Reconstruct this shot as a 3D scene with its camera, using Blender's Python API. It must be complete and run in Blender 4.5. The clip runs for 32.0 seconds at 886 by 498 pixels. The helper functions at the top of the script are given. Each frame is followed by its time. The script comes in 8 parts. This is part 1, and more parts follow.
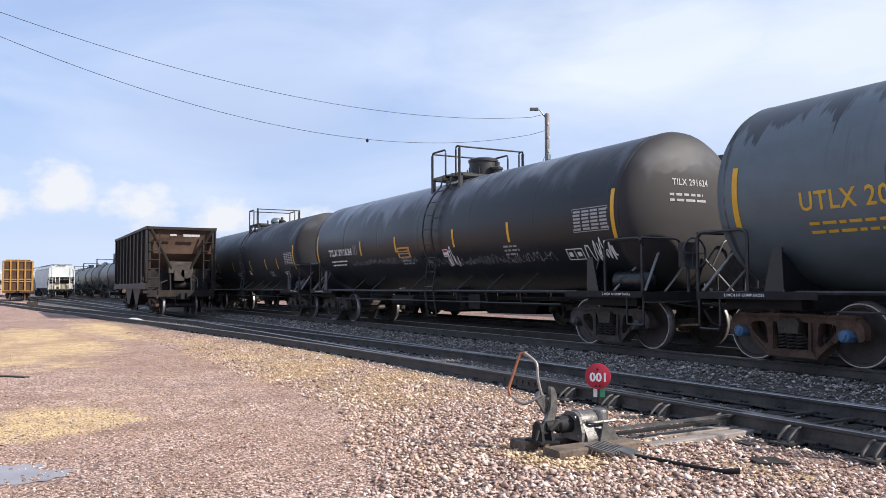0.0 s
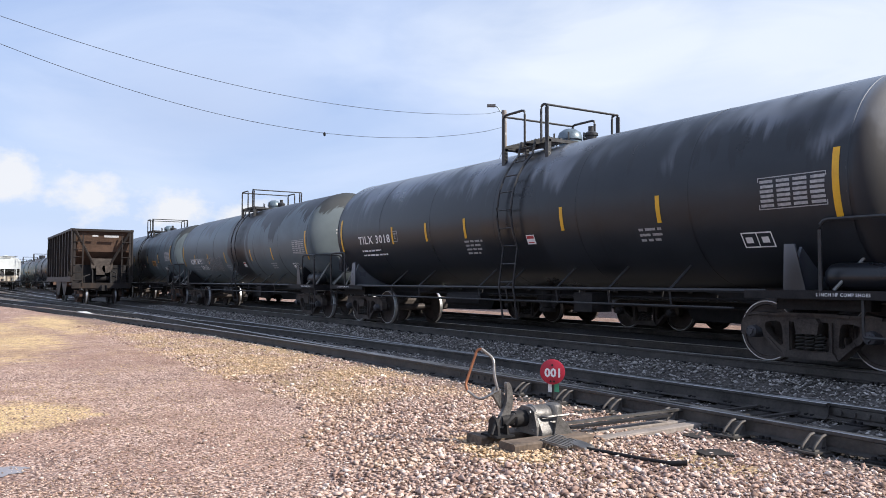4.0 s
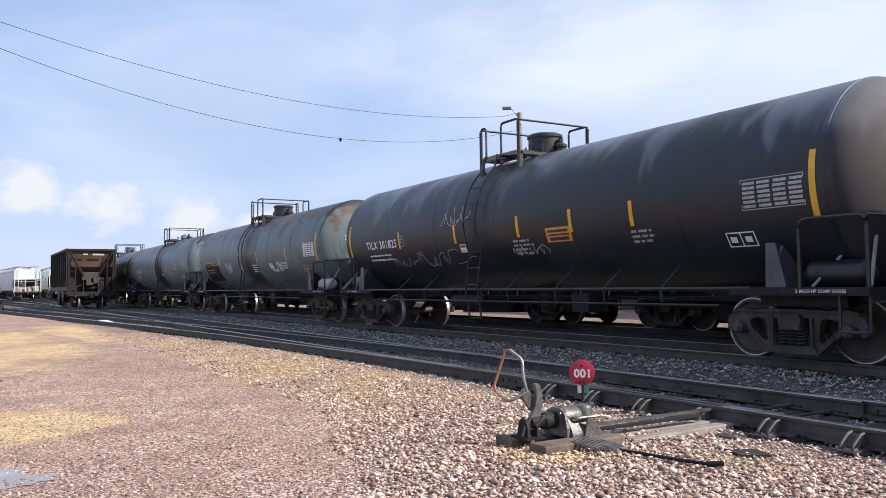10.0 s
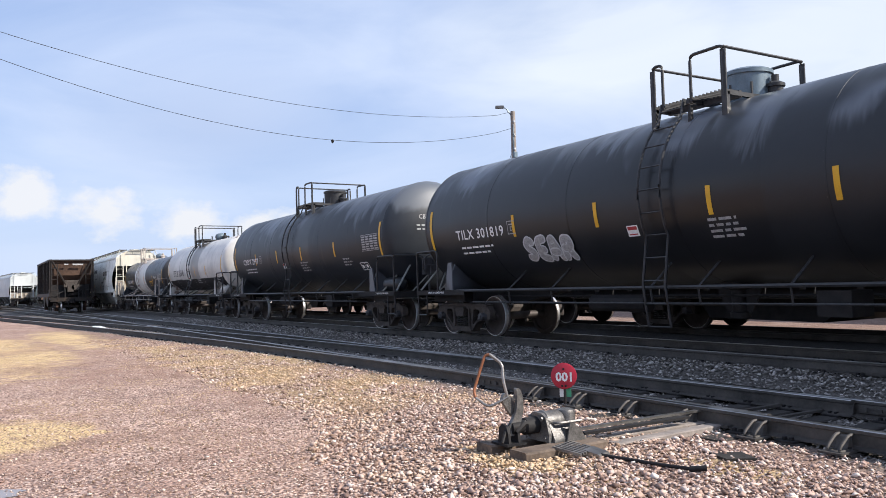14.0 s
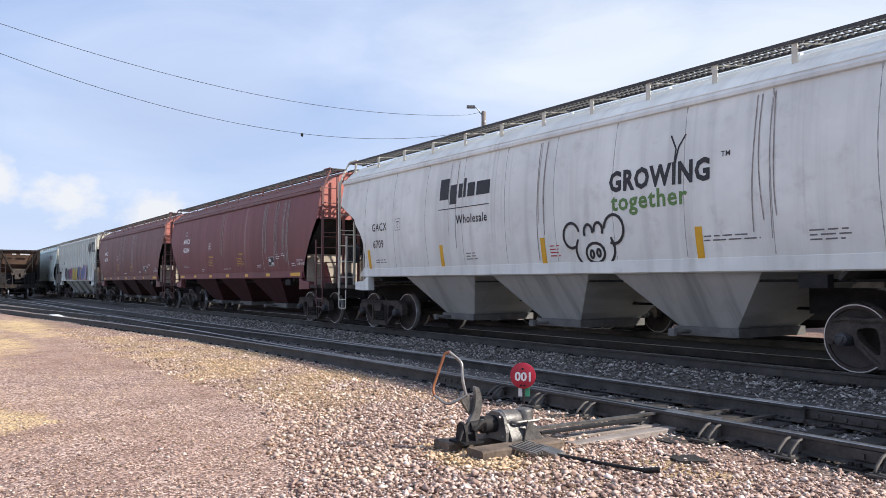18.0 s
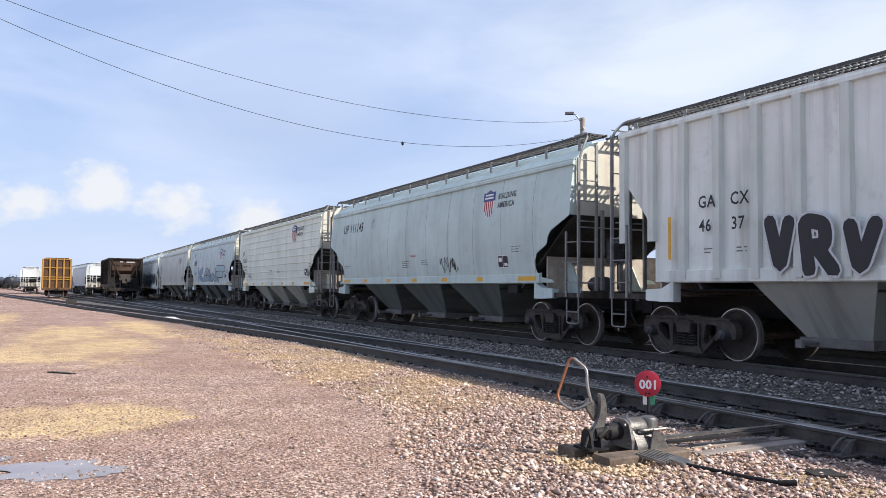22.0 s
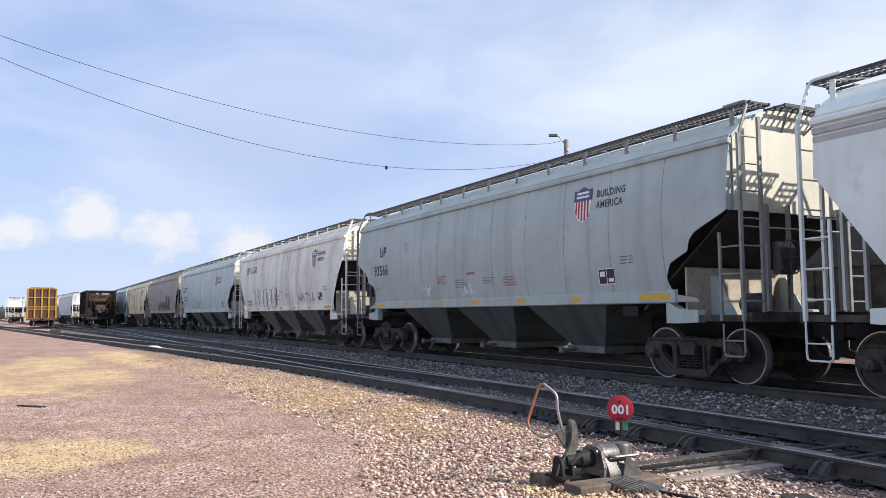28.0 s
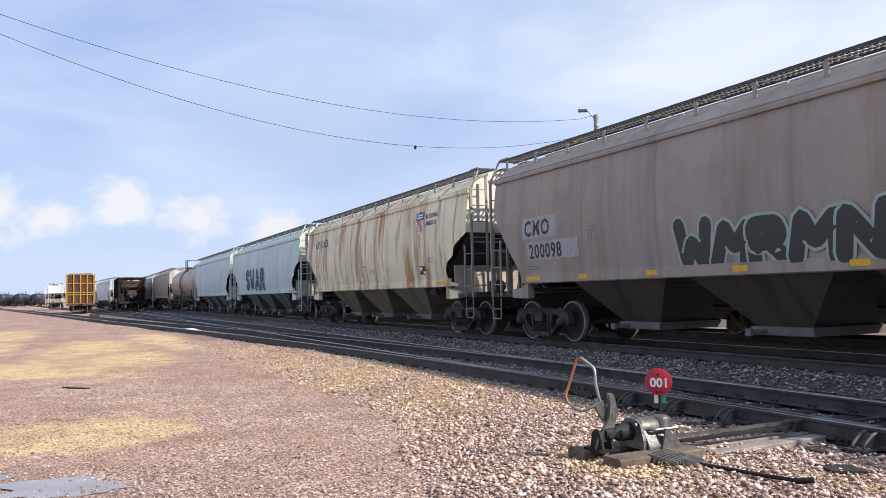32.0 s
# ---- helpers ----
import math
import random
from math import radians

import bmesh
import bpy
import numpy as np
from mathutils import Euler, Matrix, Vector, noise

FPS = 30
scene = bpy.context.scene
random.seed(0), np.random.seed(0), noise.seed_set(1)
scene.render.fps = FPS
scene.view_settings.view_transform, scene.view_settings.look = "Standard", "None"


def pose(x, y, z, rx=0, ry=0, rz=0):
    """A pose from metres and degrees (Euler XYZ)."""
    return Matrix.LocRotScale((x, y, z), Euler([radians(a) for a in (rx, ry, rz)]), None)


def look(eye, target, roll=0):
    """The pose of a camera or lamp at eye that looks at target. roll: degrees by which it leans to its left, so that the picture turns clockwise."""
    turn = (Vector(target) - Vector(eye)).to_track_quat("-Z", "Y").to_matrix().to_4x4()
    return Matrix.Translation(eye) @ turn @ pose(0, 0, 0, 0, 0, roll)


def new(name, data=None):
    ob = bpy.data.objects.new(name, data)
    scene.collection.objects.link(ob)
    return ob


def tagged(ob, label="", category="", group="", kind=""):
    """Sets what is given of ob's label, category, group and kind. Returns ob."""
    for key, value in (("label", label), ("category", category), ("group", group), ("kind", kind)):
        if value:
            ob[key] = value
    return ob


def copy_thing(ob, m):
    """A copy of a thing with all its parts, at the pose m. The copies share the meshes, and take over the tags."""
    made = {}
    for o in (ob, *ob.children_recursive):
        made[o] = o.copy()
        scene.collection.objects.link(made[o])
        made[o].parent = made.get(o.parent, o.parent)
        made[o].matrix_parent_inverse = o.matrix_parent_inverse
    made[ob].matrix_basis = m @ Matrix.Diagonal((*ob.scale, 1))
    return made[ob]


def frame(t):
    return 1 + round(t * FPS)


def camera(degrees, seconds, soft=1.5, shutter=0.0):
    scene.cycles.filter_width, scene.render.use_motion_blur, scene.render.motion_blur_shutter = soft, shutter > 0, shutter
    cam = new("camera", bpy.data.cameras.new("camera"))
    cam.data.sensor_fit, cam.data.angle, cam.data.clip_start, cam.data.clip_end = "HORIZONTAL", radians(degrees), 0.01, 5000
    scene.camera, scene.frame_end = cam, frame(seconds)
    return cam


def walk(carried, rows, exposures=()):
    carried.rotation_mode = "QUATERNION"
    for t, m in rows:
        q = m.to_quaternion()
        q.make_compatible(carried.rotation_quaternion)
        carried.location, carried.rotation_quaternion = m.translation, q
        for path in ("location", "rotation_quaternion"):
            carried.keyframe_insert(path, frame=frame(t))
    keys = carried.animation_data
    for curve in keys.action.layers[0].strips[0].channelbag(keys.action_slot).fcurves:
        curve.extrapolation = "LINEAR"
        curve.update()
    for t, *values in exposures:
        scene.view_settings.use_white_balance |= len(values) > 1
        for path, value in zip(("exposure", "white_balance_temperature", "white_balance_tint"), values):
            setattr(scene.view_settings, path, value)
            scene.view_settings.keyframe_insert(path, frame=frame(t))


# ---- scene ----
DEG = 58.5
cam = camera(DEG, 32.0, soft=0.7)
# t, x, y, z, yaw, pitch, roll
PATH = [
    (0, 0.031, -0.115, 1.165, 60.986, 2.736, 0.226),
    (0.5, 0.064, -0.162, 1.186, 60.546, 2.779, 0.221),
    (1, 0.043, -0.167, 1.181, 60.171, 2.893, 0.126),
    (1.5, 0.015, -0.164, 1.175, 59.861, 2.93, 0.045),
    (2, 0.026, -0.209, 1.18, 59.618, 2.847, 0.019),
    (2.5, 0.086, -0.268, 1.193, 59.102, 2.697, -0.172),
    (3, 0.1, -0.206, 1.192, 58.576, 2.447, -0.051),
    (3.5, 0.12, -0.205, 1.192, 57.807, 2.308, -0.168),
    (5.5, 0.089, -0.162, 1.178, 58.501, 2.586, 0.487),
    (6, 0.166, -0.195, 1.193, 59.721, 2.575, 0.671),
    (6.5, 0.121, -0.067, 1.163, 60.907, 2.689, 0.85),
    (7, 0.149, -0.044, 1.166, 61.816, 2.804, 1.034),
    (7.5, 0.148, -0.052, 1.166, 62.262, 2.932, 1.038),
    (8, 0.115, -0.088, 1.165, 62.198, 2.997, 1.006),
    (8.5, 0.058, -0.158, 1.164, 61.648, 2.981, 0.903),
    (9, 0, -0.218, 1.159, 60.804, 2.871, 0.811),
    (9.5, -0.017, -0.232, 1.157, 59.788, 2.744, 0.601),
    (10, -0.003, -0.233, 1.159, 58.957, 2.656, 0.72),
    (10.5, 0.004, -0.239, 1.16, 58.191, 2.615, 0.82),
    (11, 0.017, -0.239, 1.165, 57.453, 2.583, 1.067),
    (11.5, 0.007, -0.232, 1.154, 56.722, 2.646, 1.116),
    (12, 0.014, -0.218, 1.163, 56.336, 2.585, 1.434),
    (12.5, 0.014, -0.175, 1.171, 56.49, 2.532, 1.68),
    (13, -0.023, -0.095, 1.173, 57.01, 2.522, 1.656),
    (13.5, -0.044, -0.012, 1.182, 57.956, 2.559, 1.727),
    (14, -0.035, 0.01, 1.19, 58.876, 2.638, 1.567),
    (14.5, -0.06, 0.025, 1.184, 59.623, 2.725, 1.381),
    (16.5, -0.032, 0.038, 1.179, 61.155, 2.318, 0.918),
    (17, -0.011, 0.025, 1.183, 60.078, 2.236, 0.618),
    (17.5, -0.009, 0.045, 1.17, 58.251, 2.316, 0.152),
    (18, -0.018, 0.047, 1.18, 56.478, 2.487, -0.047),
    (18.5, -0.021, 0.033, 1.182, 56.004, 2.649, -0.008),
    (19, 0, 0, 1.18, 57.061, 2.74, 0),
    (19.5, 0.013, 0.002, 1.178, 59.504, 2.593, 0.209),
    (20, 0.005, -0.138, 1.18, 61.697, 2.491, 0.055),
    (20.5, -0.031, -0.232, 1.185, 63.196, 2.435, -0.169),
    (21, -0.067, -0.261, 1.175, 63.711, 2.506, -0.397),
    (21.5, -0.072, -0.276, 1.165, 63.626, 2.667, -0.644),
    (22, -0.056, -0.271, 1.169, 63.113, 2.971, -0.597),
    (22.5, -0.041, -0.267, 1.167, 61.934, 3.277, -0.429),
    (23, -0.024, -0.247, 1.15, 60.052, 3.396, -0.19),
    (23.5, -0.046, -0.166, 1.137, 58.196, 3.408, -0.025),
    (24, -0.064, -0.13, 1.134, 57.099, 3.161, -0.157),
    (24.5, -0.06, -0.091, 1.141, 57.292, 2.818, -0.363),
    (25, -0.049, -0.055, 1.157, 58.703, 2.477, -0.375),
    (25.5, -0.055, -0.031, 1.157, 60.432, 2.344, -0.399),
    (27.5, -0.083, -0.046, 1.181, 62.501, 4.033, 0.013),
    (28, -0.08, -0.017, 1.191, 62.448, 4.657, 0.343),
    (28.5, -0.055, 0.045, 1.175, 62.569, 4.884, 0.476),
    (29, -0.029, -0.022, 1.171, 62.927, 4.573, 0.518),
    (29.5, -0.053, -0.024, 1.161, 63.604, 4.104, 0.58),
    (30, -0.067, -0.022, 1.161, 64.33, 3.695, 0.718),
    (30.5, -0.064, -0.035, 1.165, 64.8, 3.453, 1.041),
    (31, -0.069, -0.04, 1.163, 64.811, 3.378, 1.219),
    (31.5, -0.081, -0.027, 1.16, 64.643, 3.299, 1.357),
    (32, -0.097, -0.059, 1.164, 64.676, 3.201, 1.298),
]
walk(cam, [(t, pose(x, y, z, 90 + p, r, w)) for t, x, y, z, w, p, r in PATH], exposures=[(0.0, 0.45), (14.0, 0.45), (18.0, 0.43), (32.0, 0.43)])

# ---- light ----
SUN = Vector((0.62, 0.53, 0.60)).normalized()
world = bpy.data.worlds.new("sky")
scene.world = world
world.use_nodes = True
wn, wl = world.node_tree.nodes, world.node_tree.links
wn.clear()


def wnode(kind, **kw):
    n = wn.new(kind)
    for k, v in kw.items():
        n.inputs[k].default_value = v
    return n


w_out, w_bg = wn.new("ShaderNodeOutputWorld"), wn.new("ShaderNodeBackground")
sky = wn.new("ShaderNodeTexSky")
sky.sky_type, sky.sun_disc = "NISHITA", False
sky.sun_elevation, sky.sun_rotation = math.asin(SUN.z), math.atan2(SUN.x, SUN.y)
sky.air_density, sky.dust_density, sky.ozone_density = 1.0, 1.0, 1.5
w_co = wn.new("ShaderNodeTexCoord")
# high thin cloud: stretched noise
w_map = wn.new("ShaderNodeMapping")
w_map.inputs["Scale"].default_value = (1.6, 1.6, 5.5)
w_map.inputs["Location"].default_value = (0.35, 0.2, 0.1)
w_n1 = wnode("ShaderNodeTexNoise", Scale=1.7, Detail=7.0, Roughness=0.52, Distortion=0.5)
w_r1 = wn.new("ShaderNodeValToRGB")
w_r1.color_ramp.elements[0].position, w_r1.color_ramp.elements[1].position = 0.30, 0.72
w_r1.color_ramp.elements[0].color, w_r1.color_ramp.elements[1].color = (0.24, 0.24, 0.24, 1), (1, 1, 1, 1)
wl.new(w_co.outputs["Generated"], w_map.inputs["Vector"])
wl.new(w_map.outputs["Vector"], w_n1.inputs["Vector"])
wl.new(w_n1.outputs["Fac"], w_r1.inputs["Fac"])
# low cumulus along the horizon
w_sep = wn.new("ShaderNodeSeparateXYZ")
wl.new(w_co.outputs["Generated"], w_sep.inputs["Vector"])
w_n2 = wnode("ShaderNodeTexNoise", Scale=24.0, Detail=8.0, Roughness=0.6)
w_map2 = wn.new("ShaderNodeMapping")
w_map2.inputs["Scale"].default_value = (1.0, 1.0, 1.5)
wl.new(w_co.outputs["Generated"], w_map2.inputs["Vector"])
wl.new(w_map2.outputs["Vector"], w_n2.inputs["Vector"])


def wmath(op, a, b=None, c=None):
    n = wn.new("ShaderNodeMath")
    n.operation = op
    for i, v in enumerate((a, b, c)):
        if v is None:
            continue
        if isinstance(v, (int, float)):
            n.inputs[i].default_value = v
        else:
            wl.new(v, n.inputs[i])
    return n.outputs[0]


def wblob(direction, radius, squash):
    """A soft puff of cloud round a direction of the sky."""
    d = Vector(direction).normalized()
    sub = wn.new("ShaderNodeVectorMath")
    sub.operation = "SUBTRACT"
    sub.inputs[1].default_value = d
    wl.new(w_co.outputs["Generated"], sub.inputs[0])
    mul = wn.new("ShaderNodeVectorMath")
    mul.operation = "MULTIPLY"
    mul.inputs[1].default_value = (1 / radius, 1 / radius, squash / radius)
    wl.new(sub.outputs[0], mul.inputs[0])
    ln = wn.new("ShaderNodeVectorMath")
    ln.operation = "LENGTH"
    wl.new(mul.outputs[0], ln.inputs[0])
    return wmath("SUBTRACT", 1.0, ln.outputs["Value"])


puffs = None
for d, r, s in (((-0.990, 0.056, 0.112), 0.046, 1.35), ((-0.984, 0.140, 0.098), 0.050, 1.5), ((-0.995, -0.020, 0.094), 0.045, 1.8),
                ((-0.967, 0.235, 0.082), 0.055, 1.7), ((-0.995, -0.11, 0.10), 0.09, 1.6), ((-0.94, 0.32, 0.075), 0.06, 1.9),
                ((0.6, -0.8, 0.1), 0.2, 1.6), ((0.2, -0.97, 0.12), 0.25, 1.5), ((-0.6, -0.8, 0.1), 0.2, 1.7)):
    b = wblob(d, r, s)
    puffs = b if puffs is None else wmath("MAXIMUM", puffs, b)
w_n2c = wmath("MULTIPLY_ADD", w_n2.outputs["Fac"], 1.7, -0.85)
w_n3 = wnode("ShaderNodeTexNoise", Scale=60.0, Detail=4.0, Roughness=0.6)
wl.new(w_map2.outputs["Vector"], w_n3.inputs["Vector"])
puff = wmath("ADD", wmath("ADD", puffs, w_n2c), wmath("MULTIPLY_ADD", w_n3.outputs["Fac"], 0.5, -0.25))
w_r2 = wn.new("ShaderNodeValToRGB")
w_r2.color_ramp.elements[0].position, w_r2.color_ramp.elements[1].position = 0.05, 0.62
wl.new(puff, w_r2.inputs["Fac"])
# haze towards the horizon
haze = wmath("POWER", wmath("SUBTRACT", 1.0, wmath("MINIMUM", wmath("ABSOLUTE", w_sep.outputs["Z"]), 1.0)), 12.0)


def wmix(fac, a, b):
    n = wn.new("ShaderNodeMix")
    n.data_type = "RGBA"
    if isinstance(fac, (int, float)):
        n.inputs[0].default_value = fac
    else:
        wl.new(fac, n.inputs[0])
    for sock, v in ((n.inputs[6], a), (n.inputs[7], b)):
        if isinstance(v, tuple):
            sock.default_value = v
        else:
            wl.new(v, sock)
    return n.outputs[2]


SKY = 0.106
sky_lift = wmix(0.62, sky.outputs["Color"], (2.35, 3.55, 6.6, 1))
cloud1 = wmix(wmath("MULTIPLY", w_r1.outputs["Color"], 0.92), sky_lift, (5.0, 5.75, 7.35, 1))
cloud2 = wmix(wmath("MULTIPLY", haze, 0.75), cloud1, (4.55, 5.35, 7.0, 1))
veil = wmath("MAXIMUM", wmath("MAXIMUM", wblob((-0.687, 0.662, 0.298), 0.26, 2.2), wmath("MULTIPLY", wblob((-0.50, 0.82, 0.26), 0.35, 2.0), 0.8)), 0.0)
cloud2 = wmix(wmath("MULTIPLY", wmath("MINIMUM", wmath("MULTIPLY", veil, wmath("MULTIPLY", w_n1.outputs["Fac"], 3.0)), 1.0), 0.75), cloud2, (6.3, 6.75, 7.35, 1))
dusk = wmath("MAXIMUM", wblob((-0.94, 0.25, 0.20), 0.20, 2.4), 0.0)
cloud2 = wmix(wmath("MULTIPLY", dusk, 0.75), cloud2, (3.6, 4.4, 6.2, 1))
cloud3 = wmix(wmath("MULTIPLY", w_r2.outputs["Color"], 0.8), cloud2, (6.5, 6.5, 6.6, 1))
wl.new(cloud3, w_bg.inputs["Color"])
w_bg.inputs["Strength"].default_value = SKY
wl.new(w_bg.outputs[0], w_out.inputs["Surface"])

sun = new("sun", bpy.data.lights.new("sun", "SUN"))
sun.data.energy, sun.data.angle, sun.data.color = 5.0, radians(0.6), (1.0, 0.93, 0.84)
sun.matrix_world = look(SUN * 60, (0, 0, 0))

# ---- materials ----
class Nodes:
    """A node material in short calls."""

    def __init__(self, name):
        self.m = bpy.data.materials.new(name)
        self.m.use_nodes = True
        self.t = self.m.node_tree
        self.t.nodes.clear()
        self.out = self.t.nodes.new("ShaderNodeOutputMaterial")
        self.b = self.t.nodes.new("ShaderNodeBsdfPrincipled")
        self.t.links.new(self.b.outputs[0], self.out.inputs["Surface"])
        self.co = None

    def put(self, sock, v):
        if isinstance(v, bpy.types.NodeSocket):
            self.t.links.new(v, sock)
        else:
            sock.default_value = v

    def obj(self):
        if self.co is None:
            self.co = self.t.nodes.new("ShaderNodeTexCoord").outputs["Object"]
        return self.co

    def scaled(self, s, loc=(0, 0, 0)):
        n = self.t.nodes.new("ShaderNodeMapping")
        n.inputs["Scale"].default_value, n.inputs["Location"].default_value = s, loc
        self.t.links.new(self.obj(), n.inputs["Vector"])
        return n.outputs[0]

    def noise(self, scale, detail=4.0, rough=0.55, vec=None, distort=0.0):
        n = self.t.nodes.new("ShaderNodeTexNoise")
        n.inputs["Scale"].default_value, n.inputs["Detail"].default_value = scale, detail
        n.inputs["Roughness"].default_value, n.inputs["Distortion"].default_value = rough, distort
        self.t.links.new(vec if vec is not None else self.obj(), n.inputs["Vector"])
        return n.outputs["Fac"]

    def voronoi(self, scale, feature="F1", out="Distance", vec=None):
        n = self.t.nodes.new("ShaderNodeTexVoronoi")
        n.feature = feature
        n.inputs["Scale"].default_value = scale
        self.t.links.new(vec if vec is not None else self.obj(), n.inputs["Vector"])
        return n.outputs[out]

    def math(self, op, a, b=None, c=None, clamp=False):
        n = self.t.nodes.new("ShaderNodeMath")
        n.operation, n.use_clamp = op, clamp
        for i, v in enumerate((a, b, c)):
            if v is not None:
                self.put(n.inputs[i], v)
        return n.outputs[0]

    def step(self, v, lo, hi):
        n = self.t.nodes.new("ShaderNodeMapRange")
        n.interpolation_type = "SMOOTHSTEP"
        self.put(n.inputs["Value"], v)
        n.inputs["From Min"].default_value, n.inputs["From Max"].default_value = lo, hi
        return n.outputs["Result"]

    def mix(self, fac, a, b, mode="MIX"):
        n = self.t.nodes.new("ShaderNodeMix")
        n.data_type, n.blend_type = "RGBA", mode
        self.put(n.inputs[0], fac)
        for sock, v in ((n.inputs[6], a), (n.inputs[7], b)):
            self.put(sock, (*v, 1) if isinstance(v, tuple) and len(v) == 3 else v)
        return n.outputs[2]

    def xyz(self):
        n = self.t.nodes.new("ShaderNodeSeparateXYZ")
        self.t.links.new(self.obj(), n.inputs[0])
        return n.outputs

    def island(self):
        return self.t.nodes.new("ShaderNodeNewGeometry").outputs["Random Per Island"]

    def rand(self):
        return self.t.nodes.new("ShaderNodeObjectInfo").outputs["Random"]

    def ramp(self, v, *stops):
        n = self.t.nodes.new("ShaderNodeValToRGB")
        el = n.color_ramp.elements
        while len(el) < len(stops):
            el.new(0.5)
        for e, (p, c) in zip(el, stops):
            e.position, e.color = p, (*c, 1)
        self.put(n.inputs["Fac"], v)
        return n.outputs["Color"]

    def bump(self, h, strength=0.4, dist=0.01):
        n = self.t.nodes.new("ShaderNodeBump")
        n.inputs["Strength"].default_value, n.inputs["Distance"].default_value = strength, dist
        self.put(n.inputs["Height"], h)
        self.t.links.new(n.outputs[0], self.b.inputs["Normal"])

    def done(self, color, rough=0.6, metal=0.0, spec=0.5):
        self.put(self.b.inputs["Base Color"], (*color, 1) if isinstance(color, tuple) else color)
        self.put(self.b.inputs["Roughness"], rough)
        self.put(self.b.inputs["Metallic"], metal)
        self.b.inputs["Specular IOR Level"].default_value = spec
        return self.m


def grained(name, c1, c2, scale=6.0, rough=0.6, metal=0.0, bump=0.15, spec=0.4):
    """Two tones of one colour in coarse and fine noise, with a little relief."""
    n = Nodes(name)
    f = n.math("MULTIPLY_ADD", n.noise(scale, 6), 0.65, n.math("MULTIPLY", n.noise(scale * 9, 3), 0.35))
    col = n.ramp(f, (0.32, c1), (0.68, c2))
    if bump:
        n.bump(n.noise(scale * 7, 4), bump, 0.01)
    return n.done(col, n.math("MULTIPLY_ADD", f, 0.25, rough - 0.12), metal, spec)


M_STEEL_DARK = grained("dark_steel", (0.008, 0.008, 0.010), (0.030, 0.028, 0.028), 5, 0.65, spec=0.2)
M_TRUCK = grained("grimy_cast_steel", (0.022, 0.019, 0.018), (0.105, 0.088, 0.078), 4, 0.75, bump=0.3, spec=0.2)
M_TRUCK_RUST = grained("rusty_cast_steel", (0.03, 0.02, 0.016), (0.15, 0.092, 0.068), 4, 0.8, bump=0.3, spec=0.2)
M_WHEEL = grained("wheel_steel", (0.03, 0.024, 0.022), (0.085, 0.07, 0.064), 5, 0.6, 0.3)
M_TREAD = grained("polished_tread", (0.45, 0.45, 0.46), (0.65, 0.65, 0.65), 8, 0.4, 0.9)
M_CAP = grained("bearing_cap", (0.03, 0.03, 0.033), (0.09, 0.09, 0.10), 8, 0.55)
M_CAP_BLUE = grained("blue_bearing_cap", (0.05, 0.12, 0.22), (0.10, 0.2, 0.33), 8, 0.5)
M_SPRING = grained("spring_steel", (0.02, 0.02, 0.02), (0.06, 0.055, 0.05), 8, 0.6)
M_RAIL = grained("rail_side", (0.030, 0.028, 0.027), (0.105, 0.094, 0.086), 3, 0.65, 0.2)
M_RAILTOP = grained("rail_head", (0.22, 0.215, 0.21), (0.50, 0.49, 0.48), 2, 0.36, 1.0, 0.05)
M_RAILTOP_DULL = grained("dull_rail_head", (0.16, 0.155, 0.15), (0.34, 0.33, 0.32), 2, 0.5, 0.8, 0.05)
M_TIE = grained("creosoted_timber", (0.014, 0.012, 0.011), (0.05, 0.044, 0.04), 3, 0.85, bump=0.5)
M_TIMBER = grained("weathered_timber", (0.05, 0.038, 0.03), (0.22, 0.165, 0.125), 3, 0.85, bump=0.5)
M_PLANK = grained("dusty_weathered_plank", (0.14, 0.118, 0.104), (0.34, 0.295, 0.265), 3, 0.8, bump=0.5)
M_STRIPE = grained("yellow_reflector", (0.62, 0.33, 0.02), (0.78, 0.44, 0.03), 6, 0.4)
M_STRIPE_WHITE = grained("white_reflector", (0.62, 0.62, 0.6), (0.75, 0.75, 0.73), 6, 0.4)
M_WHITE = grained("white_lettering", (0.74, 0.74, 0.74), (0.86, 0.86, 0.86), 14, 0.55)
M_DIMWHITE = grained("worn_white_lettering", (0.22, 0.22, 0.23), (0.5, 0.5, 0.5), 20, 0.6)
M_YELLOW = grained("yellow_lettering", (0.55, 0.32, 0.03), (0.7, 0.42, 0.04), 10, 0.5)
M_INK = grained("dark_lettering", (0.02, 0.022, 0.026), (0.05, 0.05, 0.055), 10, 0.6)
M_REDINK = grained("red_lettering", (0.35, 0.03, 0.04), (0.45, 0.06, 0.06), 10, 0.6)
M_ORANGE = grained("orange_placard", (0.6, 0.25, 0.03), (0.7, 0.33, 0.04), 10, 0.5)
M_BLUE = grained("blue_lettering", (0.05, 0.07, 0.18), (0.08, 0.1, 0.24), 10, 0.5)
M_GREEN = grained("green_lettering", (0.10, 0.20, 0.06), (0.14, 0.26, 0.08), 10, 0.5)
M_PIPE = grained("painted_pipe", (0.014, 0.014, 0.016), (0.05, 0.05, 0.052), 9, 0.45)
M_SLOPE = grained("shade_dark_slope_sheet", (0.022, 0.021, 0.020), (0.075, 0.072, 0.067), 2.0, 0.8, spec=0.15)
M_BAND = grained("dusty_grey_band", (0.36, 0.365, 0.355), (0.52, 0.53, 0.51), 3, 0.6)
# hopper ladders: their shade between the cars is put into this grey
M_LADDER = grained("shade_grey_ladder_paint", (0.16, 0.165, 0.16), (0.30, 0.305, 0.295), 5, 0.6)
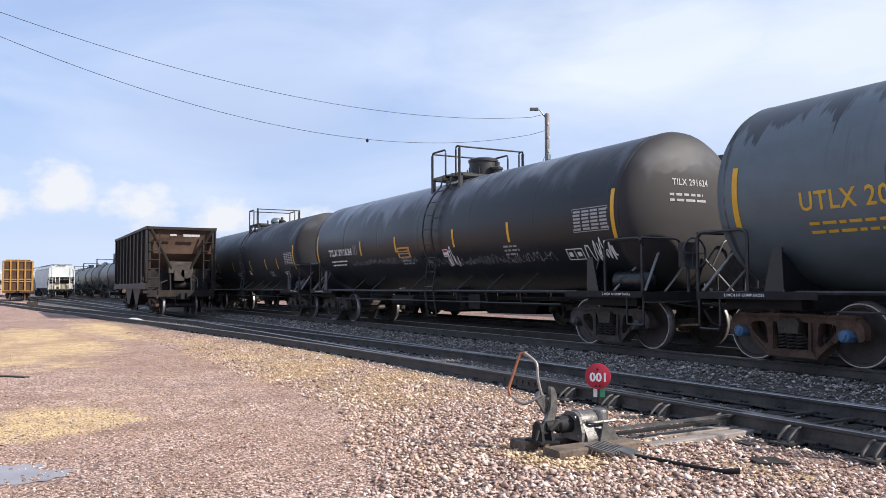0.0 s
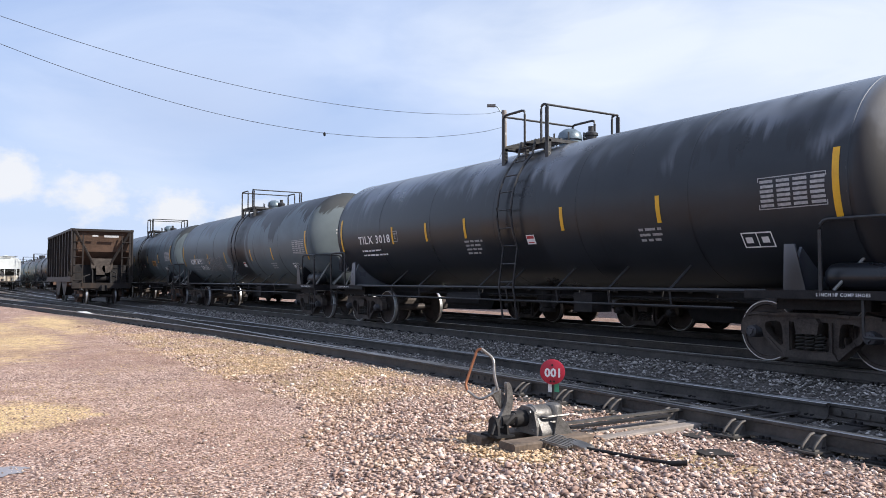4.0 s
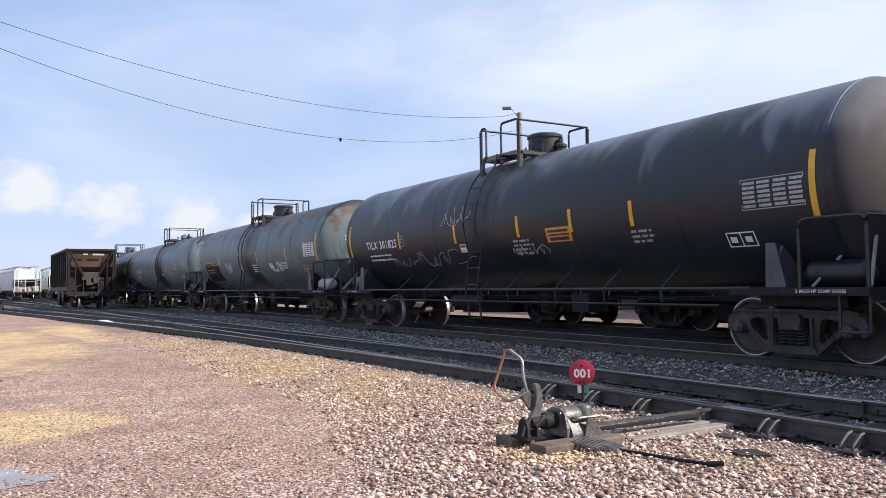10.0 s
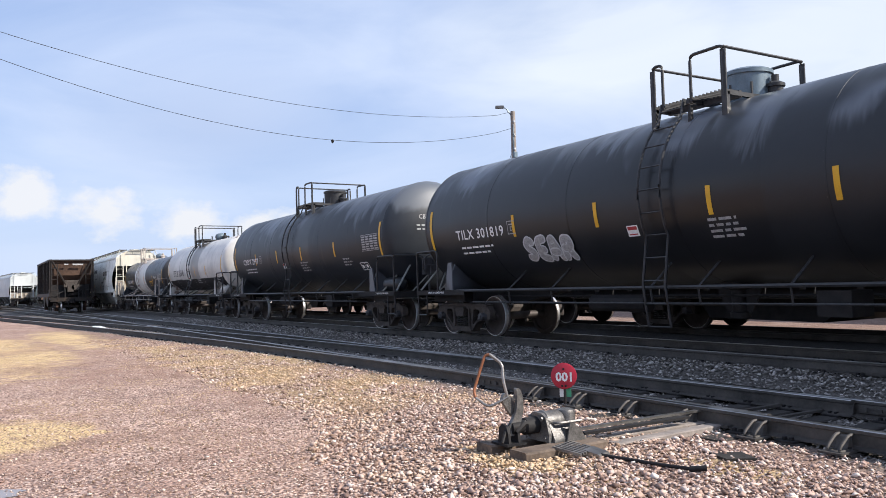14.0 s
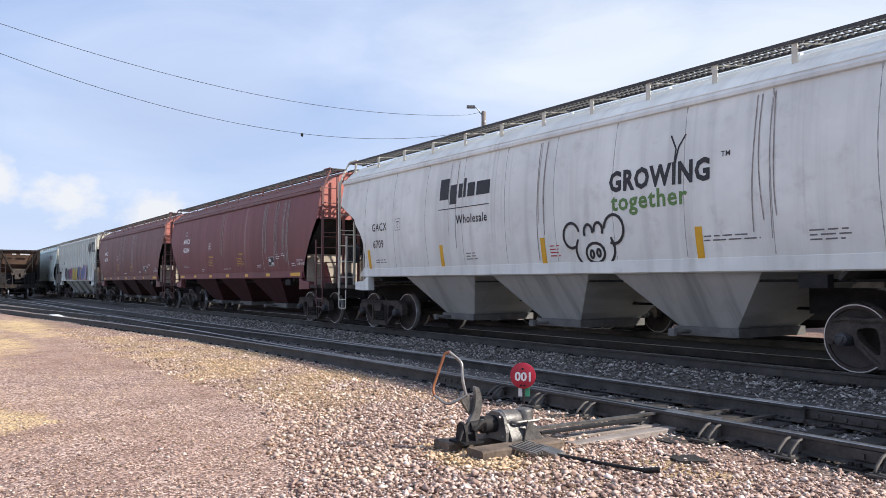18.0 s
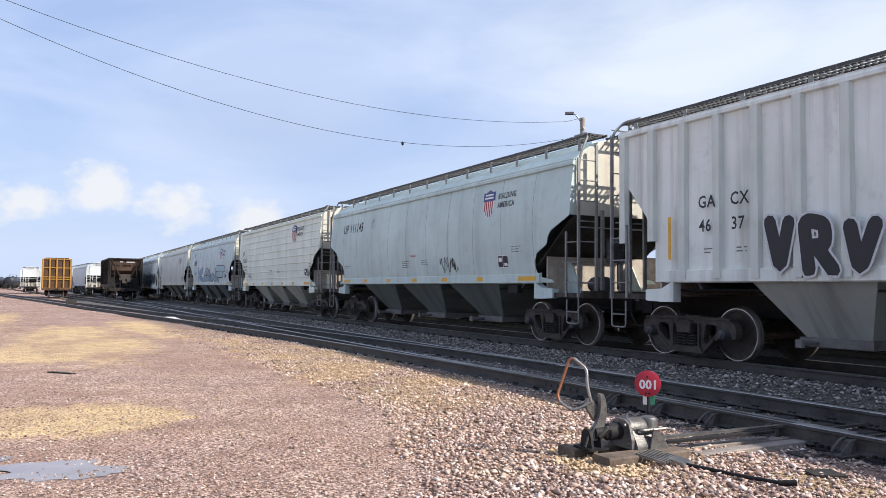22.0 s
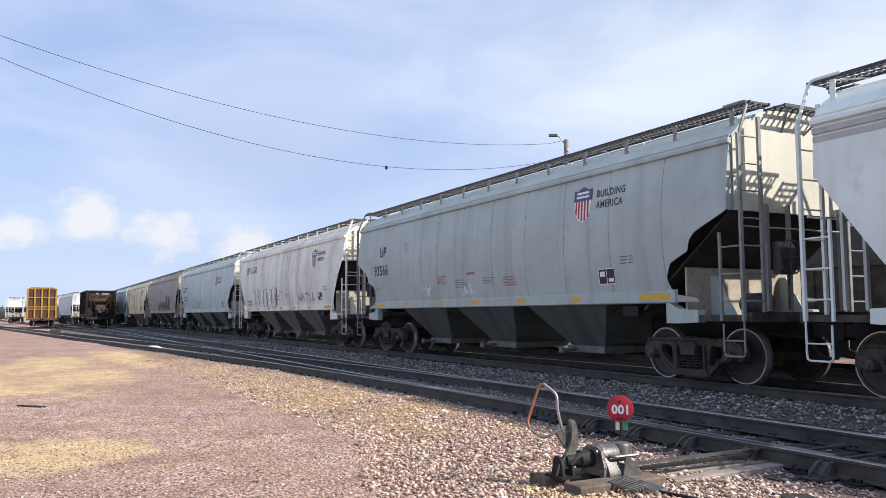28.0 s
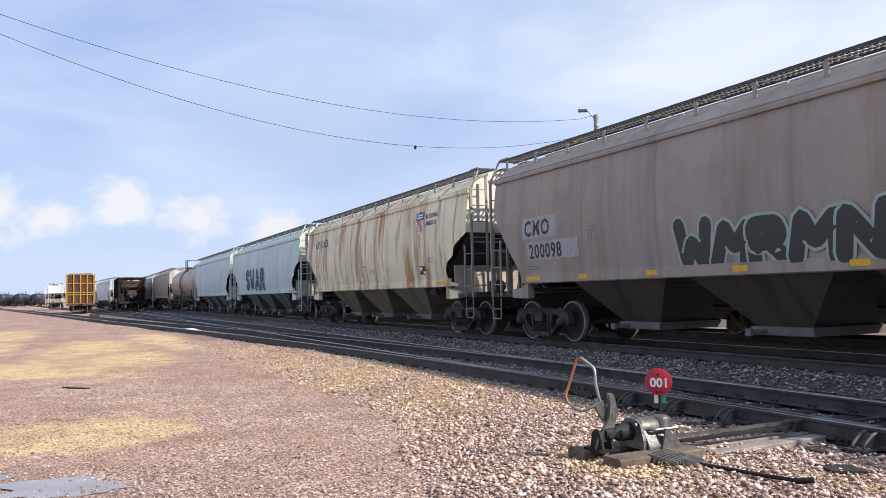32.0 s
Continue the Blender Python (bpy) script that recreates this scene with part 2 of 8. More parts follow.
M_VALVE = grained("galvanized_dome", (0.10, 0.14, 0.17), (0.2, 0.25, 0.29), 6, 0.4, 0.3)


def tank_paint(name, base, stain, reach=0.5, band=0.5, drips=0.5, rust=0.0, seed=0.0, rough=0.4, wet=(0.010, 0.010, 0.012), dust=0.0, middle=0.5, heads=7.85):
    """Tank car paint: one colour, dark product running down from the top and round the middle, dust, some rust along the top."""
    n = Nodes(name)
    x, y, z = n.xyz()[:3]
    # runs: noise drawn out downwards, sliding into ragged tongues
    runs = n.noise(1.0, 5, 0.62, n.scaled((2.6, 0.28, 0.28), (seed, seed * 2, 0)), 0.5)
    broad = n.noise(0.55, 3, 0.5, n.scaled((0.8, 0.35, 0.35), (seed * 3, 0, seed)))
    height = n.math("MULTIPLY_ADD", z, 0.333, 0.5)
    tongues = n.math("ADD", height, n.math("MULTIPLY_ADD", runs, 1.0, -0.5))
    tongues = n.math("ADD", tongues, n.math("MULTIPLY_ADD", broad, 1.1, -0.55))
    top = n.step(tongues, 1.02 - 0.5 * reach, 1.06 - 0.5 * reach)
    near_mid = n.math("SUBTRACT", 1.0, n.math("ABSOLUTE", n.math("MULTIPLY", n.math("ADD", x, -middle), 1.0 / (0.55 + 1.5 * band))))
    midrun = n.step(n.math("ADD", near_mid, n.math("MULTIPLY_ADD", runs, 1.3, -0.65)), 0.18, 0.26)
    fine = n.noise(1.0, 4, 0.7, n.scaled((7.0, 0.22, 0.22), (seed * 5, seed, 0)), 0.3)
    thin = n.math("MULTIPLY", n.step(fine, 0.60 - 0.1 * drips, 0.66 - 0.1 * drips), n.step(n.noise(0.35, 2), 0.5, 0.62))
    mask = n.math("MAXIMUM", n.math("MULTIPLY", top, 1.0 if reach > 0 else 0.0), n.math("MULTIPLY", midrun, 1.0 if band > 0 else 0.0))
    mask = n.math("MAXIMUM", mask, n.math("MULTIPLY", thin, drips))
    off = n.math("ABSOLUTE", n.math("SUBTRACT", n.math("FRACT", n.math("MULTIPLY_ADD", x, 1 / 2.62, 0.5)), 0.5))
    wander = n.math("MULTIPLY_ADD", n.noise(1.0, 4, 0.6, n.scaled((0.9, 0.9, 0.9), (seed * 2, 4, seed))), 0.11, -0.045)
    seam = n.step(n.math("SUBTRACT", wander, off), -0.004, 0.004)
    mask = n.math("MAXIMUM", mask, n.math("MULTIPLY", seam, min(1.0, 0.45 + drips)))
    speck = n.noise(1.2, 5, 0.6, n.scaled((0.7, 1, 1), (0, seed, 3)))
    lighter = tuple(min(0.9, c * 1.22 + 0.004) for c in base)
    darker = tuple(c * 0.82 for c in base)
    col = n.ramp(speck, (0.3, darker), (0.7, lighter))
    if rust > 0:
        r = n.step(n.math("ADD", height, n.math("MULTIPLY_ADD", n.noise(1.6, 5, 0.65), 1.2, -0.6)), 1.02 - 0.32 * rust, 1.16 - 0.32 * rust)
        col = n.mix(n.math("MULTIPLY", r, 0.85), col, n.ramp(n.noise(6, 4), (0.3, (0.05, 0.022, 0.014)), (0.7, (0.17, 0.075, 0.04))))
    col = n.mix(n.math("MULTIPLY", mask, stain), col, wet)
    if dust > 0:
        # blue-grey dust washed off in tongues along the top
        wash = n.math("ADD", height, n.math("MULTIPLY_ADD", n.noise(1.0, 4, 0.6, n.scaled((1.5, 0.3, 0.3), (seed * 4, 1, 2)), 0.6), 0.9, -0.45))
        w = n.math("MULTIPLY", n.step(wash, 0.70, 0.86), n.step(n.noise(0.5, 3, 0.6, n.scaled((1, 0.6, 0.6), (seed, 3, 0))), 0.36, 0.54))
        col = n.mix(n.math("MULTIPLY", w, min(1.0, dust * 1.9)), col, (0.13, 0.145, 0.17))
    # dull, dusty heads
    head = n.step(n.math("ABSOLUTE", x), heads, heads + 0.12)
    col = n.mix(n.math("MULTIPLY", head, n.math("MULTIPLY", speck, 0.5 if max(base) > 0.035 else 1.0)), col, tuple(0.5 * c + 0.045 for c in base) if max(base) > 0.035 else (0.045, 0.036, 0.032))
    n.bump(n.math("ADD", n.noise(9, 3), n.math("MULTIPLY", n.noise(0.9, 2), 3.0)), 0.05, 0.01)
    gloss = n.math("MULTIPLY_ADD", mask, -0.10, n.math("MULTIPLY_ADD", speck, 0.2, rough - 0.04))
    return n.done(col, n.math("MULTIPLY_ADD", head, 0.34, gloss), 0.0, 0.42)


def hopper_paint(name, c, dirt=0.4, streak=0.0, rust=0.0, seed=0.0, rough=0.55, sc=(0.6, 0.58, 0.55)):
    """Covered hopper paint: chalky colour with vertical dirt runs, rust, and pale streaks of spilt lading."""
    n = Nodes(name)
    x, y, z = n.xyz()[:3]
    v = n.noise(1.0, 5, 0.6, n.scaled((3.2, 0.4, 0.16), (seed, 0, seed)), 0.2)
    blotch = n.noise(0.6, 5, 0.6, n.scaled((1, 1, 1), (seed * 2, 0, 0)))
    col = n.ramp(blotch, (0.3, tuple(k * 0.86 for k in c)), (0.7, tuple(min(0.9, k * 1.1) for k in c)))
    d = n.math("MULTIPLY", n.step(v, 0.44, 0.72), dirt)
    col = n.mix(d, col, tuple(k * 0.45 for k in c))
    if rust > 0:
        r = n.math("MULTIPLY", n.step(n.noise(1.0, 5, 0.65, n.scaled((2.2, 1, 0.25), (seed * 7, 0, 1)), 0.3), 0.56 - 0.1 * rust, 0.74 - 0.1 * rust), rust)
        col = n.mix(r, col, (0.40, 0.22, 0.09))
    if streak > 0:
        s = n.noise(1.0, 3, 0.7, n.scaled((5.5, 0.3, 0.05), (seed * 11, 0, 0)), 0.15)
        grp = n.step(n.noise(0.45, 1, 0.5, n.scaled((1, 0.01, 0.01), (seed * 13, 0, 0))), 0.52, 0.6)
        hi = n.step(n.math("ADD", z, n.math("MULTIPLY", n.noise(2.0, 2), 1.0)), 1.5, 3.4)
        col = n.mix(n.math("MULTIPLY", n.math("MULTIPLY", n.math("MULTIPLY", n.step(s, 0.56, 0.70), grp), hi), streak), col, sc)
    spatter = n.math("MULTIPLY", n.step(n.noise(2.2, 6, 0.7, n.scaled((1, 1, 1), (0, seed, 3))), 0.52, 0.72), 0.4)
    col = n.mix(spatter, col, tuple(k * 0.6 + j for k, j in zip(c, (0.03, 0.015, 0.0))))
    n.bump(n.noise(5, 3), 0.05, 0.01)
    return n.done(col, rough, 0.0, 0.3)


def ground_material():
    n = Nodes("pink_gravel_dirt")
    x, y, z = n.xyz()[:3]
    big = n.noise(0.18, 5, 0.6)
    mid = n.noise(1.3, 6, 0.6)
    fine = n.noise(26, 4, 0.7)
    cell = n.voronoi(44, out="Color")
    sep = n.t.nodes.new("ShaderNodeSeparateXYZ")
    n.t.links.new(cell, sep.inputs[0])
    stone = n.ramp(sep.outputs[0], (0.05, (0.13, 0.076, 0.060)), (0.5, (0.43, 0.285, 0.222)), (0.95, (0.74, 0.56, 0.47)))
    dirt = n.ramp(n.math("MULTIPLY_ADD", mid, 0.6, n.math("MULTIPLY", fine, 0.4)), (0.3, (0.22, 0.135, 0.104)), (0.7, (0.52, 0.345, 0.262)))
    col = n.mix(n.step(n.math("MULTIPLY_ADD", mid, 0.5, n.math("MULTIPLY", big, 0.5)), 0.40, 0.58), dirt, stone)
    # spilt grain lying in drifts
    grain = None
    for gx, gy, rx, ry, k in ((-24.0, 0.7, 8.5, 1.9, 1.0), (-19.0, -0.4, 3.0, 1.9, 0.95), (-9.6, 0.05, 1.3, 1.35, 1.25), (-12.0, 5.3, 3.4, 0.8, 1.0), (-16.5, 5.6, 4.0, 0.7, 1.0), (-14.6, 4.4, 4.0, 1.1, 0.85), (-10.2, 4.3, 2.2, 0.9, 0.75),
                              (-5.0, 3.95, 1.0, 0.5, 1.0), (-19, 4.3, 5.0, 0.7, 0.8), (-6.3, 4.8, 0.9, 0.6, 1.0), (-30, 3.0, 8.0, 1.2, 0.7), (-36, -2.5, 14.0, 1.6, 0.8), (-4.2, 5.1, 1.0, 0.3, 0.55), (-5.5, 4.0, 0.7, 0.35, 1.1), (-6.2, 4.75, 0.6, 0.4, 1.0), (-4.3, 4.1, 0.35, 0.2, 0.9)):
        dx = n.math("MULTIPLY", n.math("SUBTRACT", x, gx), 1 / rx)
        dy = n.math("MULTIPLY", n.math("SUBTRACT", y, gy), 1 / ry)
        d = n.math("SUBTRACT", 1.0, n.math("SQRT", n.math("ADD", n.math("MULTIPLY", dx, dx), n.math("MULTIPLY", dy, dy))))
        d = n.math("MULTIPLY", d, k)
        grain = d if grain is None else n.math("MAXIMUM", grain, d)
    g = n.step(n.math("ADD", grain, n.math("MULTIPLY_ADD", n.noise(1.6, 6, 0.7), 1.6, -0.8)), -0.02, 0.34)
    g = n.math("MULTIPLY", g, n.step(n.noise(40, 3, 0.8), 0.30, 0.52))
    col = n.mix(n.math("MULTIPLY", g, 0.93), col, n.ramp(n.noise(60, 2), (0.3, (0.52, 0.365, 0.17)), (0.7, (0.82, 0.61, 0.33))))
    # damp, darker soil
    damp = n.step(n.math("ADD", n.noise(0.35, 4, 0.6), n.math("MULTIPLY", n.noise(2.5, 3), 0.25)), 0.64, 0.80)
    col = n.mix(n.math("MULTIPLY", damp, 0.32), col, (0.15, 0.085, 0.068))
    red = n.step(n.math("ADD", n.noise(0.28, 5, 0.65, n.scaled((1, 1.6, 1), (7, 3, 0))), n.math("MULTIPLY", n.noise(4.0, 4), 0.2)), 0.56, 0.72)
    col = n.mix(n.math("MULTIPLY", red, 0.5), col, n.ramp(fine, (0.3, (0.22, 0.128, 0.100)), (0.7, (0.44, 0.282, 0.222))))
    # shade between the coarse stones, painted in as darker grit
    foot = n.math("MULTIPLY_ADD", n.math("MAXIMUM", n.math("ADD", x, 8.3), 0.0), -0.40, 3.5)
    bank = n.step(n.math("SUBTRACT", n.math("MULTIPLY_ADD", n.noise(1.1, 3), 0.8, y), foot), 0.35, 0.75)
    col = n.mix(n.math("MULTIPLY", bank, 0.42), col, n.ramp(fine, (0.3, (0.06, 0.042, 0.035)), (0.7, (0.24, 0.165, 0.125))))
    # pits and small dark chips
    pits = n.step(n.math("MULTIPLY_ADD", n.noise(38, 3, 0.6), 0.75, n.math("MULTIPLY", n.noise(3.0, 3), 0.25)), 0.515, 0.575)
    col = n.mix(n.math("MULTIPLY", pits, 0.66), col, (0.075, 0.045, 0.038))
    # cinder-dark ground round the tracks, with painted shade under and behind the train
    edge = n.math("ADD", y, n.math("MULTIPLY_ADD", n.noise(0.9, 4), 1.2, -0.6))
    branch = n.math("MULTIPLY", n.step(x, -20.0, -75.0), -3.6)
    black = n.step(n.math("SUBTRACT", edge, branch), 5.7, 6.5)
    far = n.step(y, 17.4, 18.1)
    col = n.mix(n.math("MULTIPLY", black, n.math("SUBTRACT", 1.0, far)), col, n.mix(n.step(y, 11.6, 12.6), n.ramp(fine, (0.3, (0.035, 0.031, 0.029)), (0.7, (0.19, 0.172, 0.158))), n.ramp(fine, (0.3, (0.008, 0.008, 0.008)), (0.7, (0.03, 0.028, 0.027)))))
    h = n.math("ADD", n.math("MULTIPLY", n.voronoi(26), -0.7), n.math("MULTIPLY", n.noise(7, 4), 0.8))
    n.bump(h, 0.9, 0.035)
    return n.done(col, n.math("MULTIPLY_ADD", damp, -0.12, 0.92), 0.0, 0.25)


def stone_material(name, *stops, grain=0.0):
    n = Nodes(name)
    col = n.ramp(n.island(), *stops)
    col = n.mix(n.math("MULTIPLY", n.noise(30, 3), 0.25), col, stops[0][1])
    if grain > 0:
        # yellow grain dust caught among the stones
        x = n.xyz()[0]
        g = n.math("MULTIPLY", n.step(n.noise(0.75, 4, 0.6), 0.42, 0.60), n.math("MULTIPLY_ADD", n.step(x, -6.0, -13.0), 0.7, 0.3))
        y = n.xyz()[1]
        dx, dy = n.math("MULTIPLY", n.math("ADD", x, 5.45), 1.1), n.math("MULTIPLY", n.math("ADD", y, -3.95), 1.9)
        spot = n.step(n.math("SUBTRACT", n.math("MULTIPLY_ADD", n.noise(5.0, 3), 0.8, 0.45), n.math("SQRT", n.math("ADD", n.math("MULTIPLY", dx, dx), n.math("MULTIPLY", dy, dy)))), 0.0, 0.3)
        col = n.mix(n.math("MAXIMUM", n.math("MULTIPLY", g, grain), n.math("MULTIPLY", spot, 0.5)), col, (0.66, 0.47, 0.24))
    n.bump(n.noise(60, 2), 0.2, 0.004)
    return n.done(col, 0.85, 0.0, 0.3)


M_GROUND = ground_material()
M_GRAVEL = stone_material("pink_quartzite", (0.0, (0.13, 0.083, 0.068)), (0.3, (0.36, 0.242, 0.20)), (0.6, (0.55, 0.40, 0.338)), (0.88, (0.71, 0.56, 0.485)), (1.0, (0.84, 0.74, 0.67)), grain=0.5)
M_BALLAST = stone_material("grey_ballast", (0.0, (0.06, 0.054, 0.05)), (0.45, (0.26, 0.238, 0.222)), (0.8, (0.47, 0.435, 0.405)), (1.0, (0.66, 0.62, 0.585)))


def water_material():
    n = Nodes("muddy_water")
    n.bump(n.noise(6, 2), 0.02, 0.01)
    n.b.inputs["IOR"].default_value = 1.33
    return n.done(n.ramp(n.noise(2.5, 4), (0.3, (0.20, 0.165, 0.15)), (0.7, (0.32, 0.27, 0.25))), 0.07, 0.0, 1.0)


M_WATER = water_material()

# ---- shaping helpers ----
def box(bm, x0, x1, y0, y1, z0, z1, mat=0):
    v = [bm.verts.new((x, y, z)) for x in (x0, x1) for y in (y0, y1) for z in (z0, z1)]
    for f in ((0, 1, 3, 2), (4, 6, 7, 5), (0, 4, 5, 1), (2, 3, 7, 6), (0, 2, 6, 4), (1, 5, 7, 3)):
        bm.faces.new([v[i] for i in f]).material_index = mat


def prism(bm, poly, a, b, axis="y", mat=0):
    """A polygon swept from a to b: along y it lies in xz, along x in yz, along z in xy."""
    put = {"y": lambda u, w, s: (u, s, w), "x": lambda u, w, s: (s, u, w), "z": lambda u, w, s: (u, w, s)}[axis]
    r0 = [bm.verts.new(put(u, w, a)) for u, w in poly]
    r1 = [bm.verts.new(put(u, w, b)) for u, w in poly]
    bm.faces.new(r0).material_index = mat
    bm.faces.new(r1[::-1]).material_index = mat
    for i in range(len(poly)):
        j = (i + 1) % len(poly)
        bm.faces.new((r0[i], r1[i], r1[j], r0[j])).material_index = mat


def tube(bm, pts, r, segs=6, mat=0, closed=False):
    """A round bar along a line of points."""
    pts = [Vector(p) for p in pts]
    rings = []
    for i, p in enumerate(pts):
        a = pts[i - 1] if i else (pts[-1] if closed else p)
        b = pts[i + 1] if i + 1 < len(pts) else (pts[0] if closed else p)
        d = (b - a).normalized()
        s = d.cross(Vector((0, 0, 1)))
        s = Vector((0, 1, 0)) if s.length < 0.05 else s.normalized()
        u = d.cross(s)
        rings.append([bm.verts.new(p + r * (math.cos(k * math.tau / segs) * s + math.sin(k * math.tau / segs) * u)) for k in range(segs)])
    pairs = list(zip(rings, rings[1:])) + ([(rings[-1], rings[0])] if closed else [])
    for a, b in pairs:
        for k in range(segs):
            bm.faces.new((a[k], a[(k + 1) % segs], b[(k + 1) % segs], b[k])).material_index = mat
    if not closed:
        bm.faces.new(rings[0][::-1]).material_index = mat
        bm.faces.new(rings[-1]).material_index = mat


def bend(pts, r=0.1, n=3):
    """Rounds the corners of a line of points."""
    pts = [Vector(p) for p in pts]
    out = [pts[0]]
    for a, p, b in zip(pts, pts[1:], pts[2:]):
        da, db = (a - p), (b - p)
        k = min(r, da.length * 0.45, db.length * 0.45)
        s, e = p + da.normalized() * k, p + db.normalized() * k
        for i in range(n + 1):
            t = i / n
            out.append(s * (1 - t) ** 2 + p * 2 * t * (1 - t) + e * t * t)
    return out + [pts[-1]]


def lathe(bm, prof, segs=24, axis="y", mats=None):
    """Turns a profile of (radius, place along the axis) round the axis."""
    put = {"y": lambda r, a, c, s: (r * c, a, r * s), "x": lambda r, a, c, s: (a, r * c, r * s), "z": lambda r, a, c, s: (r * c, r * s, a)}[axis]
    rings = []
    for r, a in prof:
        if r < 1e-5:
            rings.append([bm.verts.new(put(0, a, 1, 0))])
        else:
            rings.append([bm.verts.new(put(r, a, math.cos(k * math.tau / segs), math.sin(k * math.tau / segs))) for k in range(segs)])
    for i, (a, b) in enumerate(zip(rings, rings[1:])):
        for k in range(segs):
            j = (k + 1) % segs
            vs = [a[k % len(a)], a[j % len(a)], b[j % len(b)], b[k % len(b)]]
            vs = list(dict.fromkeys(vs))
            if len(vs) > 2:
                bm.faces.new(vs).material_index = mats[i] if mats else 0


def mesh_of(name, bm, mats, smooth=0):
    """Closes a bmesh into a mesh; smooth: the angle in degrees up to which edges are soft."""
    bmesh.ops.recalc_face_normals(bm, faces=bm.faces)
    me = bpy.data.meshes.new(name)
    bm.to_mesh(me)
    bm.free()
    for m in mats if isinstance(mats, (list, tuple)) else [mats]:
        me.materials.append(m)
    if smooth:
        me.polygons.foreach_set("use_smooth", [True] * len(me.polygons))
        me.set_sharp_from_angle(angle=radians(smooth))
    return me


def put(name, me, parent, m=None, label=""):
    """One mesh object, under its thing."""
    ob = new(name, me)
    if parent is not None:
        ob.parent = parent
    if m is not None:
        ob.matrix_basis = m
    if label:
        tagged(ob, label)
    return ob


def part(name, bm, mats, parent, label="", smooth=0, m=None):
    return put(name, mesh_of(name, bm, mats, smooth), parent, m, label)


def thing(name, label, category, group="", m=None):
    ob = tagged(new(name), label, category, group)
    ob.empty_display_size = 0.3
    if m is not None:
        ob.matrix_basis = m
    return ob


def pydata(name, verts, faces, mat):
    me = bpy.data.meshes.new(name)
    me.from_pydata(verts, [], faces)
    me.materials.append(mat)
    return me


# ---- lettering ----
FONT_CACHE = {}


def letters(text, size, squeeze=1.0, bold=0.016, space=1.1):
    """The flat outline mesh of a line of text: vertices (x, z) from its lower left corner, and faces."""
    key = (text, bold, space)
    if key not in FONT_CACHE:
        cu = bpy.data.curves.new("lettering", "FONT")
        cu.space_character = space
        cu.body, cu.size, cu.resolution_u, cu.offset = text, 1.0, 2, bold
        ob = bpy.data.objects.new("lettering", cu)
        me = ob.to_mesh()
        vs = [(v.co.x, v.co.y) for v in me.vertices]
        fs = [tuple(p.vertices) for p in me.polygons]
        ob.to_mesh_clear()
        bpy.data.objects.remove(ob)
        bpy.data.curves.remove(cu)
        FONT_CACHE[key] = (vs, fs)
    vs, fs = FONT_CACHE[key]
    return [(x * size * 1.38 * squeeze, z * size * 1.38) for x, z in vs], fs


def on_surface(name, flat, faces, surf, x, z, mat, parent, label="", lift=0.006):
    """Lays a flat outline, moved to (x, z), on a side of a car."""
    return put(name, pydata(name, [surf(x + u, z + w, lift) for u, w in flat], faces, mat), parent, None, label)


def write(text, size, surf, x, z, mat, parent, squeeze=1.0, name="lettering", bold=0.016):
    flat, faces = letters(text, size, squeeze, bold)
    return on_surface(name, flat, faces, surf, x, z, mat, parent)


def plate(w, h, nx=1, nz=4):
    vs = [(w * i / nx, h * j / nz) for i in range(nx + 1) for j in range(nz + 1)]
    fs = [(i * (nz + 1) + j, (i + 1) * (nz + 1) + j, (i + 1) * (nz + 1) + j + 1, i * (nz + 1) + j + 1) for i in range(nx) for j in range(nz)]
    return vs, fs


def merged(rects, nz=1):
    """Many small rectangles (x, z, w, h) in one flat mesh."""
    vs, fs = [], []
    for x, z, w, h in rects:
        v, f = plate(w, h, 1, nz)
        n = len(vs)
        vs += [(x + a, z + b) for a, b in v]
        fs += [tuple(n + i for i in q) for q in f]
    return vs, fs


def bars(rng, w, lines, h=0.05, gap=0.05):
    """Rows of unreadable small print, as word-long bars."""
    out = []
    for k in range(lines):
        x, end = 0.0, w * rng.uniform(0.7, 1.0)
        while x < end:
            l = rng.uniform(0.08, 0.24)
            out.append((x, -k * (h + gap), min(l, end - x), h))
            x += l + 0.045
    return merged(out)


def frame_rect(w, h, t=0.025):
    return [(0, 0, w, t), (0, h - t, w, t), (0, t, t, h - 2 * t), (w - t, t, t, h - 2 * t)]


def ribbon(pts, w):
    """A flat stroke of width w along points (x, z)."""
    vs, fs = [], []
    n = len(pts)
    for i, p in enumerate(pts):
        a, b = Vector(pts[max(i - 1, 0)]), Vector(pts[min(i + 1, n - 1)])
        d = b - a
        d = d.normalized() if d.length > 1e-6 else Vector((1, 0))
        q = Vector((-d.y, d.x)) * w / 2
        vs += [tuple(Vector(p) + q), tuple(Vector(p) - q)]
        if i:
            k = 2 * i
            fs.append((k - 2, k - 1, k + 1, k))
    return vs, fs


def curl(rng, w, h, n=5):
    """A looping hand-drawn line within a width and height."""
    k = [(w * (i + rng.uniform(-0.9, 0.7)) / (n - 1), h * rng.choice((0.0, 0.1, 0.3, 0.55, 0.8, 1.0))) for i in range(n)]
    out = []
    for i in range(n - 1):
        a, b, c, d = (Vector(k[max(0, min(n - 1, i + j))]) for j in (-1, 0, 1, 2))
        for s in range(6):
            t = s / 6
            out.append(tuple(0.5 * ((2 * b) + (c - a) * t + (2 * a - 5 * b + 4 * c - d) * t * t + (3 * b - a - 3 * c + d) * t ** 3)))
    return out + [k[-1]]


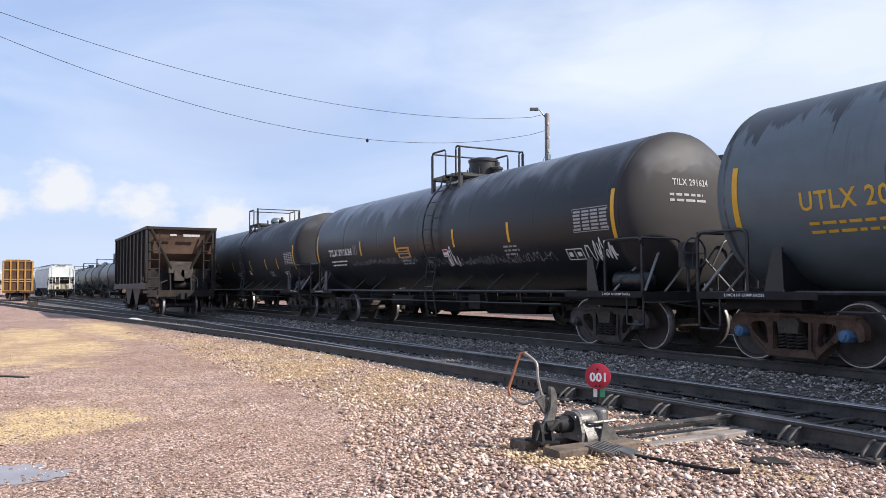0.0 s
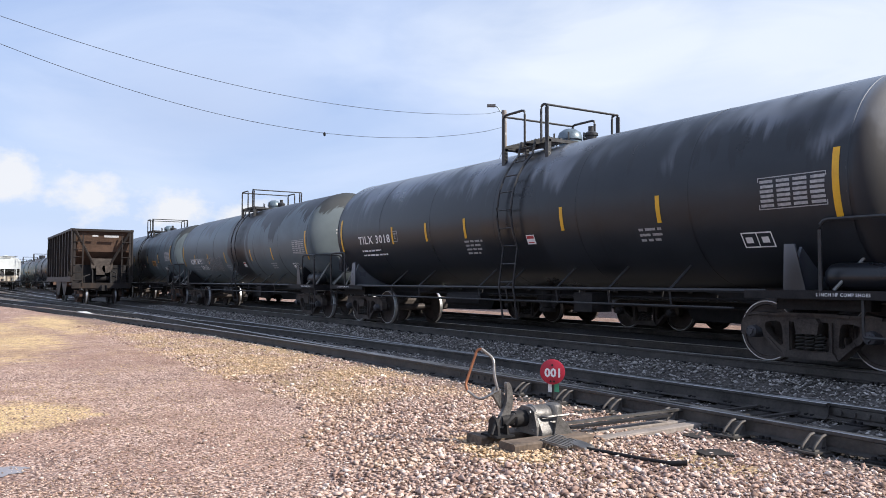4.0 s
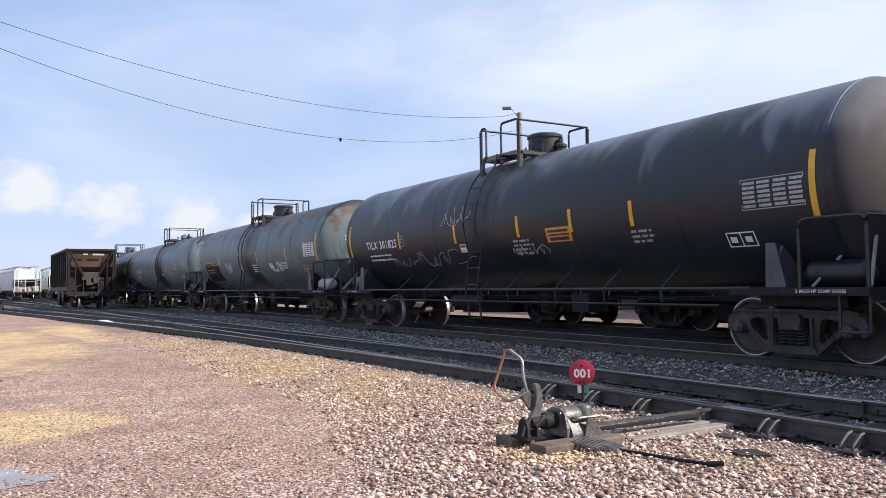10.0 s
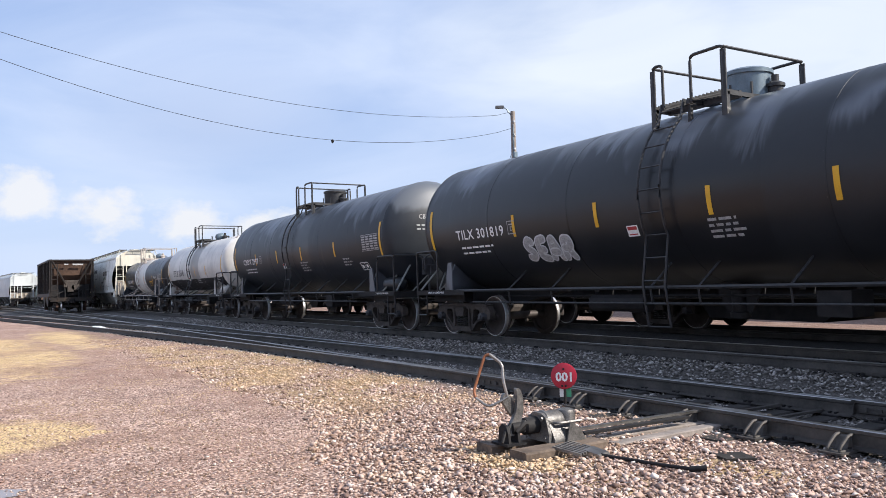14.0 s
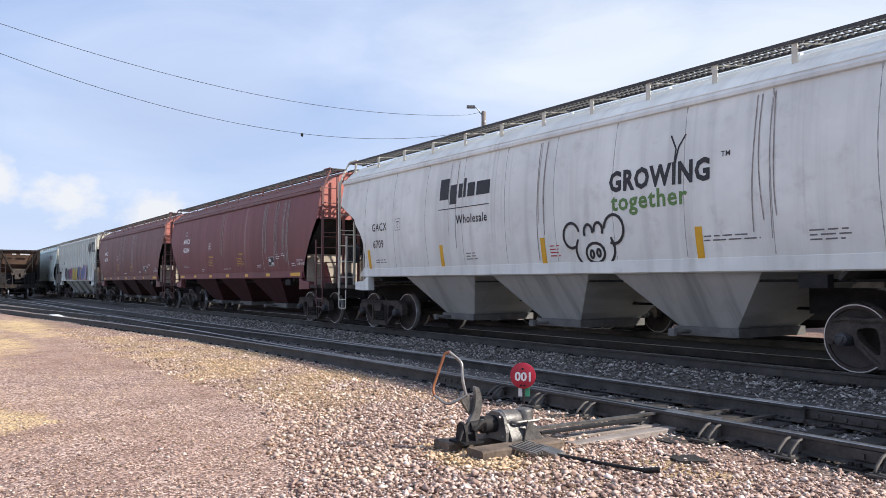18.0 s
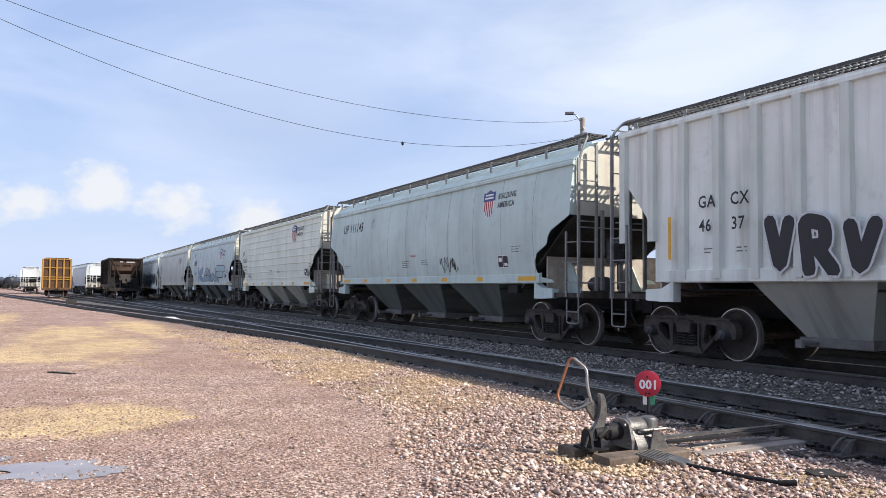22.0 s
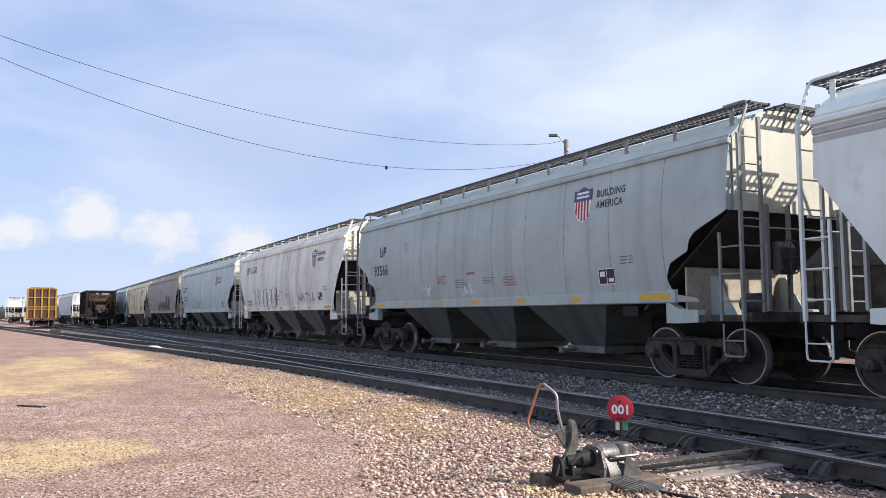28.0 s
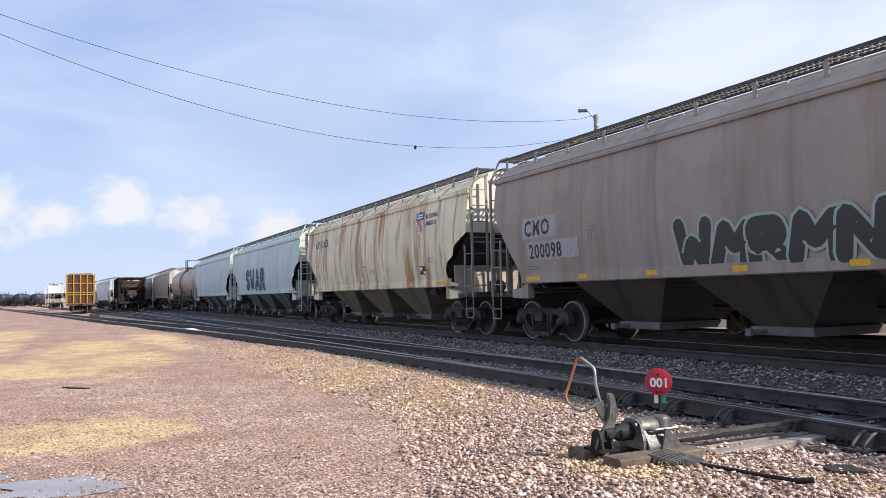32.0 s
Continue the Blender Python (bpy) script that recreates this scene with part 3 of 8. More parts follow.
def scrawl(seed, w, h, surf, x, z, mat, parent, stroke=0.05, n=4, name="graffiti", label=""):
    """Thin sprayed scribble."""
    rng = random.Random(seed)
    vs, fs = [], []
    for i in range(n):
        v, f = ribbon(curl(rng, w / n * 1.25, h * rng.uniform(0.7, 1), rng.randint(5, 8)), stroke * rng.uniform(0.7, 1.2))
        k = len(vs)
        vs += [(a + w * i / n, b) for a, b in v]
        fs += [tuple(k + j for j in q) for q in f]
    return on_surface(name, vs, fs, surf, x, z, mat, parent, label, 0.008)


# letter-like skeletons in a unit box, for sprayed shapes
GLYPH = {}
GLYPH["K"] = (((0.1, 0.0), (0.14, 1.0)), ((0.9, 1.0), (0.2, 0.5), (0.95, 0.0)))
GLYPH["A"] = (((0.0, 0.0), (0.4, 1.0), (0.6, 1.0), (1.0, 0.0)), ((0.2, 0.32), (0.8, 0.32)))
GLYPH["W"] = (((0.0, 1.0), (0.2, 0.0), (0.5, 0.6), (0.8, 0.0), (1.0, 1.0)),)
GLYPH["F"] = (((0.2, 0.0), (0.15, 0.95), (1.05, 0.85)), ((0.15, 0.5), (0.85, 0.5)))
GLYPH["R"] = (((0.1, 0.0), (0.1, 1.0), (0.75, 0.95), (0.85, 0.7), (0.7, 0.5), (0.15, 0.48)), ((0.5, 0.48), (0.95, 0.0)))
GLYPH["P"] = (((0.15, 0.0), (0.1, 1.0), (0.7, 1.0), (0.9, 0.75), (0.7, 0.45), (0.2, 0.45)),)
GLYPH["E"] = (((1.0, 1.0), (0.1, 0.95), (0.1, 0.05), (1.0, 0.0)), ((0.1, 0.5), (0.8, 0.5)))
GLYPH["O"] = (((0.5, 1.0), (0.1, 0.75), (0.1, 0.25), (0.5, 0.0), (0.9, 0.25), (0.9, 0.75), (0.5, 1.0)),)
GLYPH["M"] = (((0.0, 0.0), (0.12, 1.0), (0.5, 0.4), (0.88, 1.0), (1.0, 0.0)),)
GLYPH["S"] = (((0.95, 0.9), (0.5, 1.0), (0.1, 0.8), (0.25, 0.55), (0.8, 0.45), (0.92, 0.2), (0.5, 0.0), (0.05, 0.1)),)
GLYPH["V"] = (((0.0, 1.0), (0.45, 0.0), (0.9, 1.0)),)
GLYPH["L"] = (((0.2, 1.0), (0.15, 0.05), (0.9, 0.0)),)
GLYPH["N"] = (((0.05, 0.0), (0.1, 1.0), (0.85, 0.05), (0.95, 1.0)),)
GLYPH["G"] = (((0.9, 0.85), (0.5, 1.0), (0.1, 0.7), (0.1, 0.3), (0.5, 0.0), (0.9, 0.2), (0.9, 0.5), (0.55, 0.5)),)


def fat(lines, width, surf, x, z, lift, z0=-9.0):
    """Thick round-ended strokes along lines; each stroke lies a hair over the one before it."""
    vs, fs = [], []
    r = width / 2
    for k, line in enumerate(lines):
        pts = [Vector(p) for p in line]
        dirs = [(b - a).normalized() for a, b in zip(pts, pts[1:])]
        flat = []
        for i, p in enumerate(pts):
            a, b = dirs[max(0, i - 1)], dirs[min(len(dirs) - 1, i)]
            q = Vector((-(a + b).y, (a + b).x))
            q = q.normalized() if q.length > 0.2 else Vector((-a.y, a.x))
            g = r / max(0.85, q.dot(Vector((-a.y, a.x))))
            flat += [p + q * g, p - q * g]
        n = len(pts)
        quads = [(2 * i, 2 * i + 1, 2 * i + 3, 2 * i + 2) for i in range(n - 1)]
        # round caps share the end edges of the stroke
        for end, d, first, last in ((pts[0], -dirs[0], 0, 1), (pts[-1], dirs[-1], 2 * n - 1, 2 * n - 2)):
            side = Vector((d.y, -d.x))
            cap = [first]
            for a in (45, 90, 135):
                cap.append(len(flat))
                flat.append(end - side * r * math.cos(radians(a)) + d * r * math.sin(radians(a)))
            if (flat[cap[1]] - flat[first]).length > (flat[cap[3]] - flat[first]).length:
                cap[1:] = cap[:0:-1]
            quads.append(tuple(cap + [last]))
        b = len(vs)
        vs += [surf(x + p.x, max(z + p.y, z0), lift + 0.0009 * k + 0.00006 * min(i // 2, n)) for i, p in enumerate(flat)]
        fs += [tuple(b + i for i in q) for q in quads]
    return vs, fs


def sprayed(word, w, h, surf, x, z, fills, outline, parent, thick=0.3, edge=0.045, shine=None, back=None, seed=1, lean=0.08, z0=1.395, soft=0.75, spread=1.0):
    """Fat sprayed letters: an outline, a fill, perhaps bright edges and a cloud of colour behind."""
    rng = random.Random(seed)
    n = len(word)
    t = thick * min(h, w / n)
    if back is not None:
        for c in range(n + 1):
            r = h * rng.uniform(0.36, 0.55)
            pts = [(w * c / n + r * math.cos(a) * rng.uniform(0.9, 1.1), h * 0.62 + r * math.sin(a) * rng.uniform(0.85, 1.15)) for a in [q * math.tau / 16 for q in range(16)]]
            on_surface("graffiti_cloud", [(u, max(v, z0 - z)) for u, v in pts], [tuple(range(16))], surf, x, z, back[c % len(back)], parent, "", 0.004 + 0.0003 * c)
    for i, g in enumerate(word):
        cw, dz, hh = spread * w / n * rng.uniform(0.92, 1.08), rng.uniform(-0.03, 0.03) * h, h * rng.uniform(0.86, 1.04)
        x0, tilt = x + w * i / n - 0.06 * cw, lean + rng.uniform(-0.16, 0.16)
        lines = []
        for line in GLYPH[g]:
            pts = [(t * 0.4 + (u + rng.uniform(-0.04, 0.04)) * (cw - t) + tilt * v * h, t * 0.5 + (v + rng.uniform(-0.035, 0.035)) * (hh - t)) for u, v in line]
            pts = [Vector((u, v, 0)) for u, v in pts]
            lines.append([(p.x, p.y) for p in (bend(pts, t * soft, 4) if len(pts) > 2 else pts)])
        up = 0.007 + 0.0065 * i
        vs, fs = fat(lines, t + 2 * edge, surf, x0, z + dz, up, z0)
        put("graffiti_outline", pydata("graffiti_outline", vs, fs, outline), parent)
        vs, fs = fat(lines, t, surf, x0, z + dz, up + 0.0035, z0 + edge)
        put("graffiti_letter", pydata("graffiti_letter", vs, fs, fills[i % len(fills)]), parent)
        if shine is not None:
            vs, fs = fat([[(u - t * 0.28, v + t * 0.26) for u, v in line] for line in lines[:1]], t * 0.10, surf, x0, z + dz, up + 0.0075, z0 + edge)
            put("graffiti_shine", pydata("graffiti_shine", vs, fs, shine), parent)


def colour(name, c, k=0.8):
    return grained(name, tuple(v * k for v in c), c, 5, 0.55, bump=0.0)


G_WHITE = colour("sprayed_white", (0.62, 0.64, 0.66))
G_BLACK = colour("sprayed_black", (0.03, 0.03, 0.035))
G_TEAL = colour("sprayed_teal", (0.10, 0.27, 0.34))
G_BLUE = colour("sprayed_blue", (0.12, 0.20, 0.42))
G_SKY = colour("sprayed_pale_blue", (0.26, 0.37, 0.50))
G_LILAC = colour("sprayed_lilac", (0.38, 0.36, 0.54))
G_MINT = colour("sprayed_mint", (0.32, 0.60, 0.62))
G_SLATE = colour("sprayed_slate", (0.15, 0.21, 0.27))
G_ICE = colour("sprayed_ice_blue", (0.46, 0.60, 0.62))
G_YELLOW = colour("sprayed_yellow", (0.65, 0.48, 0.08))
G_RED = colour("sprayed_red", (0.42, 0.06, 0.06))
G_MOSS = colour("sprayed_black_green", (0.045, 0.055, 0.05))
G_SAGE = colour("sprayed_sage", (0.36, 0.47, 0.43))
G_PERI = colour("sprayed_grey_lilac", (0.31, 0.40, 0.50))
G_AQUA = colour("sprayed_pale_aqua", (0.36, 0.53, 0.58))
G_FROST = colour("sprayed_frost", (0.56, 0.70, 0.76))
G_PLUM = colour("sprayed_plum", (0.26, 0.05, 0.17))
G_PALEPINK = colour("sprayed_pale_pink", (0.62, 0.42, 0.52))
G_TAUPE = colour("sprayed_taupe", (0.30, 0.25, 0.22))
G_CORAL = colour("sprayed_coral", (0.55, 0.17, 0.15))
M_SILVER = colour("sprayed_silver", (0.16, 0.165, 0.17))
G_NAVY = colour("sprayed_navy", (0.035, 0.05, 0.085))

# ---- freight trucks ----
WR, BASE = 0.457, 1.78  # wheel radius, wheelbase


def wheelset_mesh():
    bm = bmesh.new()
    for s in (-1, 1):
        prof = [(0.0, 0.79), (0.085, 0.79), (0.11, 0.74), (0.15, 0.725), (0.34, 0.752), (0.385, 0.765), (0.395, 0.785), (0.437, 0.787), (WR - 0.006, 0.787), (WR, 0.778), (WR + 0.003, 0.70), (WR + 0.03, 0.685), (WR + 0.03, 0.66), (0.4, 0.65), (0.37, 0.68), (0.14, 0.65), (0.09, 0.62), (0.085, 0.0)]
        lathe(bm, [(r, s * a) for r, a in prof], 36, "y", [0, 0, 0, 0, 0, 0, 0, 1, 1, 1, 0, 0, 0, 0, 0, 0, 0])
    return mesh_of("wheelset", bm, [M_WHEEL, M_TREAD], 35)


def holed(bm, outer, holes, y0, y1):
    """A plate cut out of xz with holes through it, from y0 to y1."""
    edges = []
    for loop in (outer, *holes):
        vs = [bm.verts.new((u, y0, w)) for u, w in loop]
        edges += [bm.edges.new((vs[i], vs[(i + 1) % len(vs)])) for i in range(len(vs))]
    res = bmesh.ops.triangle_fill(bm, use_beauty=True, use_dissolve=False, edges=edges)
    faces = [g for g in res["geom"] if isinstance(g, bmesh.types.BMFace)]
    out = bmesh.ops.extrude_face_region(bm, geom=faces, use_keep_orig=True)
    bmesh.ops.translate(bm, vec=(0, y1 - y0, 0), verts=[g for g in out["geom"] if isinstance(g, bmesh.types.BMVert)])


def rounded(pts, r):
    """A closed outline with its corners rounded."""
    n = len(pts)
    out = []
    for i in range(n):
        p = Vector(pts[i])
        da, db = Vector(pts[i - 1]) - p, Vector(pts[(i + 1) % n]) - p
        k = min(r, da.length * 0.45, db.length * 0.45)
        a, b = p + da.normalized() * k, p + db.normalized() * k
        out += [tuple(a * (1 - t) ** 2 + p * 2 * t * (1 - t) + b * t * t) for t in (0.0, 0.5, 1.0)]
    return out


def side_frame_mesh(mat):
    """A cast side frame: arched top, pedestal jaws over the bearings, two windows and a spring opening."""
    bm = bmesh.new()
    right = [(0.40, 0.745), (0.60, 0.725), (0.86, 0.745), (1.03, 0.71), (1.13, 0.60), (1.14, 0.40), (1.04, 0.37), (1.02, 0.52), (0.77, 0.52), (0.75, 0.37), (0.66, 0.33), (0.42, 0.115)]
    outer = rounded(right + [(-u, w) for u, w in right[::-1]], 0.05)
    win = [(0.735, 0.60), (0.45, 0.635), (0.415, 0.30), (0.47, 0.27), (0.71, 0.47)]
    holes = [rounded(win, 0.09), rounded([(-u, w) for u, w in win], 0.09), rounded([(-0.29, 0.225), (0.29, 0.225), (0.29, 0.625), (-0.29, 0.625)], 0.04)]
    holed(bm, outer, holes, -0.075, 0.075)
    # flanges along the top chord, the lower chord and round the spring seat
    prism(bm, [(-0.60, 0.735), (-0.40, 0.752), (0.40, 0.752), (0.60, 0.735), (0.60, 0.695), (0.40, 0.71), (-0.40, 0.71), (-0.60, 0.695)], -0.12, 0.12)
    prism(bm, [(-0.44, 0.11), (0.44, 0.11), (0.37, 0.215), (-0.37, 0.215)], -0.13, 0.13)
    for s in (-1, 1):
        prism(bm, [(s * 0.60, 0.735), (s * 0.86, 0.752), (s * 1.04, 0.72), (s * 1.03, 0.68), (s * 0.86, 0.71), (s * 0.60, 0.695)], -0.105, 0.105)
        prism(bm, [(s * 0.42, 0.112), (s * 0.67, 0.335), (s * 0.65, 0.375), (s * 0.40, 0.15)], -0.105, 0.105)
        prism(bm, [(s * 0.30, 0.63), (s * 0.345, 0.63), (s * 0.345, 0.2), (s * 0.30, 0.2)], -0.11, 0.11)
    return mesh_of("side_frame", bm, mat, 30)


def spring_mesh():
    bm = bmesh.new()
    n = 40
    tube(bm, [(0.064 * math.cos(i * math.tau / 8), 0.064 * math.sin(i * math.tau / 8), 0.225 + 0.235 * i / (n - 1)) for i in range(n)], 0.016, 4)
    return mesh_of("spring", bm, M_SPRING, 60)


def cap_mesh(mat):
    bm = bmesh.new()
    lathe(bm, [(0.0, -0.20), (0.045, -0.20), (0.05, -0.185), (0.075, -0.18), (0.088, -0.165), (0.088, -0.10), (0.095, -0.08), (0.095, 0.05), (0, 0.05)], 16)
    for k in range(3):
        a = k * math.tau / 3 + 0.5
        lathe_at = Matrix.Translation((0.055 * math.cos(a), 0, 0.055 * math.sin(a)))
        n0 = len(bm.verts)
        lathe(bm, [(0.0, -0.205), (0.016, -0.205), (0.016, -0.18)], 6)
        bm.verts.ensure_lookup_table()
        bmesh.ops.transform(bm, matrix=lathe_at, verts=bm.verts[n0:])
    # adapter over the bearing
    prism(bm, [(-0.13, 0.07), (0.13, 0.07), (0.12, 0.14), (-0.12, 0.14)], -0.07, 0.07)
    return mesh_of("bearing_cap", bm, mat, 40)


def bolster_mesh():
    bm = bmesh.new()
    prism(bm, [(-0.16, 0.46), (0.16, 0.46), (0.19, 0.62), (0.14, 0.68), (-0.14, 0.68), (-0.19, 0.62)], -1.16, 1.16)
    lathe(bm, [(0, 0.66), (0.19, 0.66), (0.19, 0.76), (0, 0.76)], 16, "z")
    for s in (-1, 1):
        box(bm, s * 0.42 - 0.03, s * 0.42 + 0.03, -0.95, 0.95, 0.34, 0.42)
        for y in (-0.755, 0.755):
            prism(bm, [(s * 0.47, 0.33), (s * 0.42, 0.33), (s * 0.40, 0.60), (s * 0.46, 0.60)], y - 0.045, y + 0.045)
    return mesh_of("truck", bm, M_TRUCK, 30)


W_MESH, SPR_MESH, BOL_MESH = wheelset_mesh(), spring_mesh(), bolster_mesh()
FRAME_MESH = {0: side_frame_mesh(M_TRUCK), 1: side_frame_mesh(M_TRUCK_RUST)}
CAP_MESH = {0: cap_mesh(M_CAP), 1: cap_mesh(M_CAP_BLUE)}
ROLLING = {"front": [], "rear": []}
AWAY = {"front": [], "rear": []}


def truck(parent, x, rusty=0, blue=0, rolling=ROLLING):
    t = put("truck", BOL_MESH, parent, pose(x, 0, 0))
    for s in (-1, 1):
        put("side_frame", FRAME_MESH[rusty], t, pose(0, s * 1.0, 0, 0, 0, 0 if s < 0 else 180))
        for x in (-0.15, 0.0, 0.15):
            put("spring", SPR_MESH, t, pose(x, s * 1.06, 0))
        for k in (-1, 1):
            put("bearing_cap", CAP_MESH[blue], t, pose(k * BASE / 2, s * 1.0, WR, 0, 0, 0 if s < 0 else 180))
    for k, key in ((1, "front"), (-1, "rear")):
        w = put("wheelset", W_MESH, t, pose(k * BASE / 2, 0, WR))
        if rolling is not None:
            rolling[key].append(w)
    return t


def coupler_mesh():
    bm = bmesh.new()
    box(bm, -0.75, -0.12, -0.10, 0.10, 0.79, 0.98)
    prism(bm, [(-0.14, -0.11), (0.05, -0.16), (0.13, -0.10), (0.10, 0.02), (0.02, 0.02), (0.02, 0.10), (0.13, 0.16), (0.02, 0.19), (-0.14, 0.12)], 0.74, 1.02, "z")
    tube(bm, bend([(-0.35, -0.28, 0.72), (-0.1, -0.30, 0.45), (0.12, -0.25, 0.48)], 0.2), 0.028, 6)
    tube(bm, [(-0.55, -0.95, 0.86), (-0.35, -0.15, 0.74)], 0.016, 5)
    return mesh_of("coupler", bm, M_STEEL_DARK, 30)


COUPLER = coupler_mesh()


def couplers(parent, half):
    put("coupler", COUPLER, parent, pose(half, 0, 0))
    put("coupler", COUPLER, parent, pose(-half, 0, 0, 0, 0, 180))

# ---- tank cars ----
TR, TZ = 1.52, 2.60


def tank_surface(r, zc):
    def surf(x, s, lift):
        """x along the car, s metres of arc above the tank's waist, on the side of negative y."""
        a = s / r
        return (x, -(r + lift) * math.cos(a), zc + (r + lift) * math.sin(a))
    return surf


def eye_bolt():
    bm = bmesh.new()
    tube(bm, [(0, 0, 0), (0, 0, 0.2)], 0.02, 5)
    return mesh_of("eye_bolt", bm, M_PIPE)


EYE_BOLT = eye_bolt()


def tank_car(length, label, paint, marks=(), extra=(), number="", ink=None, small=None, size=0.222, r=TR, zc=TZ, stripes=None, rusty=0, blue=0, dome="cap", rails=None, placard=None, table=True, band=None, jacket=False, ladder_mat=None, end_text=True, rolling=ROLLING, perch=(-0.3, 0), wide=None, tank_rail=None, note=None):
    """One tank car at the origin, its middle on the rail's top; it runs towards +x."""
    car = thing("tank_car", label, "tank car", "cars of the passing train")
    half = length / 2
    head = 0.55
    hl = half - 1.21
    tc = half - 2.05
    rng = random.Random(label + number)
    up = 0.0 if number.startswith("ADMX") else 0.27
    ink, small = ink or M_WHITE, small or M_DIMWHITE
    rail_mat = rails or M_PIPE
    # shell with dished heads; girth seams stand out a little
    prof = [(r * math.cos(a), -hl - head * math.sin(a)) for a in [math.pi / 2 * k / 9 for k in range(9, -1, -1)]]
    seams = [-hl + 2 * hl * k / 6 for k in range(1, 6)]
    prof += [(r * math.cos(a), hl + head * math.sin(a)) for a in [math.pi / 2 * k / 9 for k in range(0, 10)]]
    bm = bmesh.new()
    lathe(bm, prof, 72, "x")
    shell = part("tank", bm, paint, car, "", 40, pose(0, 0, zc))
    for x in [-hl, *seams, hl]:
        bm = bmesh.new()
        lathe(bm, [(r - 0.02, x - 0.028), (r + 0.004, x - 0.012), (r + 0.004, x + 0.012), (r - 0.02, x + 0.028)], 72, "x")
        part("girth_seam", bm, paint, shell, "", 30)
    if band is not None:
        x0, x1, mat = band
        bm = bmesh.new()
        lathe(bm, [(r - 0.02, x0), (r + 0.008, x0), (r + 0.008, x1), (r - 0.02, x1)], 72, "x")
        part("painted_band", bm, mat, shell, "wide dirty white band round the tank", 40)
    surf = tank_surface(r + (0.008 if band else 0.0), zc)
    # top platform; perch: its trailing end, and which way round its railing stands
    plat = zc + r + 0.04
    xl, way = perch
    xr = xl + 1.48
    bm = bmesh.new()
    for y in (-0.62, 0.62):
        box(bm, xl, xr, y - 0.03, y + 0.03, plat - 0.12, plat)
    for k in range(19):
        x = xl + 0.03 + 1.42 * k / 18
        for s in (-1, 1):
            box(bm, x - 0.008, x + 0.008, 0.62 if s > 0 else -1.0, 1.0 if s > 0 else -0.62, plat - 0.03, plat)
    for x in (xl, (xl + xr) / 2, xr):
        box(bm, x - 0.03, x + 0.03, -1.0, 1.0, plat - 0.10, plat - 0.03)
        for s in (-1, 1):
            box(bm, x - 0.03, x + 0.03, s * 0.94 - 0.03, s * 0.94 + 0.03, zc + r * 0.74, plat - 0.05)
    part("platform", bm, rail_mat, car)
    # hand rails: hoops along both sides with a gap at the ladder, a rail across each end
    top = plat + 0.68
    spans = ((xl, xl + 0.75), (xl + 1.30, xr)) if way == 0 else ((xl, xl + 0.22), (xl + 0.82, xr))
    for s in (-1, 1):
        for a, b in spans:
            bm = bmesh.new()
            tube(bm, bend([(a, s * 1.0, plat - 0.1), (a, s * 1.0, top), (b, s * 1.0, top), (b, s * 1.0, plat - 0.1)], 0.09), 0.027)
            part("railing", bm, rail_mat, car, "", 50)
    for x in (xl, xr):
        bm = bmesh.new()
        tube(bm, [(x, -1.0, top - 0.02), (x, 1.0, top - 0.02)], 0.024)
        part("end_rail", bm, rail_mat, car, "", 50)
        for y in (-1.0, 1.0):
            bm = bmesh.new()
            box(bm, x - 0.05, x + 0.05, y - 0.012, y + 0.012, zc + r * 0.74, top - 0.06)
            part("rail_post", bm, rail_mat, car)
    # manway and valves
    bm = bmesh.new()
    if dome == "cap":
        lathe(bm, [(0.24, zc + r - 0.05), (0.24, plat + 0.08), (0.27, plat + 0.08), (0.27, plat + 0.13), (0.23, plat + 0.24), (0.13, plat + 0.31), (0, plat + 0.33)], 20, "z")
    else:
        lathe(bm, [(0.38, zc + r - 0.05), (0.38, plat + 0.36), (0.41, plat + 0.36), (0.41, plat + 0.42), (0.33, plat + 0.46), (0, plat + 0.48)], 20, "z")
    xm = xl + (1.05 if way == 0 else 1.15)
    manway = part("manway", bm, M_VALVE if dome in ("cap", "blue") else rail_mat, car, "", 40, pose(xm, 0, 0))
    for k in range(8):
        a = k * math.tau / 8
        put("eye_bolt", EYE_BOLT, manway, pose(0.44 * math.cos(a), 0.44 * math.sin(a), plat - 0.02))
    bm = bmesh.new()
    lathe(bm, [(0.12, zc + r - 0.05), (0.12, plat + 0.1), (0.15, plat + 0.1), (0.15, plat + 0.15), (0.06, plat + 0.2), (0.06, plat + 0.3), (0, plat + 0.31)], 12, "z")
    part("relief_valve", bm, rail_mat, car, "", 40, pose(xr + 0.12, 0.1, 0))
    # ladder up the side
    lm = ladder_mat or rail_mat
    xa = xl + (0.64 if way == 0 else 0.18)
    xb = xa + 0.48
    path = [(-1.50, 0.42), (-1.60, 1.10)]
    path += [(-(r + 0.13) * math.cos(a), zc + (r + 0.13) * math.sin(a)) for a in [-0.45 + k * 0.13 for k in range(11)]]
    path += [(-1.0, plat)]
    bm = bmesh.new()
    for x in (xa, xb):
        tube(bm, [(x, y, z) for y, z in path], 0.024, 6)
    d = 0.0
    for (y0, z0), (y1, z1) in zip(path, path[1:]):
        seg = math.hypot(y1 - y0, z1 - z0)
        while d < seg:
            t = d / seg
            tube(bm, [(xa, y0 + (y1 - y0) * t, z0 + (z1 - z0) * t), (xb, y0 + (y1 - y0) * t, z0 + (z1 - z0) * t)], 0.015, 5)
            d += 0.38
        d -= seg
    part("ladder", bm, lm, car, "", 50)
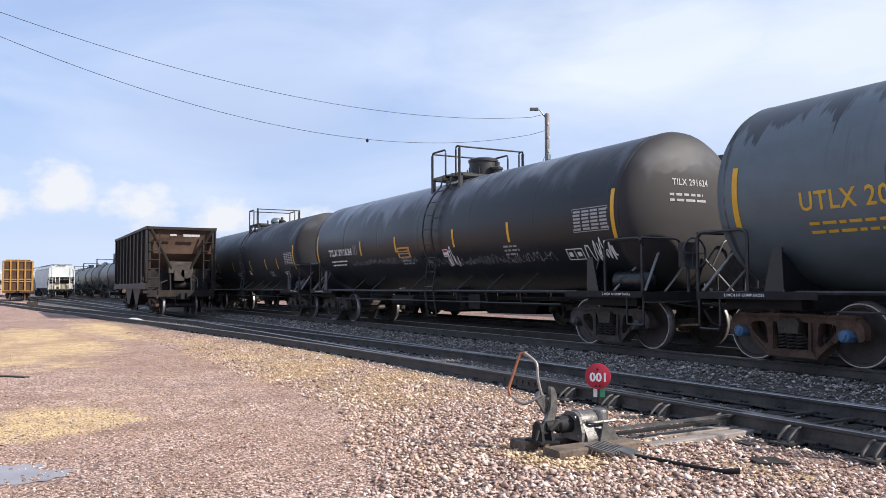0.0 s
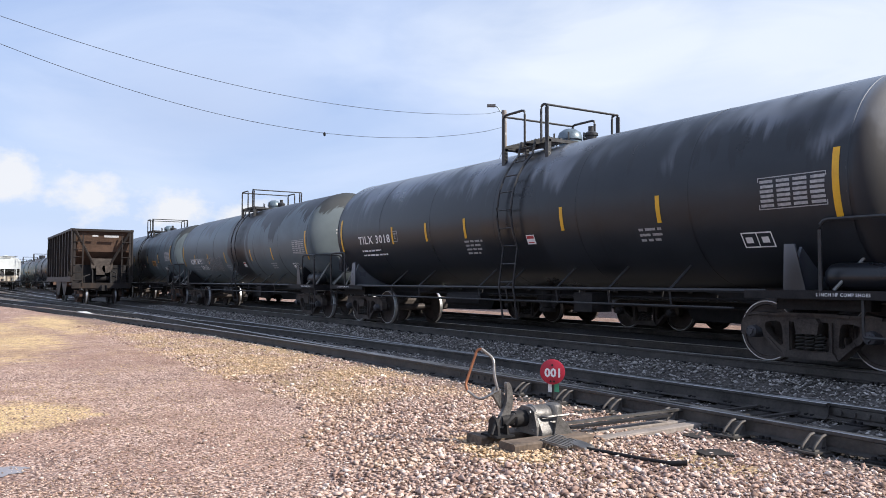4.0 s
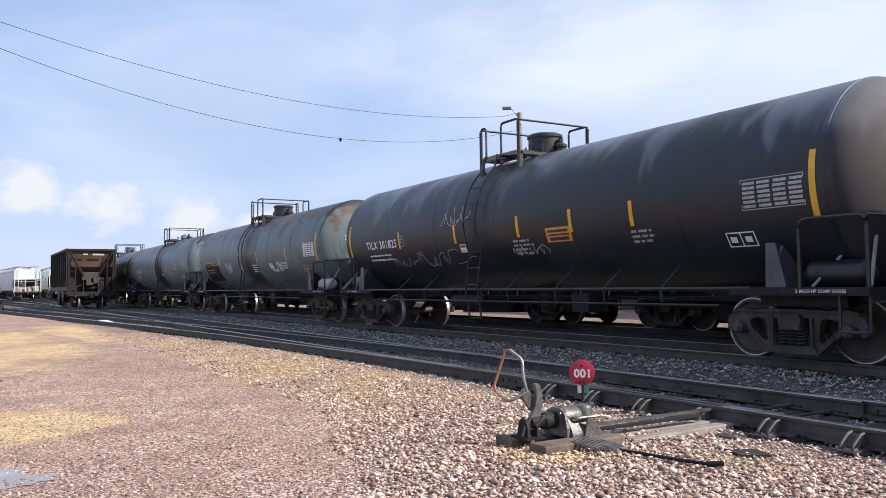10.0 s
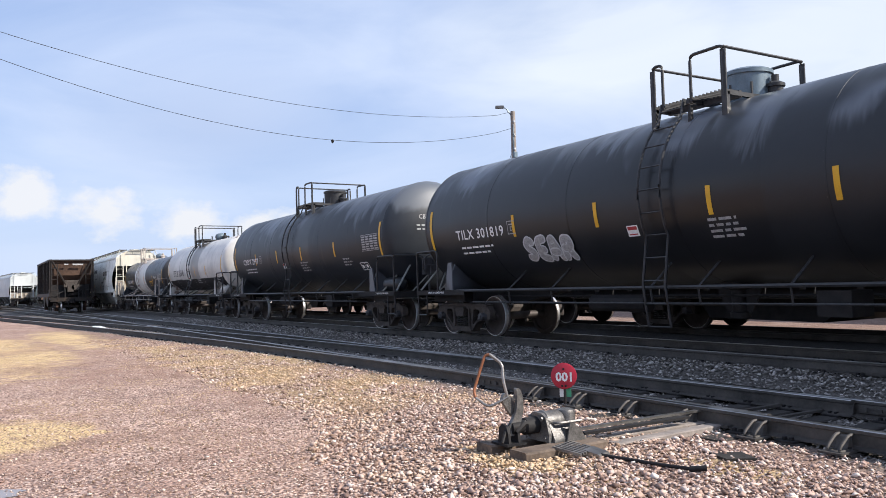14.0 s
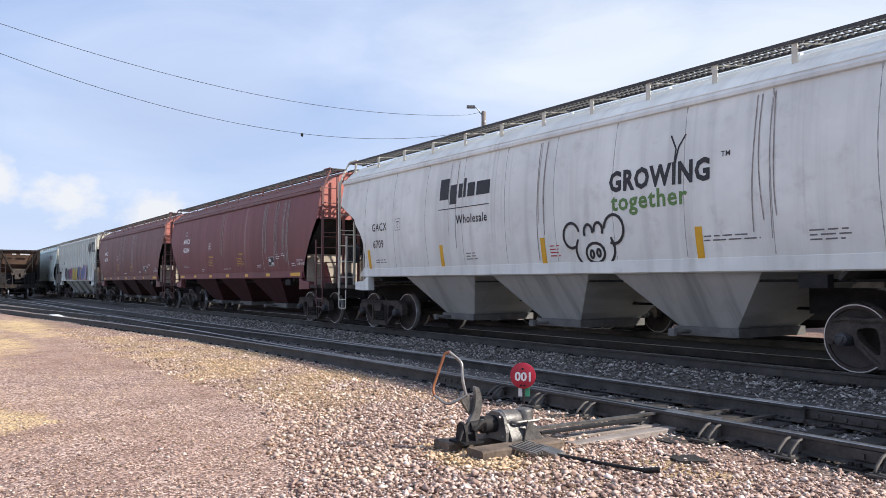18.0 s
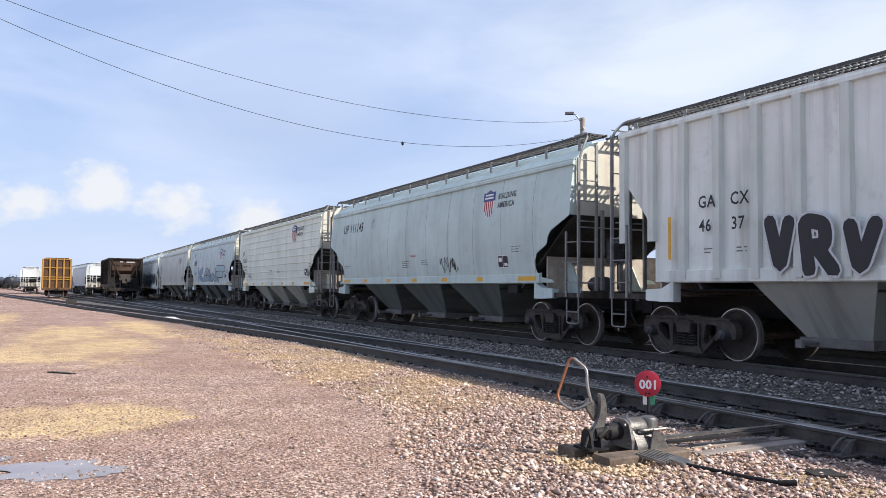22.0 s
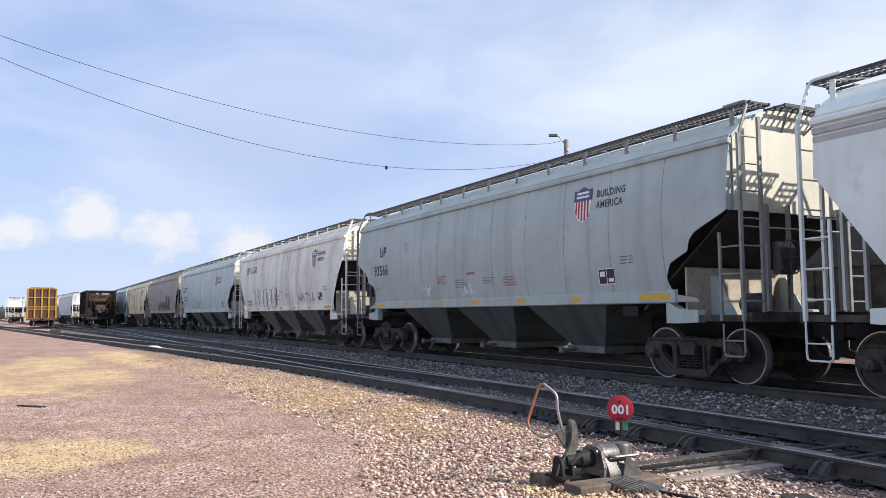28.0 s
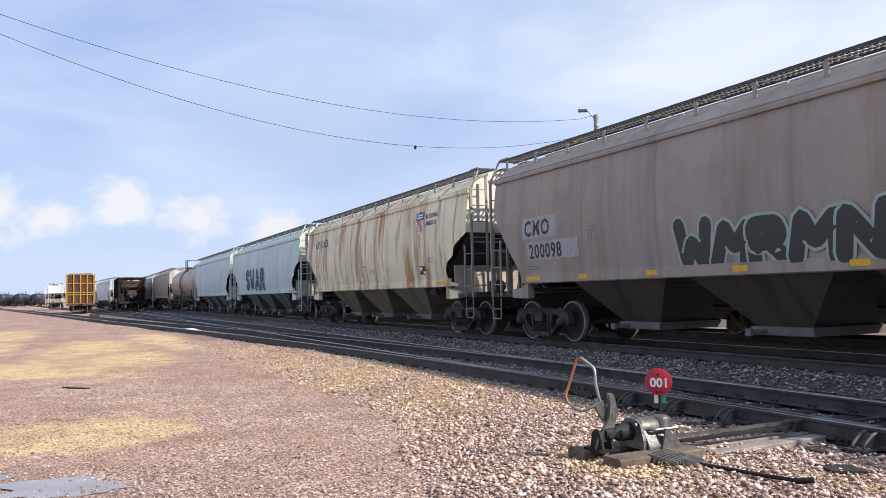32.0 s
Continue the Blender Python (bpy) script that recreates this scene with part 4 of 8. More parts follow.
    # running rails and their braces
    for s in (-1, 1):
        y = s * 1.47
        bm = bmesh.new()
        tube(bm, [(-tc + 0.4, y, 1.06), (tc - 0.4, y, 1.06)], 0.034)
        tube(bm, [(-tc + 1.0, y * 0.97, 0.80), (tc - 1.0, y * 0.97, 0.80)], 0.020)
        for x in (-4.6, -3.2, -0.6, 0.4, 2.0, 3.4, 4.8):
            if abs(x) < tc - 0.8:
                tube(bm, [(x, y, 1.06), (x, y * 0.97, 0.78)], 0.018, 5)
                tube(bm, [(x, y, 1.06), (x + 0.05, s * r * 0.66, zc - r * 0.75)], 0.022, 5)
        part("side_rail", bm, rail_mat, car, "", 50)
    # stub sills, saddles, end platforms
    for e in (-1, 1):
        bm = bmesh.new()
        x0, x1 = sorted((e * (tc - 1.3), e * (half - 0.55)))
        box(bm, x0, x1, -0.16, 0.16, 0.76, 1.12)
        prism(bm, [(e * (tc - 1.3), 0.76), (e * (tc - 2.6), 1.02), (e * (tc - 1.3), 1.12)], -0.16, 0.16)
        part("stub_sill", bm, M_STEEL_DARK, car)
        bm = bmesh.new()
        prism(bm, [(-1.40, 1.075), (1.40, 1.075), (1.40, 1.3), (1.26, 1.68), (r * 0.7, zc - r * 0.71), (0.5, zc - r * 0.95), (-0.5, zc - r * 0.95), (-r * 0.7, zc - r * 0.71), (-1.26, 1.68), (-1.40, 1.3)], e * tc - 0.02, e * tc + 0.02, "x")
        part("saddle", bm, paint, car)
        for s in (-1, 1):
            bm = bmesh.new()
            prism(bm, [(e * (tc - 0.16), 1.077), (e * (tc + 0.18), 1.077), (e * (tc + 0.02), 1.72), (e * (tc - 0.14), 1.72)], *sorted((s * 1.405, s * 1.435)))
            part("saddle_flange", bm, paint, car)
        x0, x1 = sorted((e * (tc - 0.75), e * (half - 0.62)))
        for s in (-1, 1):
            bm = bmesh.new()
            ya, yb = sorted((s * 0.95, s * 1.502))
            prism(bm, [(s * 0.95, 1.03), (s * 1.478, 1.03), (s * 1.478, 0.96), (s * 1.502, 0.96), (s * 1.502, 1.075), (s * 1.478, 1.075), (s * 1.478, 1.06), (s * 0.95, 1.06)], x0, x1, "x")
            part("side_platform", bm, M_STEEL_DARK, car)
            bm = bmesh.new()
            box(bm, x0 + 0.3, x1 - 0.5, s * 1.05 - 0.12, s * 1.05 + 0.12, 0.80, 1.028)
            part("platform_beam", bm, M_STEEL_DARK, car)
        bm = bmesh.new()
        prism(bm, [(e * (half - 1.05), 1.063), (e * (half - 0.60), 1.063), (e * (half - 0.60), 0.90), (e * (half - 0.64), 0.90), (e * (half - 0.64), 1.033), (e * (half - 1.05), 1.033)], -1.476, 1.476)
        part("end_platform", bm, M_STEEL_DARK, car)
        # air reservoir on the near platform
        for s in (-1, 1):
            bm = bmesh.new()
            y = s * 1.48
            xi = e * (half - 1.62)
            xo = e * (half - 0.64)
            tube(bm, bend([(xi, y, 1.06), (xi, y, 2.02), (xo, y, 2.02), (xo, y, 1.06)], 0.13), 0.028)
            tube(bm, bend([(xo, y, 2.02), (xo, s * 0.6, 2.02), (xo, s * 0.25, 1.5)], 0.1), 0.022)
            tube(bm, bend([(xo, y - s * 0.02, 1.0), (xo, y - s * 0.02, 0.48), (xo - e * 0.42, y - s * 0.02, 0.48), (xo - e * 0.42, y - s * 0.02, 1.0)], 0.05), 0.020)
            part("handrail", bm, rail_mat, car, "", 50)
        bm = bmesh.new()
        tube(bm, [(e * (half - 0.7), -0.9, 1.05), (e * (half - 0.75), -0.15, 1.7)], 0.02, 5)
        tube(bm, [(e * (half - 0.7), 0.9, 1.05), (e * (half - 0.75), 0.15, 1.7)], 0.02, 5)
        tube(bm, [(e * (half - 0.66), -1.4, 0.88), (e * (half - 0.66), 1.4, 0.88)], 0.018, 5)
        tube(bm, [(e * (half - 0.66), -1.40, 1.08), (e * (half - 0.98), -0.62, 2.05)], 0.026, 6)
        tube(bm, [(e * (half - 0.98), -0.62, 2.05), (e * (half - 1.5), -1.38, 1.08)], 0.022, 6)
        part("end_brace", bm, M_LADDER, car)
    # brake wheel and gear at the leading end
    bm = bmesh.new()
    ring = [(half - 0.40, -0.45 + 0.28 * math.cos(a), 1.75 + 0.28 * math.sin(a)) for a in [k * math.tau / 18 for k in range(18)]]
    tube(bm, ring, 0.018, 6, closed=True)
    for k in range(4):
        tube(bm, [(half - 0.44, -0.45, 1.75), ring[k * 18 // 4]], 0.012, 5)
    box(bm, half - 0.62, half - 0.46, -0.62, -0.28, 1.5, 1.95)
    tube(bm, [(half - 0.56, -0.45, 1.05), (half - 0.56, -0.45, 1.5)], 0.03)
    part("brake_wheel", bm, M_CAP, car, "", 40)
    bm = bmesh.new()
    lathe(bm, [(0, -0.50), (0.10, -0.48), (0.18, -0.40), (0.19, -0.34), (0.19, 0.34), (0.18, 0.40), (0.10, 0.48), (0, 0.50)], 16, "x")
    part("air_reservoir", bm, tank_rail or paint, car, "", 40, pose(half - 1.25, -1.12, 1.26))
    # bottom outlet and brake rigging
    bm = bmesh.new()
    lathe(bm, [(0.30, zc - r + 0.05), (0.30, zc - r - 0.06), (0.14, zc - r - 0.10), (0.14, 0.62), (0.17, 0.60), (0.17, 0.52), (0, 0.52)], 14, "z")
    prism(bm, [(-0.5, zc - r + 0.02), (0.5, zc - r + 0.02), (0.25, 0.62), (-0.25, 0.62)], -0.02, 0.02)
    part("outlet_valve", bm, M_STEEL_DARK, car, "", 40)
    bm = bmesh.new()
    tube(bm, [(-tc + 0.8, -0.5, 0.9), (tc - 0.8, -0.5, 0.9)], 0.022, 5)
    tube(bm, [(-tc + 0.8, 0.35, 0.72), (tc - 0.8, 0.35, 0.72)], 0.03, 6)
    box(bm, 2.2, 2.7, -1.2, -0.7, 0.62, 0.98)
    tube(bm, [(-2.6, -0.9, 0.78), (-1.2, -0.9, 0.78)], 0.16, 10)
    part("brake_rigging", bm, M_STEEL_DARK, car)
    couplers(car, half)
    truck(car, tc, rusty, blue, rolling)
    truck(car, -tc, rusty, blue, rolling)
    # reflective stripes
    for x in (-hl + 0.18, hl - 0.20):
        f, q = plate(0.10, 0.95, 1, 8)
        on_surface("reflector", f, q, surf, x, -0.74 + up * 0.6, M_STRIPE, car, "tall yellow reflective stripe")
    for x in stripes if stripes is not None else (-4.5, -2.8, -1.1, 2.2, 4.6):
        if number == "TILX 301841":
            f, q = plate(0.15, 0.62, 1, 4)
            on_surface("reflector_backing", f, q, surf, x - 0.06, -0.76 + up * 0.85, M_STEEL_DARK, car, "", 0.003)
        f, q = plate(0.09, 0.45, 1, 4)
        on_surface("reflector", f, q, surf, x - 0.045, -0.68 + up * 0.85, M_STRIPE, car)
    # lettering at the trailing end, tables of small print
    base = -0.66 + up
    xt = -hl + 1.33
    if number:
        wide = wide or 1.85
        flat, faces = letters(number, size)
        k = wide / max(a for a, b in flat)
        on_surface("lettering", [(a * k, b) for a, b in flat], faces, surf, xt, base, ink, car)
        if note:
            for k, line in enumerate(note):
                write(line, 0.075, surf, xt + 0.08, base - 0.18 - 0.125 * k, small, car, 0.86, "small_print")
        else:
            f, q = bars(rng, 1.5, 2, 0.045, 0.085)
            on_surface("small_print", f, q, surf, xt + 0.1, base - 0.22, ink, car)
        f, q = merged(frame_rect(0.26, 0.28, 0.018) + [(0.06, 0.19, 0.14, 0.03), (0.10, 0.07, 0.02, 0.09), (0.10, 0.07, 0.07, 0.02), (0.10, 0.14, 0.07, 0.02)])
        on_surface("clearance_plate", f, q, surf, xt + wide + 0.15, base + 0.0, small, car)
    for x, z, w, lines in ((-1.2 + (1.8 if way else 0.0), -0.82 + up, 0.7, 4), (4.1, -0.84 + up, 0.6, 3)):
        f, q = bars(rng, w, lines, 0.045, 0.05)
        on_surface("small_print", f, q, surf, x, z, small, car)
    f, q = plate(0.26, 0.20, 1, 2)
    label = on_surface("warning_label", f, q, surf, xb + 0.22 if way == 0 else xa - 0.5, -0.90 + up * 0.8, M_WHITE, car)
    f, q = merged([(0.02, 0.12, 0.22, 0.06), (0.03, 0.03, 0.19, 0.02)])
    on_surface("label_print", f, q, surf, xb + 0.22 if way == 0 else xa - 0.5, -0.90 + up * 0.8, M_REDINK, car, "", 0.009)
    if table:
        rects = frame_rect(1.05, 0.46, 0.014)
        for j in range(6):
            rects += [(0.03 + 0.26 * i + rng.uniform(0, 0.02), 0.035 + 0.068 * j, 0.21, 0.042) for i in range(4)]
        f, q = merged(rects)
        on_surface("test_table", f, q, surf, hl - 1.33, -0.52 + up * 0.5, small, car)
    f, q = merged(frame_rect(0.52, 0.26, 0.022) + [(0.25, 0.02, 0.02, 0.22), (0.06, 0.08, 0.12, 0.10), (0.33, 0.08, 0.12, 0.10)])
    on_surface("consolidated_stencil", f, q, surf, hl - 1.75, -1.10 + up * 0.5, ink, car)
    for e in (-1, 1):
        flat, faces = letters("2 INCH HF COMP SHOES", 0.045)
        on_surface("brake_stencil", flat, faces, lambda a, b, l: (a, -1.503 - l, b), e * (tc + 0.62) - 0.25, 1.0, M_WHITE, car, "", 0.003)
    if placard is not None:
        x, mat = placard
        f, q = plate(0.76, 0.30, 1, 4)
        on_surface("placard", f, q, surf, x, -0.86 + up * 0.9, mat, car)
        f, q = merged([(0.06, 0.20, 0.62, 0.05), (0.05, 0.13, 0.66, 0.035), (0.09, 0.03, 0.58, 0.07)])
        on_surface("placard_print", f, q, surf, x, -0.86 + up * 0.9, M_INK, car, "", 0.011)
    # stencils on the leading head
    if end_text:
        def head_surf(u, w, lift):
            yy = u
            rr = math.hypot(yy, w)
            return (hl + head * math.sqrt(max(0.0, 1 - (rr / r) ** 2)) + lift, yy, zc + w)
        write(number, 0.125, head_surf, -0.62, 0.42, small, car, 0.85)
        f, q = bars(rng, 0.9, 2, 0.045, 0.06)
        on_surface("small_print", f, q, head_surf, -0.7, 0.22, small, car)
    for fn in extra:
        fn(car, surf, 0.0)
    return car

# ---- covered hopper cars ----
HZ0, HZ1 = 1.36, 3.92  # sill's lower edge, eave
# how the lower corners of the side sheets are cut away: (height, distance in from the end)
CUTS = {
    "round": ((1.30, 0.70), (1.42, 0.78), (1.50, 1.28), (1.77, 1.40), (2.02, 1.28), (2.20, 0.86), (2.38, 0.80), (2.50, 0.68), (2.77, 0.02), (2.79, 0.0)),
    "deep": ((1.30, 0.85), (1.44, 1.0), (1.58, 1.26), (1.85, 1.38), (2.2, 1.34), (2.5, 1.16), (2.74, 0.9), (2.86, 0.86), (3.26, 0.06), (3.30, 0.0)),
    "straight": ((1.30, 1.15), (1.55, 1.13), (1.70, 1.05), (3.02, 0.06), (3.05, 0.0)),
    "corner": ((1.30, 0.95), (2.20, 0.95), (2.32, 0.92), (3.35, 0.04), (3.40, 0.0))}



def hopper_car(length, label, paint, side="smooth", marks=(), extra=(), bays=3, sill=None, rail=None, bulge=0.13, top=None, cream=None, grate=None, stripes=M_STRIPE, rolling=ROLLING, blue=0, group="cars of the passing train", width=1.44, name="covered_hopper", simple=False, cut="round", low=HZ0, eave=HZ1, bay_shade=0.24, post=None):
    """One covered hopper at the origin, its middle on the rail's top; it runs towards +x."""
    car = thing(name, label, "hopper car", group)
    half = length / 2
    xe = half - 0.76
    xs = xe - 1.36
    tc = half - 2.1
    rail, sill, grate, top, cream = rail or paint, sill or paint, grate or M_GRATE, top or paint, cream or paint
    W = width
    rise = 4.47 - eave

    def wid(z):
        return W + bulge * math.sin(math.pi * min(1, max(0, (z - low) / (eave - low)))) ** 0.8

    def surf(x, z, lift):
        return (x, -(wid(z) + lift + (0.03 if side == "beads" else 0.0)), z)

    prof = CUTS[cut]
    zt = prof[-1][0]

    def ends(z):
        """How far the side sheet reaches at a height: its lower corners are cut away."""
        if z >= zt:
            return xe
        for (za, ua), (zb_, ub) in zip(prof, prof[1:]):
            if z <= zb_:
                return xe - ua - (ub - ua) * max(0.0, z - za) / (zb_ - za)

    zs = [low + (eave - low) * k / 14 for k in range(15)] + [z for z, _ in prof if z > low]
    zs = sorted(set(round(z, 4) for z in zs))
    # side sheets, end sheets and floor slopes
    bm = bmesh.new()
    cols = 12
    sides = {}
    for s in (-1, 1):
        grid = [[bm.verts.new((ends(z) * (2 * i / cols - 1), s * wid(z), z)) for i in range(cols + 1)] for z in zs]
        sides[s] = grid
        for a, b in zip(grid, grid[1:]):
            for i in range(cols):
                bm.faces.new((a[i], a[i + 1], b[i + 1], b[i]))
    for i in (0, cols):
        for k in range(len(zs) - 1):
            if zs[k] >= zt - 0.01:
                bm.faces.new((sides[-1][k][i], sides[1][k][i], sides[1][k + 1][i], sides[-1][k + 1][i]))
    body = part("body", bm, paint, car, "", 40)
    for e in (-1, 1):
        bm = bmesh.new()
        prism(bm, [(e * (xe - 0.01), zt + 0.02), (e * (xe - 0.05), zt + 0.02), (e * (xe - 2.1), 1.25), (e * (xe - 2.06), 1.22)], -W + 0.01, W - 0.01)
        # the shade under the overhanging end is put into this dark grey
        part("slope_sheet", bm, M_SLOPE, car, "sloping floor sheet, coloured dark for the shade under the body")
    for e in (-1, 1):
        bm = bmesh.new()
        crown = [((W - 0.02) * u, eave + 0.02 + rise * (1 - abs(u) ** 3.0)) for u in [1 - k / 8 for k in range(17)]]
        prism(bm, [(-W + 0.02, zt), (W - 0.02, zt)] + crown, *sorted((e * (xe + 0.022), e * (xe + 0.036))), "x")
        # sunlight on the ends is put into the colour, as paler red and cream
        part("end_sheet", bm, cream, car, "end sheet, on most cars in a sunlit paint tone")
    # roof with a rounded crown, eave chord
    bm = bmesh.new()
    ny = 12
    rows = []
    for i in range(2):
        x = (xe + 0.02) * (2 * i - 1)
        rows.append([bm.verts.new((x, (W + 0.03) * (2 * j / ny - 1), eave + 0.03 + rise * (1 - abs(2 * j / ny - 1) ** 3.0))) for j in range(ny + 1)])
    for j in range(ny):
        bm.faces.new((rows[0][j], rows[1][j], rows[1][j + 1], rows[0][j + 1]))
    for r in rows:
        bm.faces.new(r)
    part("roof", bm, top, car, "", 40)
    for s in (-1, 1):
        bm = bmesh.new()
        y = s * (W + 0.01)
        prism(bm, [(y, eave - 0.07), (y + s * 0.055, eave - 0.05), (y + s * 0.055, eave + 0.005), (y + s * 0.02, eave + 0.05), (y + s * 0.03, eave + 0.07), (y - s * 0.03, eave + 0.07), (y - s * 0.03, eave - 0.07)], -xe - 0.02, xe + 0.02, "x")
        part("eave_chord", bm, top, car)
        bm = bmesh.new()
        yo = s * (W + 0.03)
        prism(bm, [(yo, low - 0.02), (yo + s * 0.03, low + 0.0), (yo + s * 0.03, low + 0.19), (yo - s * 0.05, low + 0.22), (yo - s * 0.05, low - 0.02)], -xs - 0.12, xs + 0.12, "x")
        part("side_sill", bm, sill, car)
    # loading hatch along the crown
    n = 6
    for k in range(n):
        bm = bmesh.new()
        x0 = -xe + 0.7 + (2 * xe - 1.4) * k / n
        x1 = -xe + 0.7 + (2 * xe - 1.4) * (k + 1) / n - 0.05
        prism(bm, [(-0.42, 4.44), (0.42, 4.44), (0.40, 4.57), (0.0, 4.61), (-0.40, 4.57)], x0, x1, "x")
        part("hatch_cover", bm, top, car)
    # running boards on both sides of the roof
    zb = 4.52
    for s in (-1, 1):
        bm = bmesh.new()
        y0, y1 = s * 0.78, s * 1.22
        for y in (y0, y1):
            box(bm, -xe - 0.25, xe + 0.25, y - 0.012, y + 0.012, zb - 0.05, zb)
        m = int(2 * xe / (0.2 if simple else 0.105))
        ya, yb = sorted((y0, y1))
        for k in range(m + 1):
            x = -xe - 0.22 + (2 * xe + 0.44) * k / m
            box(bm, x - 0.011, x + 0.011, ya, yb, zb - 0.032, zb - 0.004)
        for k in range(1, 3):
            y = y0 + (y1 - y0) * k / 3
            box(bm, -xe - 0.22, xe + 0.22, y - 0.004, y + 0.004, zb - 0.03, zb - 0.008)
        board = part("running_board", bm, grate, car)
        m = 7 if simple else 13
        for k in range(m):
            x = -xe + 0.15 + (2 * xe - 0.3) * k / (m - 1)
            key = ("bracket", paint.name)
            if key not in HOP_CACHE:
                b2 = bmesh.new()
                box(b2, -0.045, 0.045, -0.010, 0.010, -0.36, 0.0)
                tube(b2, [(0, 0.0, -0.06), (0.30, 0.42, -0.05)], 0.012, 4)
                HOP_CACHE[key] = mesh_of("bracket", b2, rail)
            put("bracket", HOP_CACHE[key], board, pose(x, s * 1.20, zb - 0.005, 0, 0, 0 if s < 0 else 180))
    for e in (-1, 1):
        bm = bmesh.new()
        x = e * (xe + 0.16)
        for k in range(9):
            y = -0.55 + 1.1 * k / 8
            box(bm, x - 0.2, x + 0.2, y - 0.012, y + 0.012, zb - 0.035, zb - 0.005)
        for d in (-0.2, 0.0, 0.2):
            box(bm, x + d - 0.012, x + d + 0.012, -0.58, 0.58, zb - 0.055, zb)
        part("crosswalk", bm, grate, car)
        bm = bmesh.new()
        for y in (-0.45, 0.45):
            tube(bm, [(e * (xe + 0.03), y * 0.6, 4.14), (e * (xe + 0.32), y, zb - 0.05)], 0.02, 5)
        part("crosswalk_brace", bm, rail, car)
        # bent grab bars from the running boards down to the corners of the eave
        for s in (-1, 1):
            bm = bmesh.new()
            tube(bm, bend([(e * (xe - 0.3), s * 1.22, zb + 0.01), (e * (xe + 0.2), s * 1.22, zb + 0.01), (e * (xe + 0.22), s * 1.46, eave + 0.1), (e * (xe + 0.22), s * 1.49, eave - 0.1)], 0.10), 0.026)
            part("grab_bar", bm, rail, car, "", 50)
        # uprights and a hand rail on the end
        for y in (-0.78, -0.28, 0.98):
            bm = bmesh.new()
            box(bm, *sorted((e * (xe + 0.07), e * (xe + 0.12))), y - 0.035, y + 0.035, 1.2, zt + 0.12)
            part("end_post", bm, rail, car)
        bm = bmesh.new()
        tube(bm, [(e * (xe + 0.15), -W - 0.02, 2.52), (e * (xe + 0.15), 1.0, 2.52)], 0.016, 5)
        part("end_rail", bm, rail, car)
    # end platforms, draft sill, bolster plates
    for e in (-1, 1):
        bm = bmesh.new()
        x0, x1 = sorted((e * (tc - 1.9), e * (half - 0.42)))
        box(bm, x0, x1, -0.20, 0.20, 0.74, 1.12)
        part("draft_sill", bm, M_STEEL_DARK, car)
        xa, xb = sorted((e * (xs - 0.3), e * (half - 0.46)))
        for s in (-1, 1):
            bm = bmesh.new()
            ya, yb = sorted((s * (W - 0.12), s * (W + 0.05)))
            prism(bm, [(e * (xs - 0.1), low + 0.02), (e * (xs + 0.20), 1.24), (e * (xs + 0.62), 1.22), (e * (xs + 0.62), 1.02), (e * (xs + 0.2), 1.0), (e * (xs + 0.02), 1.0), (e * (xs - 0.1), 1.0)], ya, yb)
            part("end_sill", bm, sill, car)
        bm = bmesh.new()
        box(bm, *sorted((e * (half - 0.50), e * (half - 0.42))), -W - 0.03, W + 0.03, 1.03, 1.18)
        box(bm, xa, xb, -W + 0.125, W - 0.125, 1.10, 1.128)
        for s in (-1, 1):
            box(bm, *sorted((e * (xs + 0.63), e * (half - 0.50))), *sorted((s * (W - 0.10), s * (W + 0.02))), 1.04, 1.14)
        part("end_platform", bm, M_TRUCK, car)
        for y in (-0.85, 0.85):
            bm = bmesh.new()
            prism(bm, [(e * (xe - 0.5), 1.13), (e * (xe - 1.04), 1.13), (e * (xe - 1.04), 1.80), (e * (xe - 0.9), 1.80)], y - 0.015, y + 0.015)
            part("gusset_plate", bm, paint, car)
        bm = bmesh.new()
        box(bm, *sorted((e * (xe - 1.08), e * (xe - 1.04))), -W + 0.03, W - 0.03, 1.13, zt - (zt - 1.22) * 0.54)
        # one cream on every car stands for the sun falling on this plate
        part("bulkhead", bm, M_BULK, car, "bulkhead with the sunlight on it painted in as cream")
        # ladders at both corners
        for s in (-1, 1):
            bm = bmesh.new()
            xo, y = e * (xe + 0.22), s * (W + 0.06)
            for (px, py) in ((xo, y), (xo, y - s * 0.46)):
                box(bm, px - 0.022, px + 0.022, py - 0.03, py + 0.03, 1.05, eave + 0.05 if py == y else eave + 0.35)
            z = 1.35
            while z < eave + 0.2:
                tube(bm, [(xo, y, z), (xo, y - s * 0.46, z)], 0.014, 5)
                z += 0.43
            part("ladder", bm, rail, car)
            bm = bmesh.new()
            xi = e * (xe - 0.22)
            box(bm, xi - 0.02, xi + 0.02, y - 0.02, y + 0.02, 1.05, 2.45)
            for z in (1.35, 1.78, 2.21):
                tube(bm, [(xi, y, z), (xo, y, z)], 0.014, 5)
            tube(bm, bend([(xi + e * 0.03, y, 1.0), (xi + e * 0.03, y, 0.50), (xo, y, 0.50), (xo, y, 1.05)], 0.07), 0.016, 5)
            tube(bm, [(xi + e * 0.03, y, 0.74), (xo, y, 0.74)], 0.013, 5)
            part("step", bm, rail, car)
    # brake gear on the leading platform
    bm = bmesh.new()
    ring = [(xe + 0.34, -0.53 + 0.27 * math.cos(a), 2.05 + 0.27 * math.sin(a)) for a in [k * math.tau / 16 for k in range(16)]]
    tube(bm, ring, 0.016, 5, closed=True)
    for k in range(4):
        tube(bm, [(xe + 0.30, -0.53, 2.05), ring[k * 4]], 0.011, 4)
    part("brake_wheel", bm, M_CAP, car, "", 40)
    bm = bmesh.new()
